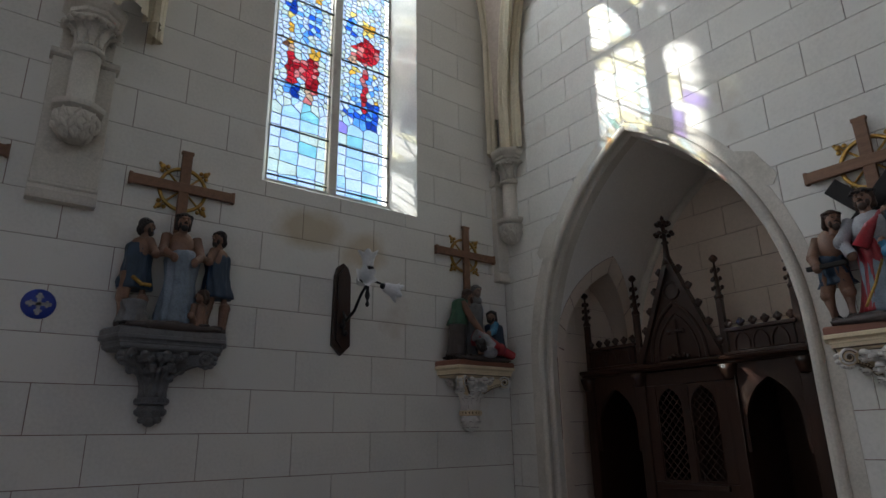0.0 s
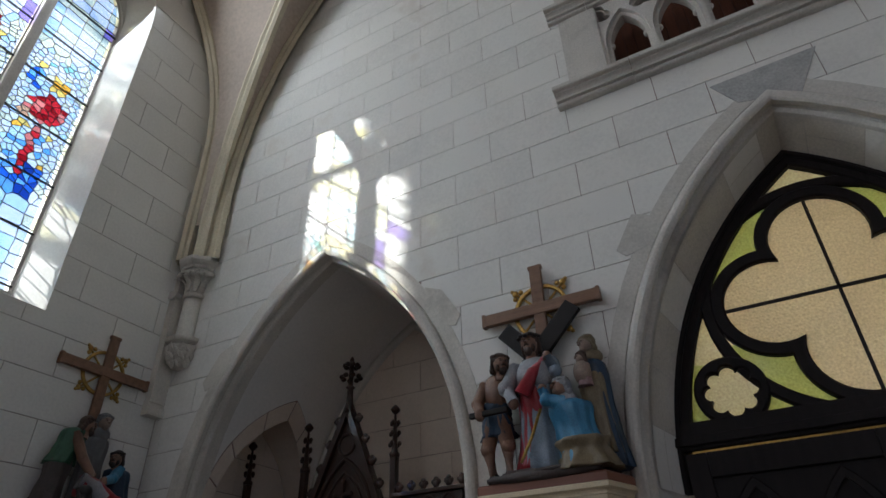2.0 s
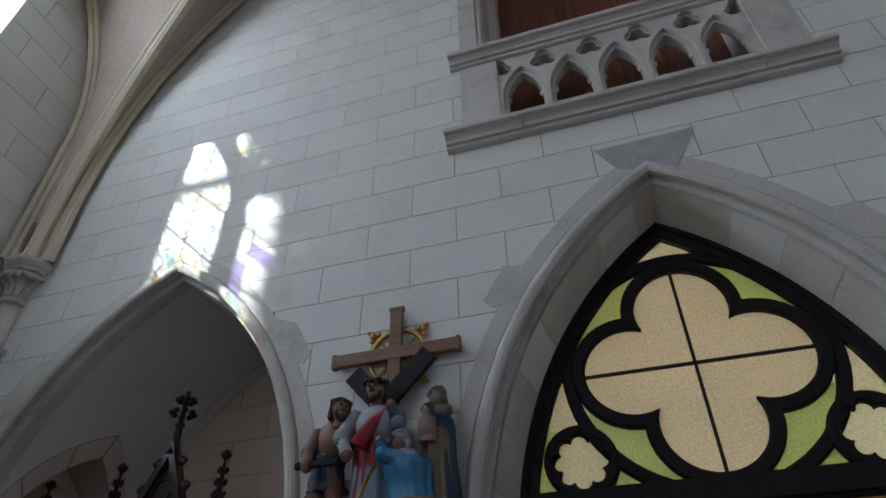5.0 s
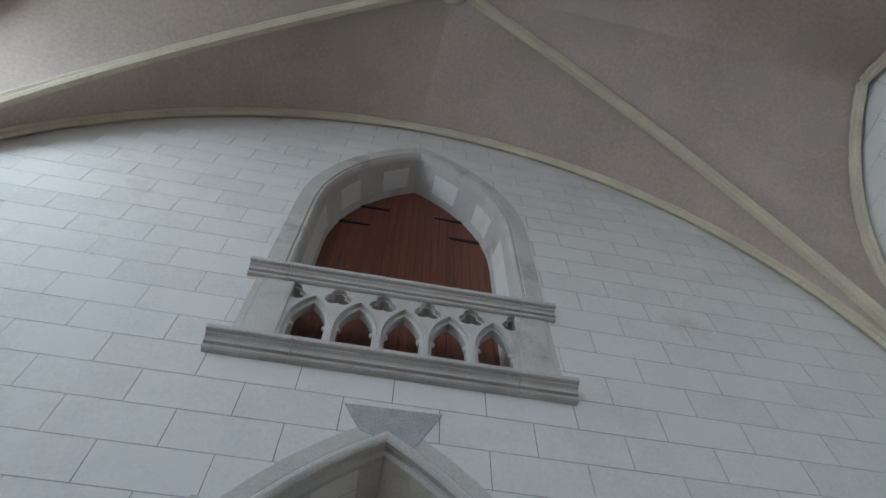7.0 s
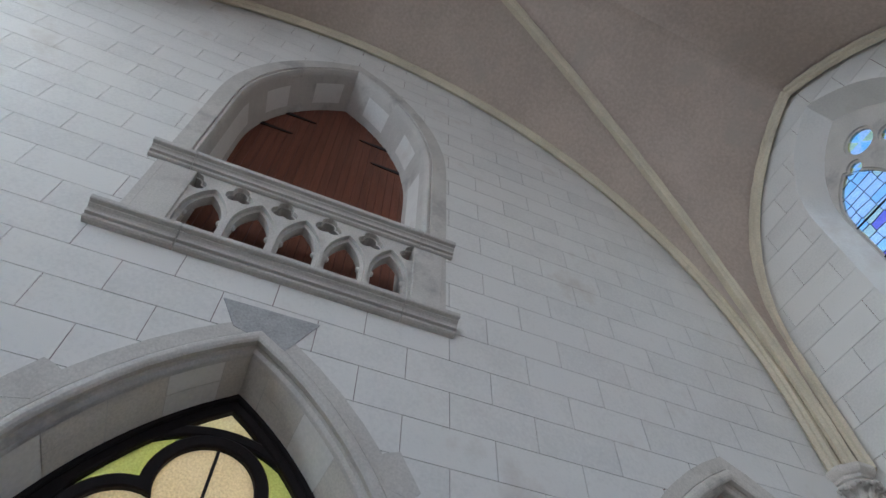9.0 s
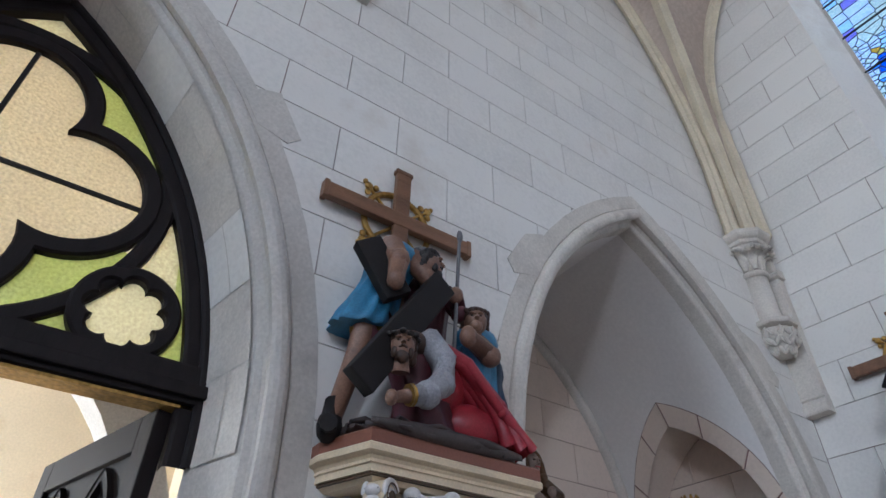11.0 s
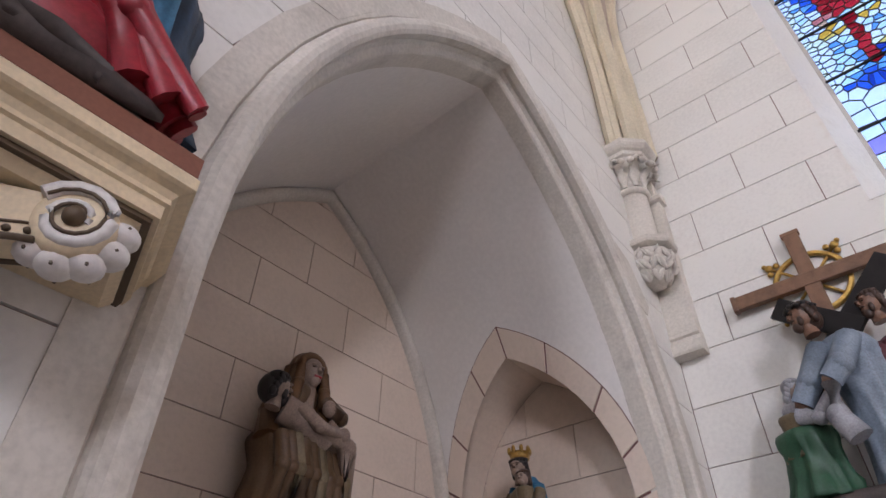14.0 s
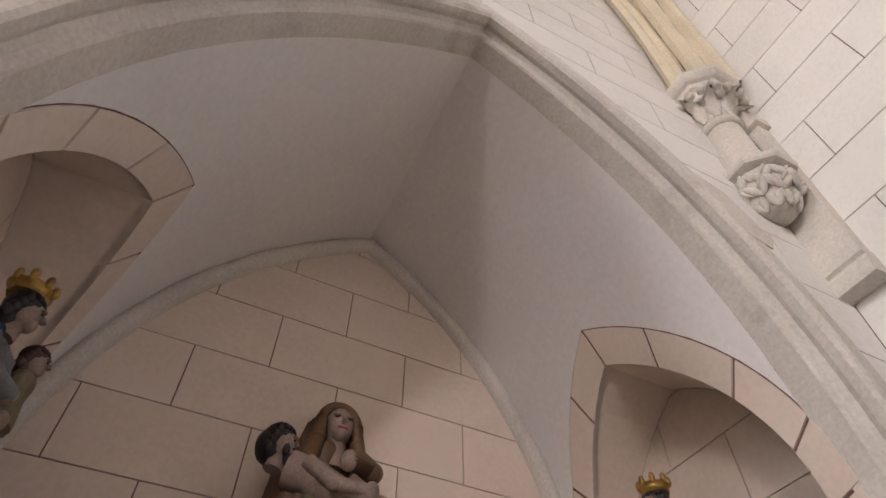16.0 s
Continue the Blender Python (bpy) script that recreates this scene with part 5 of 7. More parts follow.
# ---- carved corbels of the stations ----
def corbel(m, label, top, mould, leafp, line):
    """Shelf on a leafy capital; local y away from the wall, top at z = 0."""
    co = thing("wall_corbel", label, "corbel", "corbels of the wall stations", m)
    plan = [(-0.42, 0.0), (-0.42, 0.06), (-0.345, 0.275), (0.345, 0.275), (0.42, 0.06), (0.42, 0.0)]
    M, LN, LF = PAINT[mould], PAINT[line], PAINT[leafp]

    def loft(prof):
        bm = bmesh.new()
        rows = [[bm.verts.new((x * (1 - (i / 0.42)), max(0.0, y - i) if y > 0 else 0.0, z)) for x, y in plan] for i, z in prof]
        for a, b in zip(rows, rows[1:]):
            for k in range(6):
                bm.faces.new((a[k], a[(k + 1) % 6], b[(k + 1) % 6], b[k]))
        bm.faces.new(rows[0])
        bm.faces.new(rows[-1][::-1])
        bmesh.ops.recalc_face_normals(bm, faces=bm.faces)
        return bm
    part("shelf_slab", loft([(0.014, 0.0), (0.004, -0.010), (0.004, -0.048)]), PAINT[top], co)
    part("cornice", loft([(0.004, -0.049), (0.0, -0.054), (0.0, -0.074), (0.006, -0.078), (0.018, -0.083), (0.024, -0.093), (0.022, -0.103), (0.028, -0.106), (0.028, -0.128)]), M, co)
    part("dark_line", loft([(0.036, -0.1285), (0.036, -0.136)]), LN, co)
    part("soffit", loft([(0.046, -0.1365), (0.060, -0.150)]), M, co)
    C = Vector((0.05, 0.055, -0.025))
    c = Matrix.Translation(C)
    UP = Vector((0, 0, 1))
    bm = bmesh.new()
    lathe(bm, [(0.086, -0.425), (0.083, -0.38), (0.088, -0.33), (0.104, -0.28), (0.125, -0.23), (0.15, -0.18), (0.18, -0.131)], 72, c, squash=0.95, folds=12, depth=0.10)
    part("fluted_neck", bm, LF, co)
    # webs with a beaded lower edge that end in scrolls under the shelf's corners
    for x, y in ((-0.245, 0.215), (0.262, 0.205)):
        tip = Vector((x, y, -0.190))
        out = Vector((tip.x - C.x, tip.y - C.y, 0))
        ro = out.length
        out.normalize()
        side = Vector((-out.y, out.x, 0))
        curve = [(0.085 + (ro - 0.115) * t, -0.305 + 0.102 * math.sin(t * math.pi / 2)) for t in [i / 10 for i in range(11)]]
        bm = bmesh.new()
        hw = 0.026
        rows = []
        for r, z in curve:
            p = C + out * r
            rows.append([bm.verts.new(p + side * (hw * k) + UP * zz) for k, zz in ((-1, z), (1, z), (1, -0.131), (-1, -0.131))])
        for a, b in zip(rows, rows[1:]):
            for k in range(4):
                bm.faces.new((a[k], a[(k + 1) % 4], b[(k + 1) % 4], b[k]))
        bm.faces.new(rows[-1])
        bm.faces.new(rows[0][::-1])
        bmesh.ops.recalc_face_normals(bm, faces=bm.faces)
        part("web", bm, M, co)
        bm = bmesh.new()
        for k in (-1, 1):
            tube(bm, [C + out * r + side * hw * k + UP * z for r, z in curve], 0.0045, 6, 1)
            tube(bm, [C + out * r + side * (hw + 0.001) * k + UP * (z + 0.022) for r, z in curve[2:]], 0.0022, 5, 1)
            for i in range(10):
                (r0, z0), (r1, z1) = curve[i], curve[i + 1]
                blob(bm, C + out * (r0 + r1) / 2 + side * (hw + 0.001) * k + UP * ((z0 + z1) / 2 + 0.011), (0.006, 0.006, 0.005), 1, 6, 4)
        part("beaded_edge", bm, [M, LN], co)
        bm = bmesh.new()
        q = Matrix(((out.x, 0, side.x, tip.x), (out.y, 0, side.y, tip.y), (0, 1, 0, tip.z), (0, 0, 0, 1)))
        lathe(bm, [(0.0, -0.034), (0.030, -0.036), (0.046, -0.033), (0.050, -0.020), (0.050, 0.020), (0.046, 0.033), (0.030, 0.036), (0.0, 0.034)], 28, q)
        part("scroll", bm, M, co)
        bm = bmesh.new()
        for ss in (-1, 1):
            ctr = tip + side * 0.034 * ss
            sp = [ctr + out * (0.051 - 0.0016 * i) * math.cos(2.6 - i * 0.42) + UP * ((0.051 - 0.0016 * i) * math.sin(2.6 - i * 0.42)) for i in range(23)]
            tube(bm, sp, [0.011 - 0.0003 * i for i in range(23)], 8)
            tube(bm, [p + side * 0.0075 * ss + (ctr - p).normalized() * 0.007 for p in sp], 0.0028, 5, 1)
            blob(bm, ctr + side * 0.004 * ss, (0.014, 0.014, 0.014), 1, 12, 8)
        for k in range(5):
            an = -2.3 + k * 0.62
            d = out * math.cos(an) + UP * math.sin(an)
            blob(bm, tip + d * 0.050, (0.025, 0.025, 0.019), 0, 12, 8)
            tube(bm, [tip + d * 0.055 + (out * math.cos(an + 0.31) + UP * math.sin(an + 0.31)) * 0.006 + side * w for w in (-0.022, 0, 0.022)], 0.0024, 5, 1)
        part("scroll_leaf", bm, [LF, LN], co)
    # leaves: a grooved stem that opens into three knobs
    rngl = random.Random(4)

    def knob(bm, p, d, r):
        """A rounded lobe whose tip curls over, outlined below the curl."""
        up = (UP - d * UP.dot(d)).normalized()
        sd = d.cross(up)
        blob(bm, p - d * r * 0.10 - up * r * 0.12, (r * 0.96, r * 0.96, r * 0.92), 0, 14, 10)
        blob(bm, p + d * r * 0.16 + up * r * 0.16, (r * 0.90, r * 0.90, r * 0.74), 0, 14, 10)
        tube(bm, [p - up * r * 0.36 + d * r * 0.06 + (d * math.cos(t) + sd * math.sin(t)) * r * 0.93 for t in [-1.3 + 0.26 * i for i in range(11)]], 0.0016, 5, 1)
    tiers = [(-0.160, 0.212, 0.031, (-8, 62, 98, 126, 188)), (-0.232, 0.166, 0.029, (18, 76, 112, 162)), (-0.298, 0.122, 0.021, (52, 128))]
    for z, r, sz, angs in tiers:
        for an in angs:
            ar = math.radians(an + rngl.uniform(-3, 3))
            out = Vector((math.cos(ar), math.sin(ar) * 0.85, 0))
            side = Vector((-out.y, out.x, 0)).normalized()
            lift = rngl.uniform(-0.008, 0.008)
            p = C + UP * (z + lift) + out * r
            bm = bmesh.new()
            path = [C + UP * (z - 0.13) + out * 0.072, C + UP * (z - 0.085) + out * (0.080 + (r - 0.083) * 0.10), C + UP * (z - 0.045) + out * (0.083 + (r - 0.083) * 0.38), C + UP * (z - 0.018) + out * (0.083 + (r - 0.083) * 0.75), p - out * 0.008]
            tube(bm, path, [0.012, 0.016, 0.019, 0.020, 0.022], 9, 0, 0.6)
            for k in (-1, 1):
                tube(bm, [w + side * k * (0.011 + 0.002 * i) + out * 0.005 for i, w in enumerate(path[:4])], 0.0018, 5, 1)
            blob(bm, p - out * sz * 0.1 - UP * sz * 0.2, (sz * 1.1, sz * 1.1, sz * 0.9), 0, 14, 9)
            knob(bm, p + out * sz * 0.50 + UP * sz * 0.50, out.normalized(), sz)
            for k in (-1, 1):
                knob(bm, p + side * k * sz * 1.12 - UP * sz * 0.30 - out * sz * 0.05, (out + side * k * 0.8).normalized(), sz * 0.84)
            part("leaf", bm, [LF, LN], co)
    bm = bmesh.new()
    lathe(bm, [(0.084, -0.420), (0.104, -0.424), (0.110, -0.430), (0.098, -0.434), (0.098, -0.452), (0.110, -0.456), (0.102, -0.464), (0.084, -0.468)], 32, c)
    for i in range(20):
        a = 2 * math.pi * i / 20
        box(bm, (-0.0085, -0.006, -0.009), (0.0085, 0.012, 0.009), 0.003, 0, Matrix.Translation((C.x + 0.100 * math.cos(a), C.y + 0.100 * math.sin(a), C.z - 0.443)) @ pose(0, 0, 0, 0, 0, math.degrees(a) - 90))
        a += math.pi / 20
        box(bm, (-0.006, -0.004, -0.008), (0.006, 0.003, 0.008), 0, 1, Matrix.Translation((C.x + 0.100 * math.cos(a), C.y + 0.100 * math.sin(a), C.z - 0.443)) @ pose(0, 0, 0, 0, 0, math.degrees(a) - 90))
    part("beaded_ring", bm, [M, LN], co)
    bm = bmesh.new()
    lathe(bm, [(0.01, -0.61), (0.03, -0.60), (0.055, -0.56), (0.078, -0.525), (0.08, -0.49), (0.072, -0.466)], 28, c, folds=7, depth=0.10)
    for i in range(7):
        a = 2 * math.pi * i / 7
        d = Vector((math.cos(a), math.sin(a), 0))
        knob(bm, C + d * 0.078 - UP * 0.515, d, 0.026)
        knob(bm, C + Vector((math.cos(a + 0.45), math.sin(a + 0.45), 0)) * 0.055 - UP * 0.565, d, 0.022)
    part("pendant", bm, [LF, LN], co)
    return co


def wall_cross(m, label):
    """Wooden cross with a gilded ring behind it; origin at the crossing."""
    cr = thing("wall_cross", label, "cross", "crosses of the wall stations", m)
    bm = bmesh.new()
    box(bm, (-0.038, 0.03, -0.62), (0.038, 0.062, 0.30), 0.006)
    for z in (0.30,):
        box(bm, (-0.045, 0.028, z - 0.02), (0.045, 0.064, z + 0.004), 0.004)
    part("upright", bm, M_CROSS, cr)
    bm = bmesh.new()
    box(bm, (-0.38, 0.026, -0.038), (0.38, 0.066, 0.038), 0.006)
    for s in (-1, 1):
        box(bm, (s * 0.372 - 0.012, 0.024, -0.045), (s * 0.372 + 0.012, 0.068, 0.045), 0.004)
    part("crossbar", bm, M_CROSS, cr)
    bm = bmesh.new()
    pts = [(0.155 * math.cos(2 * math.pi * i / 40), 0.155 * math.sin(2 * math.pi * i / 40)) for i in range(40)]
    out = [(x * 1.16, z * 1.16) for x, z in pts]
    strip(bm, pts, out, lambda u, d, z: (u, 0.026 - d, z), 0.0, 0.02, 0.005)
    part("gilded_ring", bm, M_GILT, cr, "gilded ring")
    for k in range(4):
        a = math.pi / 4 + k * math.pi / 2
        R = pose(0, 0, 0, 0, -math.degrees(a), 0)
        bm = bmesh.new()
        tube(bm, [R @ Vector((0.04, 0.014, 0)), R @ Vector((0.21, 0.014, 0))], 0.008, 7)
        for x, z, r in ((0.225, 0, 0.022), (0.20, 0.028, 0.017), (0.20, -0.028, 0.017), (0.252, 0, 0.013), (0.17, 0, 0.013)):
            blob(bm, R @ Vector((x, 0.016, z)), (r, 0.012, r), 0, 8, 6)
        part("fleuron", bm, M_GILT, cr, "gilded fleuron")
    return cr


END = lambda y, z: Matrix.Translation((BW, y, z)) @ pose(0, 0, 0, 0, 0, 90)
LEFT = lambda x, z: Matrix.Translation((x, YL, z)) @ pose(0, 0, 0, 0, 0, 180)
RIGHT = lambda x, z: Matrix.Translation((x, YR, z))

corbel(END(-2.22, 2.25), "cream and white painted leafy corbel with a brick-red shelf", "brick_red", "cream", "white_grey", "outline_brown")
corbel(END(1.17, 2.25), "cream and grey painted leafy corbel with a red-brown shelf", "brick_red", "cream", "white_grey", "outline_brown")
corbel(LEFT(1.13, 2.38), "plain grey leafy corbel on the side wall", "dull_grey", "dull_grey", "dull_grey", "dull_grey")
corbel(LEFT(3.93, 2.33), "cream and red leafy corbel beside the chapel arch", "brick_red", "cream", "white_grey", "outline_brown")
corbel(RIGHT(3.70, 2.28), "pale grey leafy corbel under a station group", "white_grey", "white_grey", "white_grey", "dull_grey")
wall_cross(END(-2.045, 3.305), "brown wooden wall cross with a gilded ring over a station")
wall_cross(END(1.135, 3.285), "brown wooden wall cross with a gilded ring over a station")
wall_cross(LEFT(1.13, 3.49), "dark brown wooden wall cross with gilded ring")
wall_cross(LEFT(3.89, 3.42), "dark brown wooden wall cross with gilded ring by the corner")
wall_cross(RIGHT(3.71, 3.39), "brown wooden wall cross with a bright gilded ring")
wall_cross(LEFT(-0.35, 3.49), "dark brown wooden wall cross beyond the wall shaft")

# ---- station groups, each one painted mesh ----
G = "painted station groups"
# a fallen figure in a red cloak under a black beam, with three helpers
s = Sculpt()
s.rocks(0.335, 0.285, "rock", 22, 5)
# kneeling body with the cloak spreading to one side
s.robe((0.02, 0.16, 0.03), 0.30, 0.13, "wine", (0.35, 0.1), 7)
rng = random.Random(2)
for i in range(22):
    t = i / 21
    y = 0.10 + 0.16 * t
    s.limb([(0.10 - 0.05 * t, y - 0.02, 0.40 - 0.03 * t), (-0.03 - 0.03 * t, y + 0.02, 0.31), (-0.15 - 0.05 * t, y + 0.035, 0.17 + 0.02 * math.sin(i * 2)), (-0.29 - 0.06 * math.sin(i), y + 0.03, 0.05)], 0.026 + 0.010 * math.sin(i * 2.4), 0.022 + 0.008 * math.cos(i * 1.7), "crimson")
blob(s.bm, (0.02, 0.15, 0.26), (0.15, 0.11, 0.15), s.k("crimson"), 16, 10)
blob(s.bm, (-0.16, 0.16, 0.11), (0.17, 0.11, 0.10), s.k("crimson"), 16, 10)
s.limb([(0.10, 0.24, 0.37), (0.06, 0.295, 0.28), (0.075, 0.315, 0.18), (0.14, 0.325, 0.12), (0.20, 0.33, 0.10)], 0.058, 0.034, "white_robe")
for i in range(5):
    s.limb([(0.11 - 0.02 * i, 0.275, 0.36 - 0.03 * i), (0.07 + 0.005 * i, 0.335, 0.24 - 0.02 * i), (0.14 + 0.01 * i, 0.345, 0.14 - 0.006 * i)], 0.018, 0.012, "white_robe")
s.limb([(0.200, 0.33, 0.102), (0.214, 0.33, 0.098)], 0.037, 0.037, "gold")
s.limb([(0.215, 0.33, 0.095), (0.275, 0.33, 0.075)], 0.024, 0.016, "flesh", "flesh", 0.022)
s.head((0.225, 0.290, 0.285), 0.054, "flesh", "brown_hair", (-0.35, -0.75), True, None, "dark_hair")
blob(s.bm, (0.16, 0.245, 0.335), (0.07, 0.055, 0.05), s.k("brown_hair"), 10, 7)
# beams of the carried cross
s.beam((0.37, 0.275, 0.12), (0.02, 0.225, 0.66), 0.115, 0.05, "black_beam")
s.beam((0.36, 0.20, 0.74), (0.22, 0.225, 0.52), 0.11, 0.05, "black_beam")
# helper in blue, bending over the beam
s.limb([(0.27, 0.10, 0.52), (0.31, 0.12, 0.30), (0.37, 0.10, 0.03)], 0.05, 0.03, "flesh", "black_beam", 0.045)
s.limb([(0.24, 0.10, 0.50), (0.26, 0.10, 0.33)], 0.066, 0.05, "wine")
s.limb([(0.36, 0.10, 0.12), (0.38, 0.11, 0.02), (0.40, 0.16, 0.02)], 0.034, 0.03, "black_beam")
s.robe((0.29, 0.08, 0.42), 0.36, 0.125, "azure", (-0.30, 0.10), 9, 0.10)
s.limb([(0.34, 0.10, 0.40), (0.22, 0.16, 0.42), (0.16, 0.10, 0.42)], 0.014, 0.014, "gold")
blob(s.bm, (0.19, 0.13, 0.78), (0.10, 0.08, 0.065), s.k("azure"), 12, 8)
s.limb([(0.24, 0.18, 0.78), (0.25, 0.27, 0.66), (0.26, 0.275, 0.56)], 0.052, 0.032, "flesh", "flesh", 0.036)
s.limb([(0.13, 0.15, 0.79), (0.08, 0.20, 0.68), (0.05, 0.22, 0.62)], 0.048, 0.030, "flesh", "flesh", 0.034)
s.head((0.06, 0.19, 0.76), 0.056, "flesh", "dark_hair", (0.6, -0.5))
# guard in dark red with a grey cap and a lance
s.robe((0.0, 0.05, 0.10), 0.68, 0.12, "wine", (-0.02, 0.02), 8)
s.head((0.02, 0.08, 0.86), 0.056, "flesh", "dull_grey", (0.3, -0.8), True)
s.limb([(-0.07, 0.10, 0.72), (-0.11, 0.16, 0.60), (-0.07, 0.19, 0.66)], 0.045, 0.03, "wine", "flesh", 0.032)
s.beam((-0.06, 0.19, 0.35), (-0.09, 0.19, 0.96), 0.014, 0.014, "dull_grey")
blob(s.bm, (-0.092, 0.19, 0.98), (0.015, 0.012, 0.035), s.k("dull_grey"))
# helper in dark blue on the other side
s.robe((-0.28, 0.09, 0.06), 0.42, 0.11, "azure", (0.22, 0.15), 8, 0.10)
s.robe((-0.29, 0.09, 0.16), 0.30, 0.118, "navy", (0.22, 0.15), 8, 0.10, seed=2)
s.limb([(-0.29, 0.10, 0.16), (-0.32, 0.12, 0.02)], 0.05, 0.035, "tan_robe")
s.limb([(-0.16, 0.16, 0.50), (-0.20, 0.24, 0.40), (-0.08, 0.26, 0.44)], 0.05, 0.033, "flesh", "flesh", 0.036)
blob(s.bm, (-0.20, 0.15, 0.50), (0.10, 0.075, 0.07), s.k("azure"), 12, 8)
s.head((-0.16, 0.20, 0.56), 0.058, "flesh", "brown_hair", (-0.4, -0.7), False)
s.done("statue", END(-2.18, 2.25), "painted plaster group of a fallen figure in crimson cloak with helpers", group=G)

# a standing figure in red and white before a black beam, with a kneeling woman in blue
s = Sculpt()
s.rocks(0.335, 0.285, "rock", 22, 8)
s.robe((0.02, 0.15, 0.04), 0.60, 0.135, "pale_blue_robe", (0.0, 0.02), 9, 0.09)
s.robe((0.045, 0.165, 0.06), 0.46, 0.115, "crimson", (-0.02, 0.02), 5, 0.16, seed=1)
s.limb([(-0.06, 0.20, 0.64), (0.0, 0.255, 0.55), (0.07, 0.26, 0.44)], 0.022, 0.045, "crimson")
s.limb([(0.10, 0.285, 0.08), (0.03, 0.285, 0.20), (-0.03, 0.275, 0.34)], 0.008, 0.008, "gold")
blob(s.bm, (0.01, 0.18, 0.56), (0.125, 0.085, 0.11), s.k("white_robe"), 14, 9)
s.limb([(0.11, 0.18, 0.62), (0.17, 0.24, 0.50), (0.12, 0.27, 0.40)], 0.055, 0.035, "white_robe", "flesh", 0.03)
s.limb([(-0.09, 0.18, 0.62), (-0.13, 0.25, 0.54), (-0.10, 0.28, 0.62)], 0.042, 0.026, "pale_blue_robe", "flesh", 0.024)
s.head((0.02, 0.20, 0.75), 0.06, "flesh", "brown_hair", (0, -1), True, None, "dark_hair")
s.beam((0.36, 0.06, 0.38), (-0.24, 0.10, 0.98), 0.11, 0.032, "black_beam")
s.beam((0.22, 0.07, 0.93), (-0.02, 0.09, 0.66), 0.11, 0.030, "black_beam")
s.limb([(0.29, 0.16, 0.36), (0.33, 0.18, 0.20), (0.31, 0.15, 0.03)], 0.05, 0.03, "flesh", "black_beam", 0.04)
s.limb([(0.24, 0.16, 0.36), (0.20, 0.20, 0.20), (0.21, 0.18, 0.03)], 0.05, 0.03, "flesh", "black_beam", 0.04)
s.robe((0.27, 0.15, 0.26), 0.20, 0.11, "navy", (0.02, 0.06), 9, 0.1)
blob(s.bm, (0.25, 0.18, 0.51), (0.085, 0.065, 0.11), s.k("flesh"), 12, 8)
s.limb([(0.32, 0.18, 0.56), (0.35, 0.24, 0.44), (0.31, 0.30, 0.36)], 0.04, 0.028, "flesh", "flesh", 0.03)
s.beam((0.37, 0.30, 0.36), (0.14, 0.31, 0.36), 0.03, 0.03, "black_beam")
s.head((0.20, 0.22, 0.66), 0.055, "flesh", "brown_hair", (0.5, -0.5))
s.robe((-0.20, 0.19, 0.04), 0.34, 0.14, "azure", (0.10, 0.02), 8, 0.10)
s.robe((-0.22, 0.20, 0.02), 0.16, 0.17, "tan_robe", (0.05, 0.02), 8, 0.10)
s.limb([(-0.14, 0.23, 0.36), (-0.07, 0.28, 0.38), (-0.05, 0.27, 0.44)], 0.045, 0.028, "azure", "flesh", 0.028)
s.head((-0.13, 0.21, 0.46), 0.052, "flesh", "white_robe", (-0.6, -0.5), False, "white_robe")
s.robe((-0.32, 0.09, 0.03), 0.58, 0.10, "navy", (0.05, 0.05), 8, 0.09)
s.robe((-0.30, 0.12, 0.10), 0.44, 0.085, "tan_robe", (0.03, 0.05), 8, 0.12)
s.robe((-0.27, 0.20, 0.44), 0.13, 0.042, "rose_robe", (0.0, 0.0), 5, 0.10)
s.head((-0.262, 0.205, 0.60), 0.032, "pale_flesh", "brown_hair", (-0.6, -0.5), False)
blob(s.bm, (-0.26, 0.20, 0.52), (0.05, 0.045, 0.07), s.k("pale_flesh"))
s.head((-0.285, 0.13, 0.70), 0.05, "pale_flesh", "white_robe", (-0.5, -0.6), False, "tan_robe")
s.done("statue", END(1.15, 2.25), "painted plaster group with a red-robed figure and kneeling woman in blue", group=G)

# grey-robed figure between two men in dark tunics
s = Sculpt()
s.rocks(0.335, 0.285, "rock", 22, 9)
s.robe((-0.02, 0.16, 0.04), 0.56, 0.14, "pale_blue_robe", (0.0, 0.0), 10, 0.11)
blob(s.bm, (0.0, 0.16, 0.60), (0.10, 0.07, 0.13), s.k("flesh"), 14, 9)
s.head((0.0, 0.18, 0.80), 0.058, "flesh", "dark_hair", (0, -1))
s.limb([(-0.10, 0.16, 0.68), (-0.13, 0.22, 0.54), (-0.08, 0.27, 0.48)], 0.04, 0.026, "flesh", "flesh", 0.028)
s.limb([(0.10, 0.16, 0.68), (0.13, 0.22, 0.56), (0.06, 0.27, 0.50)], 0.04, 0.026, "flesh", "flesh", 0.028)
for x, d in ((0.27, -1), (-0.29, 1)):
    for q in (-0.045, 0.045):
        s.limb([(x + q, 0.13, 0.38), (x + q * 1.4, 0.15, 0.20), (x + q * 1.3, 0.13, 0.03)], 0.05, 0.03, "flesh", "rock", 0.036)
    s.robe((x, 0.13, 0.27), 0.34, 0.115, "navy", (0.05 * d, 0.03), 9, 0.10)
    blob(s.bm, (x + 0.02 * d, 0.15, 0.56), (0.085, 0.065, 0.09), s.k("flesh"), 12, 8)
    s.limb([(x + 0.05 * d, 0.17, 0.62), (x + 0.10 * d, 0.22, 0.52), (x + 0.17 * d, 0.22, 0.54)], 0.04, 0.026, "flesh", "flesh", 0.028)
    s.head((x + 0.03 * d, 0.17, 0.72), 0.052, "flesh", "dark_hair", (-d, -0.4))
s.limb([(0.30, 0.22, 0.34), (0.24, 0.24, 0.29), (0.18, 0.23, 0.29)], 0.014, 0.014, "gold")
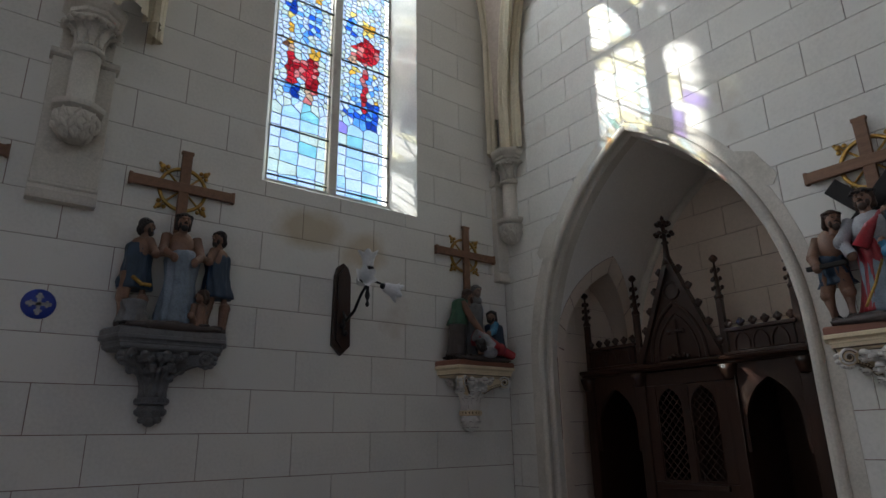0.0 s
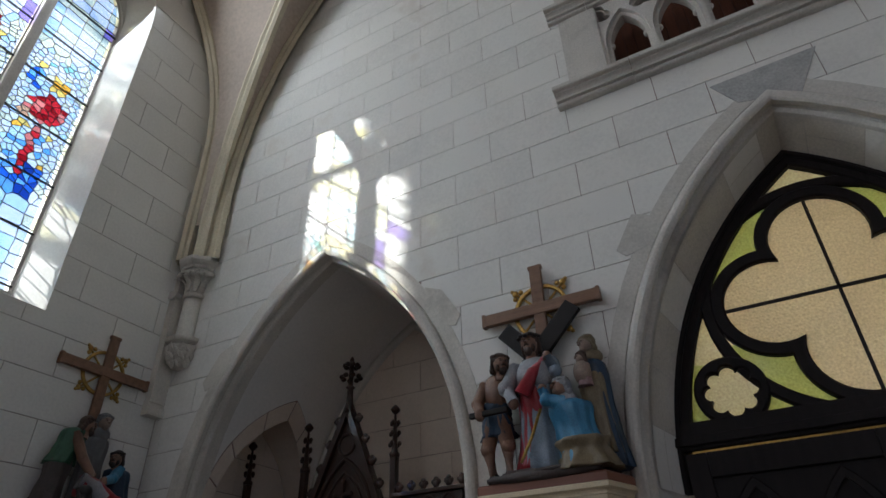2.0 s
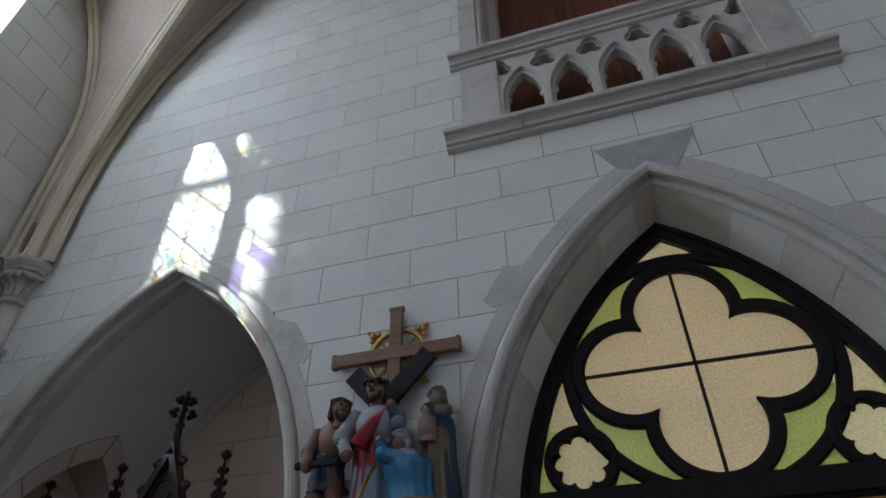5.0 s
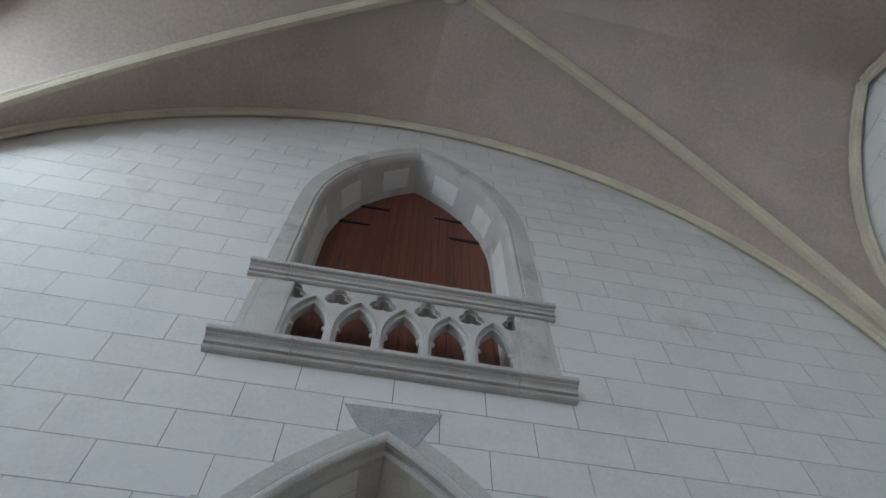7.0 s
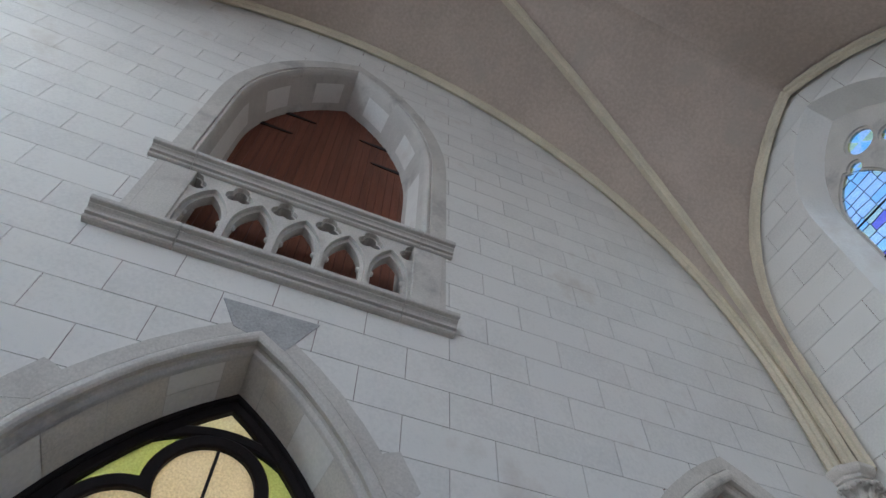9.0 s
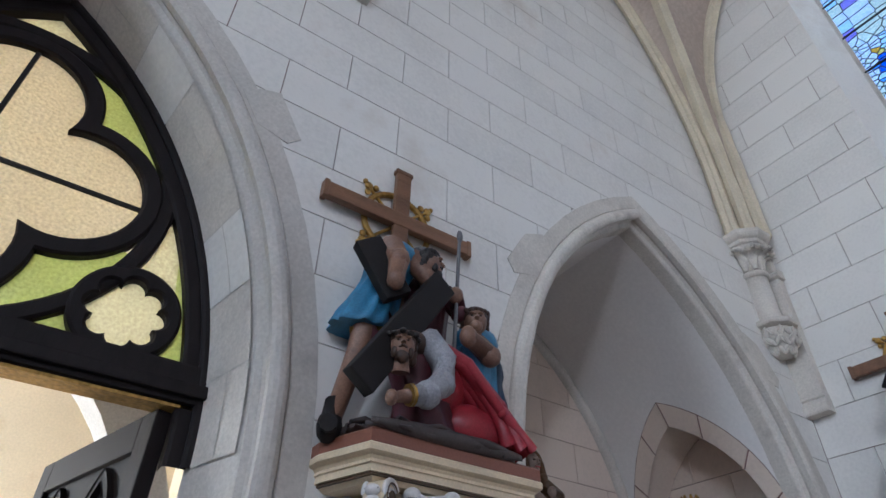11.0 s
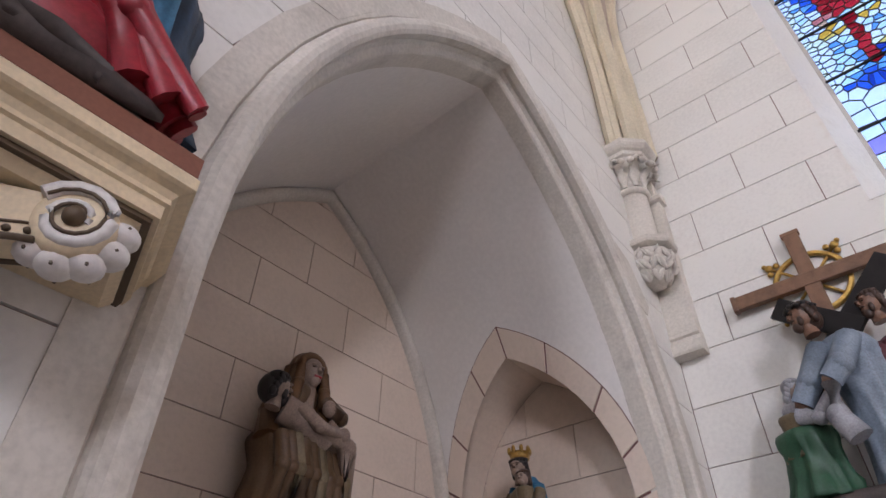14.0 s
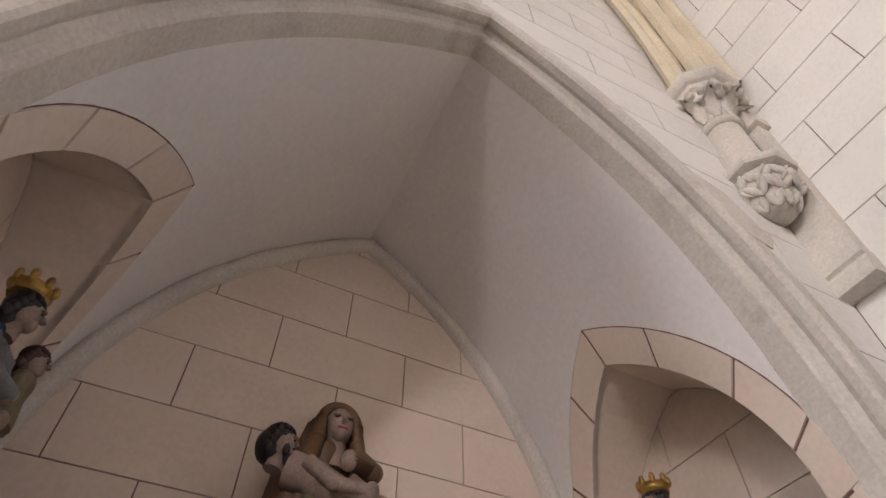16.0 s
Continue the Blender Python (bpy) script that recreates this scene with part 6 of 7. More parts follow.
s.robe((0.26, 0.20, 0.03), 0.16, 0.10, "dull_grey", (0.0, 0.0), 7, 0.12)
s.robe((-0.15, 0.24, 0.03), 0.16, 0.06, "flesh", (0.0, 0.0), 5, 0.08)
s.head((-0.16, 0.24, 0.25), 0.045, "flesh", "brown_hair", (-1, 0.2), False)
s.limb([(-0.12, 0.25, 0.18), (-0.09, 0.28, 0.10), (-0.13, 0.27, 0.04)], 0.03, 0.022, "flesh", "flesh", 0.022)
s.done("statue", LEFT(1.13, 2.38), "dull painted plaster group of a grey-robed figure between two men", group=G)

# laid-out figure on red cloth with three mourners
s = Sculpt()
s.rocks(0.335, 0.285, "rock", 22, 12)
s.robe((-0.02, 0.07, 0.05), 0.56, 0.12, "dull_grey", (0.0, 0.0), 9, 0.1)
s.head((-0.02, 0.12, 0.70), 0.058, "pale_flesh", "dull_grey", (0, -1), False, "dull_grey")
s.robe((0.26, 0.12, 0.05), 0.34, 0.11, "rock", (-0.10, 0.02), 7, 0.08)
s.robe((0.24, 0.12, 0.34), 0.26, 0.11, "green_robe", (-0.25, 0.05), 7, 0.08)
s.limb([(0.20, 0.16, 0.56), (0.14, 0.22, 0.40), (0.04, 0.24, 0.28)], 0.042, 0.028, "flesh", "flesh", 0.028)
s.head((0.13, 0.17, 0.63), 0.055, "flesh", "brown_hair", (0.7, -0.4))
s.robe((-0.27, 0.13, 0.05), 0.34, 0.12, "navy", (0.20, 0.05), 7, 0.10)
s.limb([(-0.20, 0.17, 0.38), (-0.13, 0.23, 0.30), (-0.05, 0.25, 0.26)], 0.045, 0.028, "azure", "flesh", 0.03)
s.head((-0.15, 0.18, 0.45), 0.052, "flesh", "dark_hair", (-0.7, -0.4))
s.limb([(0.10, 0.22, 0.22), (0.0, 0.24, 0.20), (-0.18, 0.25, 0.12), (-0.36, 0.24, 0.07)], 0.085, 0.04, "crimson")
s.limb([(0.12, 0.24, 0.24), (0.02, 0.27, 0.20), (-0.06, 0.28, 0.14)], 0.06, 0.05, "white_robe")
blob(s.bm, (-0.02, 0.28, 0.08), (0.10, 0.05, 0.06), s.k("white_robe"))
s.head((0.10, 0.29, 0.14), 0.052, "flesh", "dark_hair", (0, 1))
s.done("statue", LEFT(3.93, 2.33), "painted plaster group of mourners round a figure on red cloth", group=G)

# figure in pale blue carrying a black beam, a kneeling woman in green before it
s = Sculpt()
s.rocks(0.335, 0.285, "rock", 22, 15, 0, 0.08)
s.robe((-0.05, 0.16, 0.05), 0.62, 0.135, "pale_blue_robe", (0.06, 0.04), 9, 0.10)
s.robe((-0.12, 0.12, 0.05), 0.60, 0.13, "wine", (0.06, 0.02), 9, 0.10)
blob(s.bm, (-0.01, 0.19, 0.62), (0.12, 0.085, 0.10), s.k("pale_blue_robe"), 14, 9)
s.limb([(0.08, 0.22, 0.66), (0.16, 0.28, 0.50), (0.22, 0.27, 0.42)], 0.055, 0.045, "pale_blue_robe", "flesh", 0.032)
s.limb([(-0.04, 0.24, 0.66), (0.02, 0.33, 0.52), (0.08, 0.34, 0.46)], 0.055, 0.045, "pale_blue_robe", "flesh", 0.032)
s.limb([(0.08, 0.34, 0.45), (0.10, 0.33, 0.32), (0.06, 0.33, 0.22)], 0.04, 0.05, "white_robe")
s.head((0.09, 0.25, 0.82), 0.06, "flesh", "brown_hair", (-0.8, -0.4), True, None, "dark_hair")
s.beam((0.26, 0.12, 0.46), (-0.32, 0.16, 1.02), 0.11, 0.032, "black_beam")
s.beam((0.20, 0.11, 0.98), (-0.10, 0.16, 0.72), 0.11, 0.030, "black_beam")
s.robe((-0.26, 0.10, 0.05), 0.62, 0.12, "wine", (0.10, 0.02), 8, 0.09)
s.head((-0.17, 0.15, 0.83), 0.056, "flesh", "brown_hair", (-0.6, -0.5))
s.robe((0.26, 0.20, 0.05), 0.30, 0.14, "green_robe", (0.02, 0.0), 8, 0.12)
s.robe((0.27, 0.20, 0.22), 0.20, 0.10, "tan_robe", (-0.05, 0.02), 8, 0.08)
s.limb([(0.24, 0.26, 0.38), (0.17, 0.31, 0.34), (0.10, 0.31, 0.42)], 0.04, 0.026, "white_robe", "flesh", 0.026)
s.head((0.23, 0.23, 0.50), 0.052, "pale_flesh", "white_robe", (0.8, -0.3), False, "white_robe")
s.done("statue", RIGHT(3.70, 2.28), "painted plaster group of a blue-robed figure meeting a woman in green", group=G)

# ---- things of the right-hand chapel ----
# table altar with its cloth
altar = thing("altar", "pale stone chapel altar with a white lace cloth", "altar")
AX, AT = 5.50, 2.02
bm = bmesh.new()
box(bm, (AX - 0.20, ARCH_R - 0.42, 0.0), (XK - 0.01, ARCH_R + 0.42, 0.95), 0.01)
part("altar_body", bm, M_STONE, altar)
bm = bmesh.new()
box(bm, (AX - 0.26, ARCH_R - 0.5, 0.951), (XK - 0.01, ARCH_R + 0.5, 1.03), 0.01)
part("altar_top", bm, M_STONE, altar)
shelf = thing("retable_shelf", "carved stone retable shelf behind the altar", "shelf")
bm = bmesh.new()
box(bm, (AX - 0.05, ARCH_R - 0.36, 1.031), (XK - 0.01, ARCH_R + 0.36, 2.12), 0.01)
part("shelf_body", bm, M_STONE, shelf)
bm = bmesh.new()
box(bm, (AX - 0.10, ARCH_R - 0.40, 2.121), (XK - 0.01, ARCH_R + 0.40, 2.18), 0.012)
part("shelf_top", bm, M_STONE, shelf)
cloth = thing("altar_cloth", "white altar cloth with a lace edge over the retable shelf", "cloth")
bm = bmesh.new()
box(bm, (AX - 0.105, ARCH_R - 0.38, 2.181), (XK - 0.012, ARCH_R + 0.38, 2.186))
box(bm, (AX - 0.108, ARCH_R - 0.38, 2.10), (AX - 0.103, ARCH_R + 0.38, 2.186))
part("cloth_sheet", bm, PAINT["cloth_white"], cloth)
bm = bmesh.new()
n = 24
for i in range(n):
    y = ARCH_R - 0.38 + 0.76 * (i + 0.5) / n
    for z, sc in ((2.085, 1.0), (2.06, 0.6)):
        q = 0.016 * sc
        f = [bm.verts.new((AX - 0.107, y + a * q, z + b * q)) for a, b in ((0, -1), (1, 0), (0, 1), (-1, 0))]
        bm.faces.new(f)
    vs = [bm.verts.new((AX - 0.1065, y + a * 0.76 / n / 2, z)) for a, z in ((-1, 2.10), (1, 2.10), (1, 2.09), (0.5, 2.07), (0, 2.05), (-0.5, 2.07), (-1, 2.09))]
    bm.faces.new(vs)
part("lace_edge", bm, PAINT["cloth_white"], cloth, "zigzag lace edge")
stick = thing("candlestick", "slim dark candlestick on the retable shelf", "candlestick", at=Matrix.Translation((AX + 0.02, ARCH_R - 0.36, 2.187)))
bm = bmesh.new()
lathe(bm, [(0.035, 0.0), (0.03, 0.01), (0.008, 0.02), (0.006, 0.10), (0.012, 0.11)], 12)
part("stem", bm, M_IRON, stick)

# mourning figure with a body across its knees, in worn polychrome
s = Sculpt()
s.robe((0, 0.17, 0.0), 0.42, 0.22, "old_wood_robe", (0, -0.12), 8, 0.11, 0.8)
for i in range(9):
    t = i / 8
    s.limb([(-0.16 + 0.30 * t, 0.27, 0.38 - 0.04 * abs(t - 0.5)), (-0.17 + 0.31 * t, 0.32, 0.22), (-0.20 + 0.36 * t, 0.30, 0.02)], 0.03, 0.035, "old_wood_robe" if i % 3 else "tan_robe")
s.robe((0.01, 0.12, 0.36), 0.30, 0.13, "old_wood_robe", (0, 0.05), 7, 0.07)
blob(s.bm, (-0.02, 0.185, 0.715), (0.052, 0.058, 0.075), s.k("pale_flesh"), 16, 12)
blob(s.bm, (-0.02, 0.215, 0.675), (0.030, 0.030, 0.034), s.k("pale_flesh"), 12, 9)
s.limb([(-0.02, 0.235, 0.735), (-0.02, 0.252, 0.700)], 0.007, 0.011, "pale_flesh")
for sd in (-1, 1):
    blob(s.bm, (-0.02 + sd * 0.020, 0.232, 0.728), (0.013, 0.010, 0.006), s.k("brown_hair"), 8, 6)
    blob(s.bm, (-0.02 + sd * 0.022, 0.232, 0.738), (0.016, 0.012, 0.006), s.k("pale_flesh"), 8, 6)
s.limb([(-0.038, 0.240, 0.683), (-0.002, 0.240, 0.683)], 0.006, 0.006, "crimson")
s.limb([(-0.02, 0.18, 0.68), (-0.02, 0.16, 0.56)], 0.036, 0.050, "pale_flesh")
blob(s.bm, (-0.02, 0.135, 0.735), (0.086, 0.070, 0.100), s.k("ochre_veil"), 16, 12)
tube(s.bm, [(-0.02 + 0.072 * math.cos(math.pi * (i / 12 * 1.3 - 0.15)), 0.190, 0.720 + 0.082 * math.sin(math.pi * (i / 12 * 1.3 - 0.15))) for i in range(13)], 0.019, 10, s.k("ochre_veil"))
tube(s.bm, [(-0.02 + 0.066 * math.cos(math.pi * (i / 12 * 1.3 - 0.15)), 0.172, 0.722 + 0.076 * math.sin(math.pi * (i / 12 * 1.3 - 0.15))) for i in range(13)], 0.026, 10, s.k("ochre_veil"))
for sd in (-1, 1):
    for i in range(3):
        s.limb([(-0.02 + sd * (0.070 + 0.008 * i), 0.195 - 0.03 * i, 0.73), (-0.02 + sd * (0.075 + 0.014 * i), 0.205 - 0.03 * i, 0.64), (-0.02 + sd * (0.10 + 0.02 * i), 0.20 - 0.02 * i, 0.50)], 0.022, 0.034, "ochre_veil" if i != 1 else "old_wood_robe")
for sd in (-1, 1):
    s.limb([(sd * 0.09 - 0.02, 0.12, 0.62), (sd * 0.14 - 0.02, 0.14, 0.50), (sd * 0.16 - 0.02, 0.18, 0.36)], 0.05, 0.06, "ochre_veil")
s.limb([(0.14, 0.25, 0.47), (0.06, 0.28, 0.44), (-0.08, 0.29, 0.38)], 0.066, 0.060, "pale_flesh")
s.limb([(-0.08, 0.29, 0.40), (-0.19, 0.29, 0.36), (-0.21, 0.28, 0.04)], 0.065, 0.03, "pale_flesh")
s.limb([(-0.04, 0.31, 0.42), (-0.15, 0.34, 0.36), (-0.16, 0.33, 0.05)], 0.055, 0.03, "pale_flesh")
s.limb([(0.10, 0.32, 0.47), (0.02, 0.36, 0.40), (-0.11, 0.36, 0.40)], 0.030, 0.022, "pale_flesh", "pale_flesh", 0.028)
s.limb([(-0.10, 0.22, 0.58), (-0.13, 0.30, 0.50), (-0.03, 0.34, 0.50)], 0.042, 0.028, "old_wood_robe", "pale_flesh", 0.03)
s.head((0.185, 0.26, 0.545), 0.056, "pale_flesh", "dark_hair", (0.8, -0.3), True)
blob(s.bm, (0.215, 0.245, 0.535), (0.052, 0.055, 0.066), s.k("dark_hair"), 12, 8)
s.done("statue", Matrix.Translation((XK - 0.02, -3.83, 2.187)) @ pose(0, 0, 0, 0, 0, 90), "worn painted statue of a mourning woman holding a body", "statue")


def crowned(m, robe, cloak, label):
    """A crowned woman with a child on her arm."""
    s = Sculpt()
    s.robe((0, 0, 0), 0.56, 0.115, robe, (0.0, 0.0), 11, 0.10, 0.8)
    for sd in (-1, 1):
        for i in range(4):
            s.limb([(sd * 0.07, -0.02 + 0.01 * i, 0.56), (sd * (0.11 - 0.008 * i), 0.0 + 0.022 * i, 0.36), (sd * (0.11 - 0.01 * i), 0.01 + 0.025 * i, 0.02)], 0.022, 0.03, cloak)
    blob(s.bm, (0, -0.045, 0.33), (0.105, 0.06, 0.30), s.k(cloak), 14, 10)
    s.limb([(-0.08, 0.01, 0.52), (-0.10, 0.07, 0.40), (-0.02, 0.11, 0.38)], 0.034, 0.024, robe, "pale_flesh", 0.022)
    s.limb([(0.08, 0.01, 0.52), (0.10, 0.07, 0.42), (0.03, 0.11, 0.42)], 0.034, 0.024, robe, "pale_flesh", 0.022)
    s.robe((-0.05, 0.10, 0.38), 0.15, 0.05, "tan_robe", (0, 0), 5, 0.06)
    s.head((-0.05, 0.10, 0.57), 0.037, "pale_flesh", "brown_hair", (0, -1), False)
    s.head((0.02, 0.03, 0.655), 0.05, "pale_flesh", "dark_hair", (0.1, -1), False, None)
    s.limb([(0.02, 0.01, 0.70), (0.02, 0.01, 0.735)], 0.05, 0.058, "gold")
    for i in range(8):
        a = 2 * math.pi * i / 8
        blob(s.bm, (0.02 + 0.054 * math.cos(a), 0.01 + 0.054 * math.sin(a), 0.745), (0.012, 0.012, 0.022), s.k("gold"), 6, 5)
    return s.done("statue", m, label, "statue")


for sd, robe, cloak, txt in ((-1, "tan_robe", "azure", "small painted statue of a crowned woman with child in a niche"), (1, "dull_grey", "navy", "dark painted statue of a crowned woman beside the niche")):
    y = ARCH_R + sd * 1.08
    st = thing("pedestal", "plain stone pedestal in the chapel niche", "pedestal")
    ztop = 2.04
    bm = bmesh.new()
    box(bm, (5.09, min(y - 0.12, y + 0.12), 0.901), (5.39, max(y - 0.12, y + 0.12), ztop - 0.06), 0.01)
    part("pedestal_shaft", bm, M_STONE, st)
    bm = bmesh.new()
    box(bm, (5.07, y - 0.14, ztop - 0.059), (5.41, y + 0.14, ztop), 0.015)
    part("pedestal_top", bm, M_STONE, st)
    crowned(Matrix.Translation((5.24, y, ztop)) @ pose(0, 0, 0, 0, 0, 0 if sd == -1 else 180) @ (Matrix.Scale(1.0, 4)), robe, cloak, txt)

# ---- things of the side wall ----
sc = thing("wall_sconce", "dark wooden wall bracket with three frosted tulip glass lamps", "lamp", at=LEFT(2.51, 2.70))
bm = bmesh.new()
slab(bm, [[(-0.085, -0.30), (0.0, -0.385), (0.085, -0.30), (0.075, 0.30), (0.05, 0.38), (0.0, 0.42), (-0.05, 0.38), (-0.075, 0.30)]], lambda u, d, z: (u, d, z), 0.0, 0.035)
slab(bm, [[(-0.055, -0.26), (0.0, -0.33), (0.055, -0.26), (0.05, 0.30), (0.0, 0.37), (-0.05, 0.30)]], lambda u, d, z: (u, d, z), 0.034, 0.055)
bmesh.ops.recalc_face_normals(bm, faces=bm.faces)
part("backboard", bm, M_OAK, sc)
bm = bmesh.new()
tube(bm, [(0, 0.05, -0.02), (0, 0.12, -0.10), (0, 0.25, -0.04), (0, 0.36, 0.08), (0, 0.45, 0.14)], [0.016, 0.014, 0.013, 0.012, 0.012], 8)
tube(bm, [(0, 0.05, -0.08), (0.0, 0.09, -0.14), (0, 0.06, -0.19)], 0.012, 7)
for x in (-0.03, 0.03):
    blob(bm, (x * 0.5, 0.07, -0.17 + x), (0.022, 0.022, 0.026))
part("bracket_arm", bm, M_IRON, sc)
bm = bmesh.new()
lathe(bm, [(0.005, -0.13), (0.018, -0.11), (0.008, -0.08), (0.022, -0.04), (0.014, 0.0), (0.012, 0.14), (0.03, 0.16), (0.05, 0.185), (0.048, 0.20)], 14, Matrix.Translation((0, 0.46, 0.085)))
part("lamp_stem", bm, M_IRON, sc)
for pts in ([(0, 0.46, 0.155), (-0.06, 0.46, 0.175), (-0.12, 0.46, 0.165), (-0.145, 0.46, 0.145)], [(0, 0.46, 0.155), (0.05, 0.47, 0.16), (0.085, 0.48, 0.14)]):
    bm = bmesh.new()
    tube(bm, pts, 0.009, 7)
    blob(bm, pts[-1], (0.026, 0.026, 0.026))
    part("side_arm", bm, M_IRON, sc)
M_FROST = material("frosted_glass", (0.75, 0.76, 0.78), 0.35, grain=0.08, scale=40, bump=0.2)


def tulip(m):
    bm = bmesh.new()
    rows = []
    for i, (r, z) in enumerate(((0.03, 0.0), (0.045, 0.03), (0.05, 0.07), (0.062, 0.11), (0.082, 0.135))):
        rows.append([bm.verts.new(m @ Vector((r * (1 + 0.16 * (i / 4) ** 2 * math.cos(6 * a)) * math.cos(a), r * (1 + 0.16 * (i / 4) ** 2 * math.cos(6 * a)) * math.sin(a), z + 0.012 * (i / 4) * math.cos(6 * a)))) for a in [2 * math.pi * k / 36 for k in range(36)]])
    inner = [[bm.verts.new(m.translation + (v.co - m.translation) * 0.95 + (m.to_3x3() @ Vector((0, 0, 0.004)))) for v in row] for row in rows]
    for grp in (rows, inner[::-1]):
        for a, b in zip(grp, grp[1:]):
            for k in range(36):
                bm.faces.new((a[k], a[(k + 1) % 36], b[(k + 1) % 36], b[k])).smooth = True
    for k in range(36):
        bm.faces.new((rows[-1][k], rows[-1][(k + 1) % 36], inner[-1][(k + 1) % 36], inner[-1][k]))
    return bm


part("glass_shade", tulip(Matrix.Translation((0, 0.46, 0.272))), M_FROST, sc, "frosted tulip glass shade")
part("glass_shade", tulip(Matrix.Translation((-0.150, 0.46, 0.145)) @ pose(0, 0, 0, 0, -105, 0)), M_FROST, sc, "frosted tulip glass shade")
part("glass_shade", tulip(Matrix.Translation((0.085, 0.49, 0.135)) @ pose(0, 0, 0, -75, 35, 0)), M_FROST, sc, "frosted tulip glass shade")

disc = thing("consecration_disc", "round blue enamel disc with a pale cross on the wall", "plaque", at=LEFT(0.345, 2.512))
bm = bmesh.new()
lathe(bm, [(0.096, 0.0), (0.098, 0.004), (0.094, 0.010), (0.0, 0.011)][:3] + [(0.02, 0.0105)], 40, pose(0, 0, 0, -90, 0, 0))
part("disc_plate", bm, PAINT["disc_blue"], disc)
bm = bmesh.new()
for k in range(4):
    R = pose(0, 0, 0, 0, 90 * k, 0)
    box(bm, (-0.011, 0.0108, 0.0), (0.011, 0.014, 0.05), 0, 0, R)
    for x, z, r in ((0, 0.06, 0.014), (-0.014, 0.046, 0.010), (0.014, 0.046, 0.010)):
        blob(bm, R @ Vector((x, 0.012, z)), (r, 0.003, r), 0, 10, 5)
part("disc_cross", bm, PAINT["white_robe"], disc, "pale cross")

# ---- confessional ----
conf = thing("confessional", "tall dark carved oak confessional with gothic gable and pinnacles", "confessional")
CX, CC = 5.00, 3.00
CF = lambda u, d, z: (CX + d, CC - u, z)


def cbox(nm, u0, u1, d0, d1, z0, z1, bev=0.006, mat=None):
    bm = bmesh.new()
    a, b = CF(u0, d0, z0), CF(u1, d1, z1)
    box(bm, tuple(map(min, a, b)), tuple(map(max, a, b)), bev)
    return part(nm, bm, mat or M_OAK, conf)


def crocket(p, s):
    bm = bmesh.new()
    for dx, dz, r in ((0, 0, 0.9), (-0.7, 0.4, 0.6), (0.7, 0.4, 0.6), (0, 0.9, 0.7)):
        blob(bm, (p[0], p[1] + dx * s, p[2] + dz * s), (s * r * 0.7, s * r, s * r), 0, 8, 6)
    part("crocket", bm, M_OAK, conf)


def pinnacle(u, z0, z1, d=0.03, w=0.05):
    bm = bmesh.new()
    hgt = z1 - z0
    a, b = CF(u - w / 2, d - w / 2, z0), CF(u + w / 2, d + w / 2, z0 + hgt * 0.55)
    box(bm, tuple(map(min, a, b)), tuple(map(max, a, b)), 0.006)
    c = Matrix.Translation(CF(u, d, 0))
    lathe(bm, [(w * 0.75, z0 + hgt * 0.55), (w * 0.8, z0 + hgt * 0.58), (w * 0.5, z0 + hgt * 0.60), (w * 0.16, z1 - 0.06)], 8, c)
    for z, r in ((0.66, 0.042), (0.75, 0.036), (0.84, 0.030)):
        for k in range(4):
            q = CF(u + r * math.cos(k * math.pi / 2) * w / 0.05, d + r * math.sin(k * math.pi / 2) * w / 0.05, z0 + hgt * z)
            blob(bm, q, (0.016, 0.016, 0.02), 0, 7, 5)
    lathe(bm, [(0.01, z1 - 0.07), (0.026, z1 - 0.055), (0.04, z1 - 0.035), (0.03, z1 - 0.02), (0.012, z1)], 8, c)
    part("pinnacle", bm, M_OAK, conf)


DARK = M_FRAME
cbox("back_panel", -1.02, 1.02, 0.70, 0.74, 0.0, 2.25)
for u in (-1.02, -0.43, 0.43, 1.02):
    cbox("side_panel", u - 0.025, u + 0.025, 0.02, 0.699, 0.0, 2.2)
    cbox("post", u - 0.05, u + 0.05, -0.02, 0.05, 0.0, 2.19, 0.01)
    bm = bmesh.new()
    lathe(bm, [(0.035, 2.06), (0.045, 2.08), (0.06, 2.13), (0.07, 2.18)], 10, Matrix.Translation(CF(u, -0.02, 0)), folds=5, depth=0.12)
    part("post_capital", bm, M_OAK, conf)
cbox("roof_panel", -1.04, 1.04, 0.0, 0.72, 2.255, 2.28)
for u0, u1 in ((-1.08, -0.40), (-0.395, 0.395), (0.40, 1.08)):
    bm = bmesh.new()
    run(bm, [(0.06, 2.19), (-0.03, 2.19), (-0.04, 2.205), (-0.07, 2.22), (-0.075, 2.24), (-0.06, 2.252), (0.06, 2.253)], u0, u1, CF)
    part("cornice", bm, M_OAK, conf)
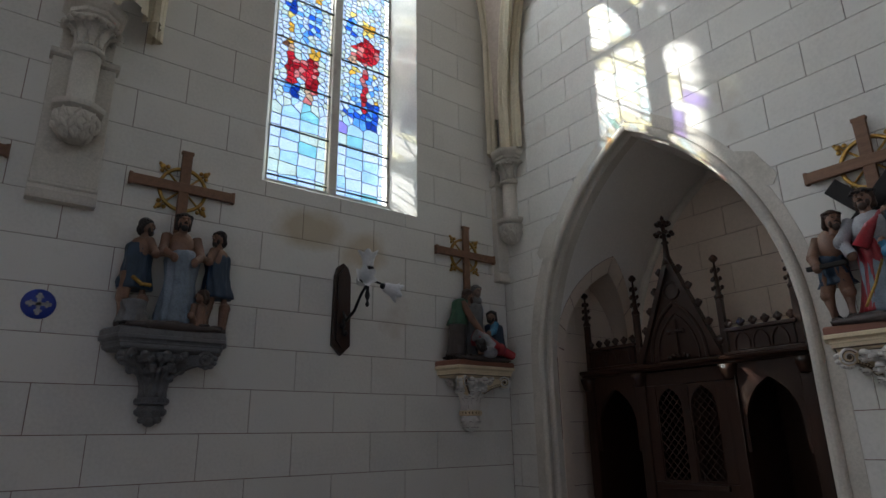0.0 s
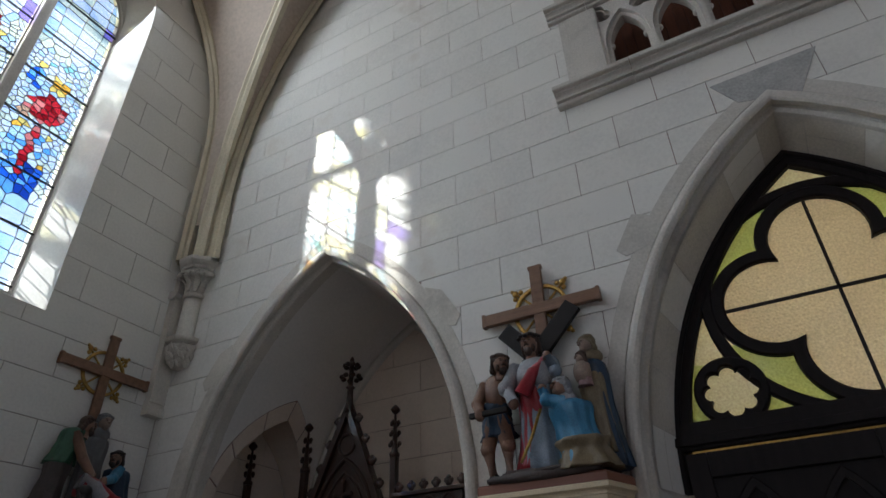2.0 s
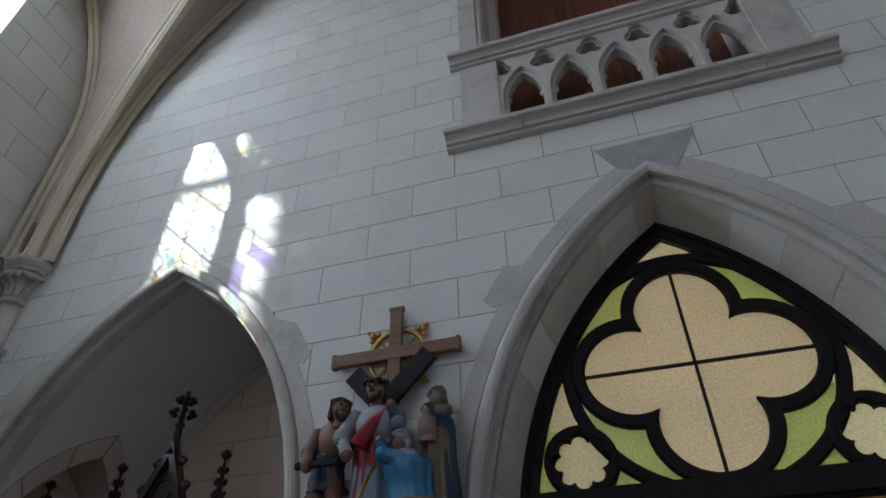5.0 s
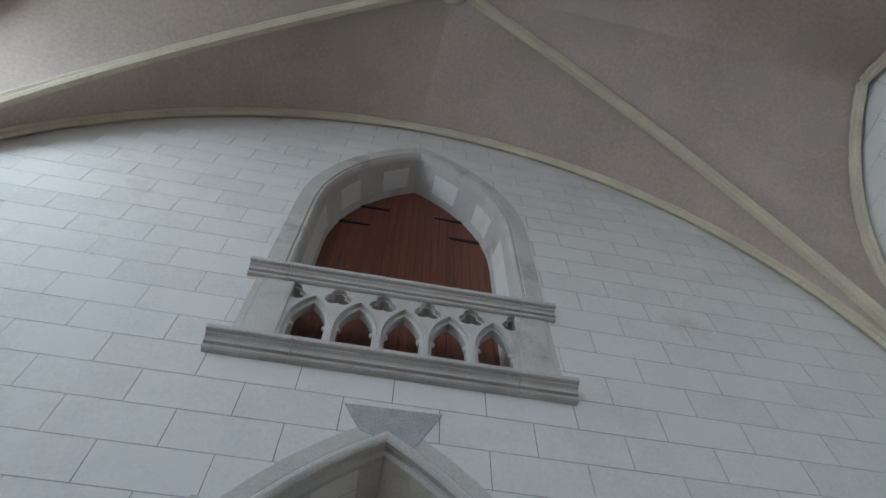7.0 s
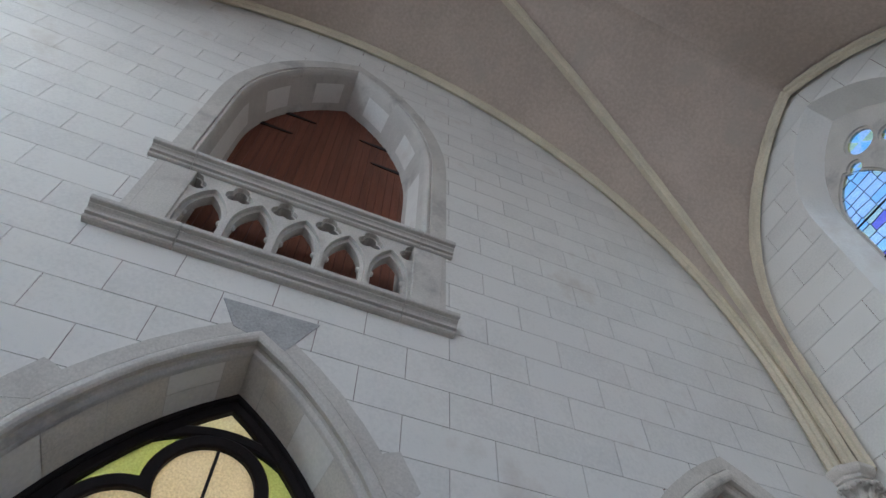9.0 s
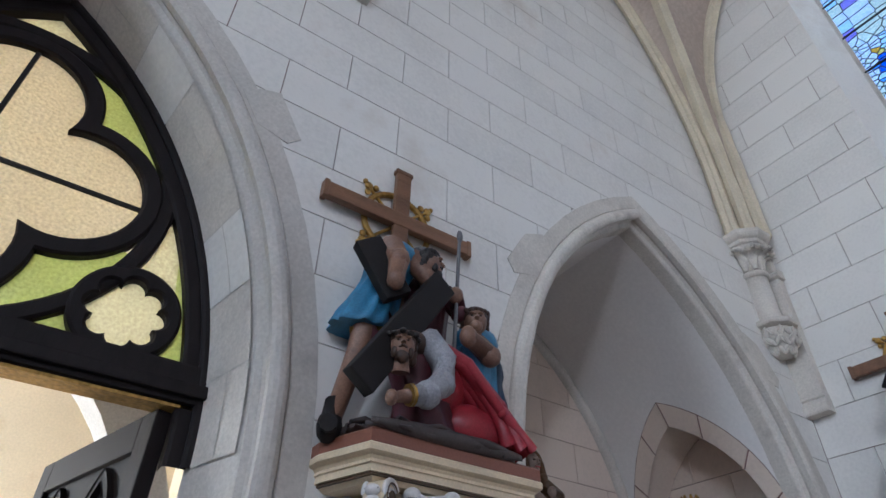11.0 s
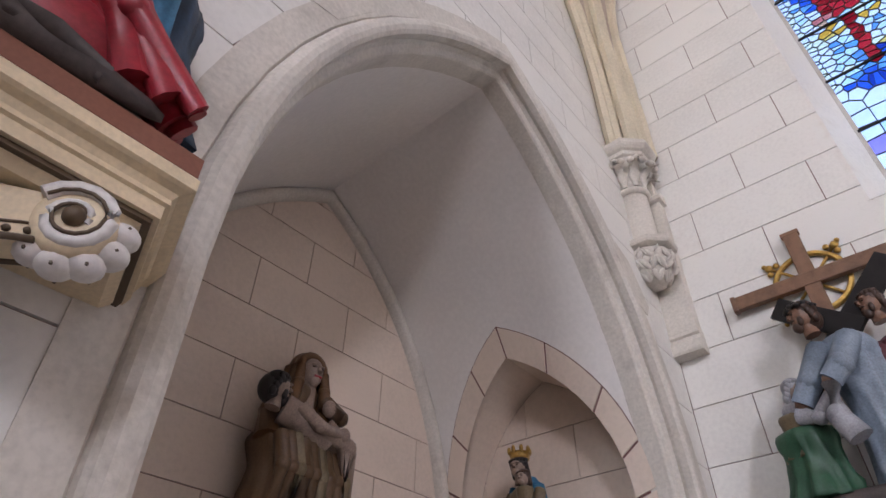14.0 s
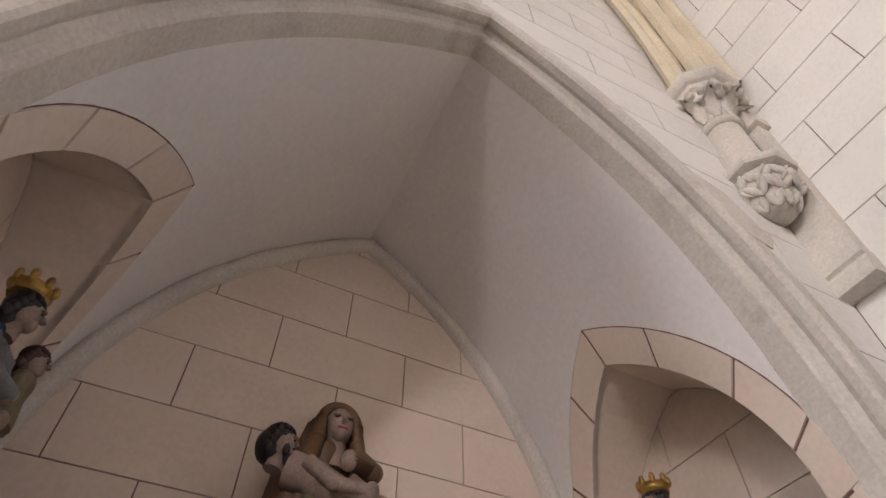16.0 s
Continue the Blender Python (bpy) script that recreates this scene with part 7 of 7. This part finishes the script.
for sd in (-1, 1):
    ax = sd * 0.725
    bm = bmesh.new()
    slab(bm, outside_of([[(ax - 0.24, 1.5), (ax + 0.24, 1.5), (ax + 0.24, 2.19), (ax - 0.24, 2.19)]], hull((0.21, 0.34, 1.72, 0.0), 0.0, ax)), CF, 0.0, 0.04)
    part("arched_front", bm, M_OAK, conf)
    cbox("frieze", ax - 0.26, ax + 0.26, 0.0, 0.04, 2.282, 2.44)
    for k in (-1, 0, 1):
        bm = bmesh.new()
        a = (0.055, 0.09, 2.33, 2.29)
        strip(bm, [(ax + k * 0.15 + u, z) for u, z in arch(*a)], [(ax + k * 0.15 + u, z) for u, z in arch(*a, n=0.014)], CF, -0.012, 0.0, 0.004, closed=False)
        part("blind_arcade", bm, M_OAK, conf)
    cbox("crest_rail", ax - 0.29, ax + 0.29, -0.02, 0.05, 2.441, 2.47)
    for k in range(6):
        crocket(CF(ax - 0.25 + 0.10 * k, 0.015, 2.50), 0.030)
    pinnacle(sd * 1.02, 2.282, 3.06)
    pinnacle(sd * 0.42, 2.254, 3.12)
# gable over the middle
bm = bmesh.new()
slab(bm, [ccw([(-0.36, 2.254), (0.36, 2.254), (0.0, 3.12)])], CF, 0.0, 0.04)
part("gable_panel", bm, M_OAK, conf)
for sd in (-1, 1):
    bm = bmesh.new()
    slab(bm, [ccw([(sd * 0.41, 2.254), (sd * 0.36, 2.254), (0.0, 3.10), (0.0, 3.22)])], CF, -0.035, 0.05)
    part("gable_rake", bm, M_OAK, conf)
    for k in range(5):
        t = (k + 0.7) / 5.6
        crocket(CF(sd * 0.40 * (1 - t) + sd * 0.035, 0.0, 2.254 + 0.96 * t), 0.032)
bm = bmesh.new()
a = (0.25, 0.45, 2.30, 2.26)
strip(bm, arch(*a), arch(*a, n=0.03), CF, -0.02, 0.0, 0.008, closed=False)
strip(bm, arch(0.19, 0.36, 2.30, 2.26), arch(0.19, 0.36, 2.30, 2.26, n=0.015), CF, -0.012, 0.0, 0.005, closed=False)
part("blind_arch", bm, M_OAK, conf)
bm = bmesh.new()
strip(bm, circle(0, 2.88, 0.065), circle(0, 2.88, 0.085), CF, -0.015, 0.0, 0.005)
part("roundel", bm, M_OAK, conf)
bm = bmesh.new()
for lo, hi in (((-0.012, 2.31), (0.012, 2.60)), ((-0.07, 2.50), (0.07, 2.522))):
    a, b = CF(lo[0], -0.03, lo[1]), CF(hi[0], -0.001, hi[1])
    box(bm, tuple(map(min, a, b)), tuple(map(max, a, b)), 0.004)
for u, z in ((-0.07, 2.51), (0.07, 2.51), (0, 2.60), (-0.05, 2.30), (0.05, 2.30), (0, 2.29), (-0.09, 2.285), (0.09, 2.285)):
    blob(bm, CF(u, -0.014, z), (0.014, 0.022, 0.022), 0, 8, 6)
part("carved_cross", bm, M_OAK, conf)
bm = bmesh.new()
c = Matrix.Translation(CF(0, 0.0, 0))
lathe(bm, [(0.05, 3.12), (0.03, 3.20), (0.022, 3.32), (0.04, 3.335), (0.02, 3.35), (0.018, 3.58), (0.008, 3.60)], 8, c)
for z, r in ((3.42, 0.075), (3.52, 0.055)):
    for k in range(8):
        q = k * math.pi / 4
        blob(bm, CF(r * math.cos(q), r * math.sin(q), z), (0.024, 0.024, 0.02), 0, 7, 5)
part("finial", bm, M_OAK, conf)
# middle door with lattice lights
cbox("door_rail", -0.38, 0.38, 0.0, 0.04, 2.06, 2.18)
cbox("door_rail", -0.38, 0.38, 0.0, 0.04, 0.0, 1.25)
cbox("door_sill", -0.30, 0.30, -0.03, 0.0, 1.20, 1.24)
for u in (-0.335, 0.0, 0.335):
    w = 0.05 if u else 0.03
    cbox("door_stile", u - w, u + w, 0.0, 0.04, 1.251, 2.059)
for ax in (-0.158, 0.158):
    bm = bmesh.new()
    a = (0.115, 0.17, 1.86, 1.27)
    slab(bm, outside_of([[(ax - 0.127, 1.252), (ax + 0.127, 1.252), (ax + 0.127, 2.058), (ax - 0.127, 2.058)]], hull(a, 0.0, ax)), CF, 0.006, 0.03)
    part("lancet_panel", bm, M_OAK, conf)
    bm = bmesh.new()
    hullp = hull(a, 0.0, ax)
    for k in range(-8, 18):
        for sg in (-1, 1):
            u0, z0 = ax - sg * 0.16, 1.2 + k * 0.075
            poly = ccw([(u0, z0), (u0 + sg * 0.32, z0 + 0.36), (u0 + sg * 0.32, z0 + 0.373), (u0, z0 + 0.013)])
            poly = inside_of(poly, hullp)
            if len(poly) > 2 and area(poly) > 1e-5:
                slab(bm, [poly], CF, 0.012 + 0.004 * sg, 0.019 + 0.004 * sg)
    part("lattice", bm, M_OAK, conf)
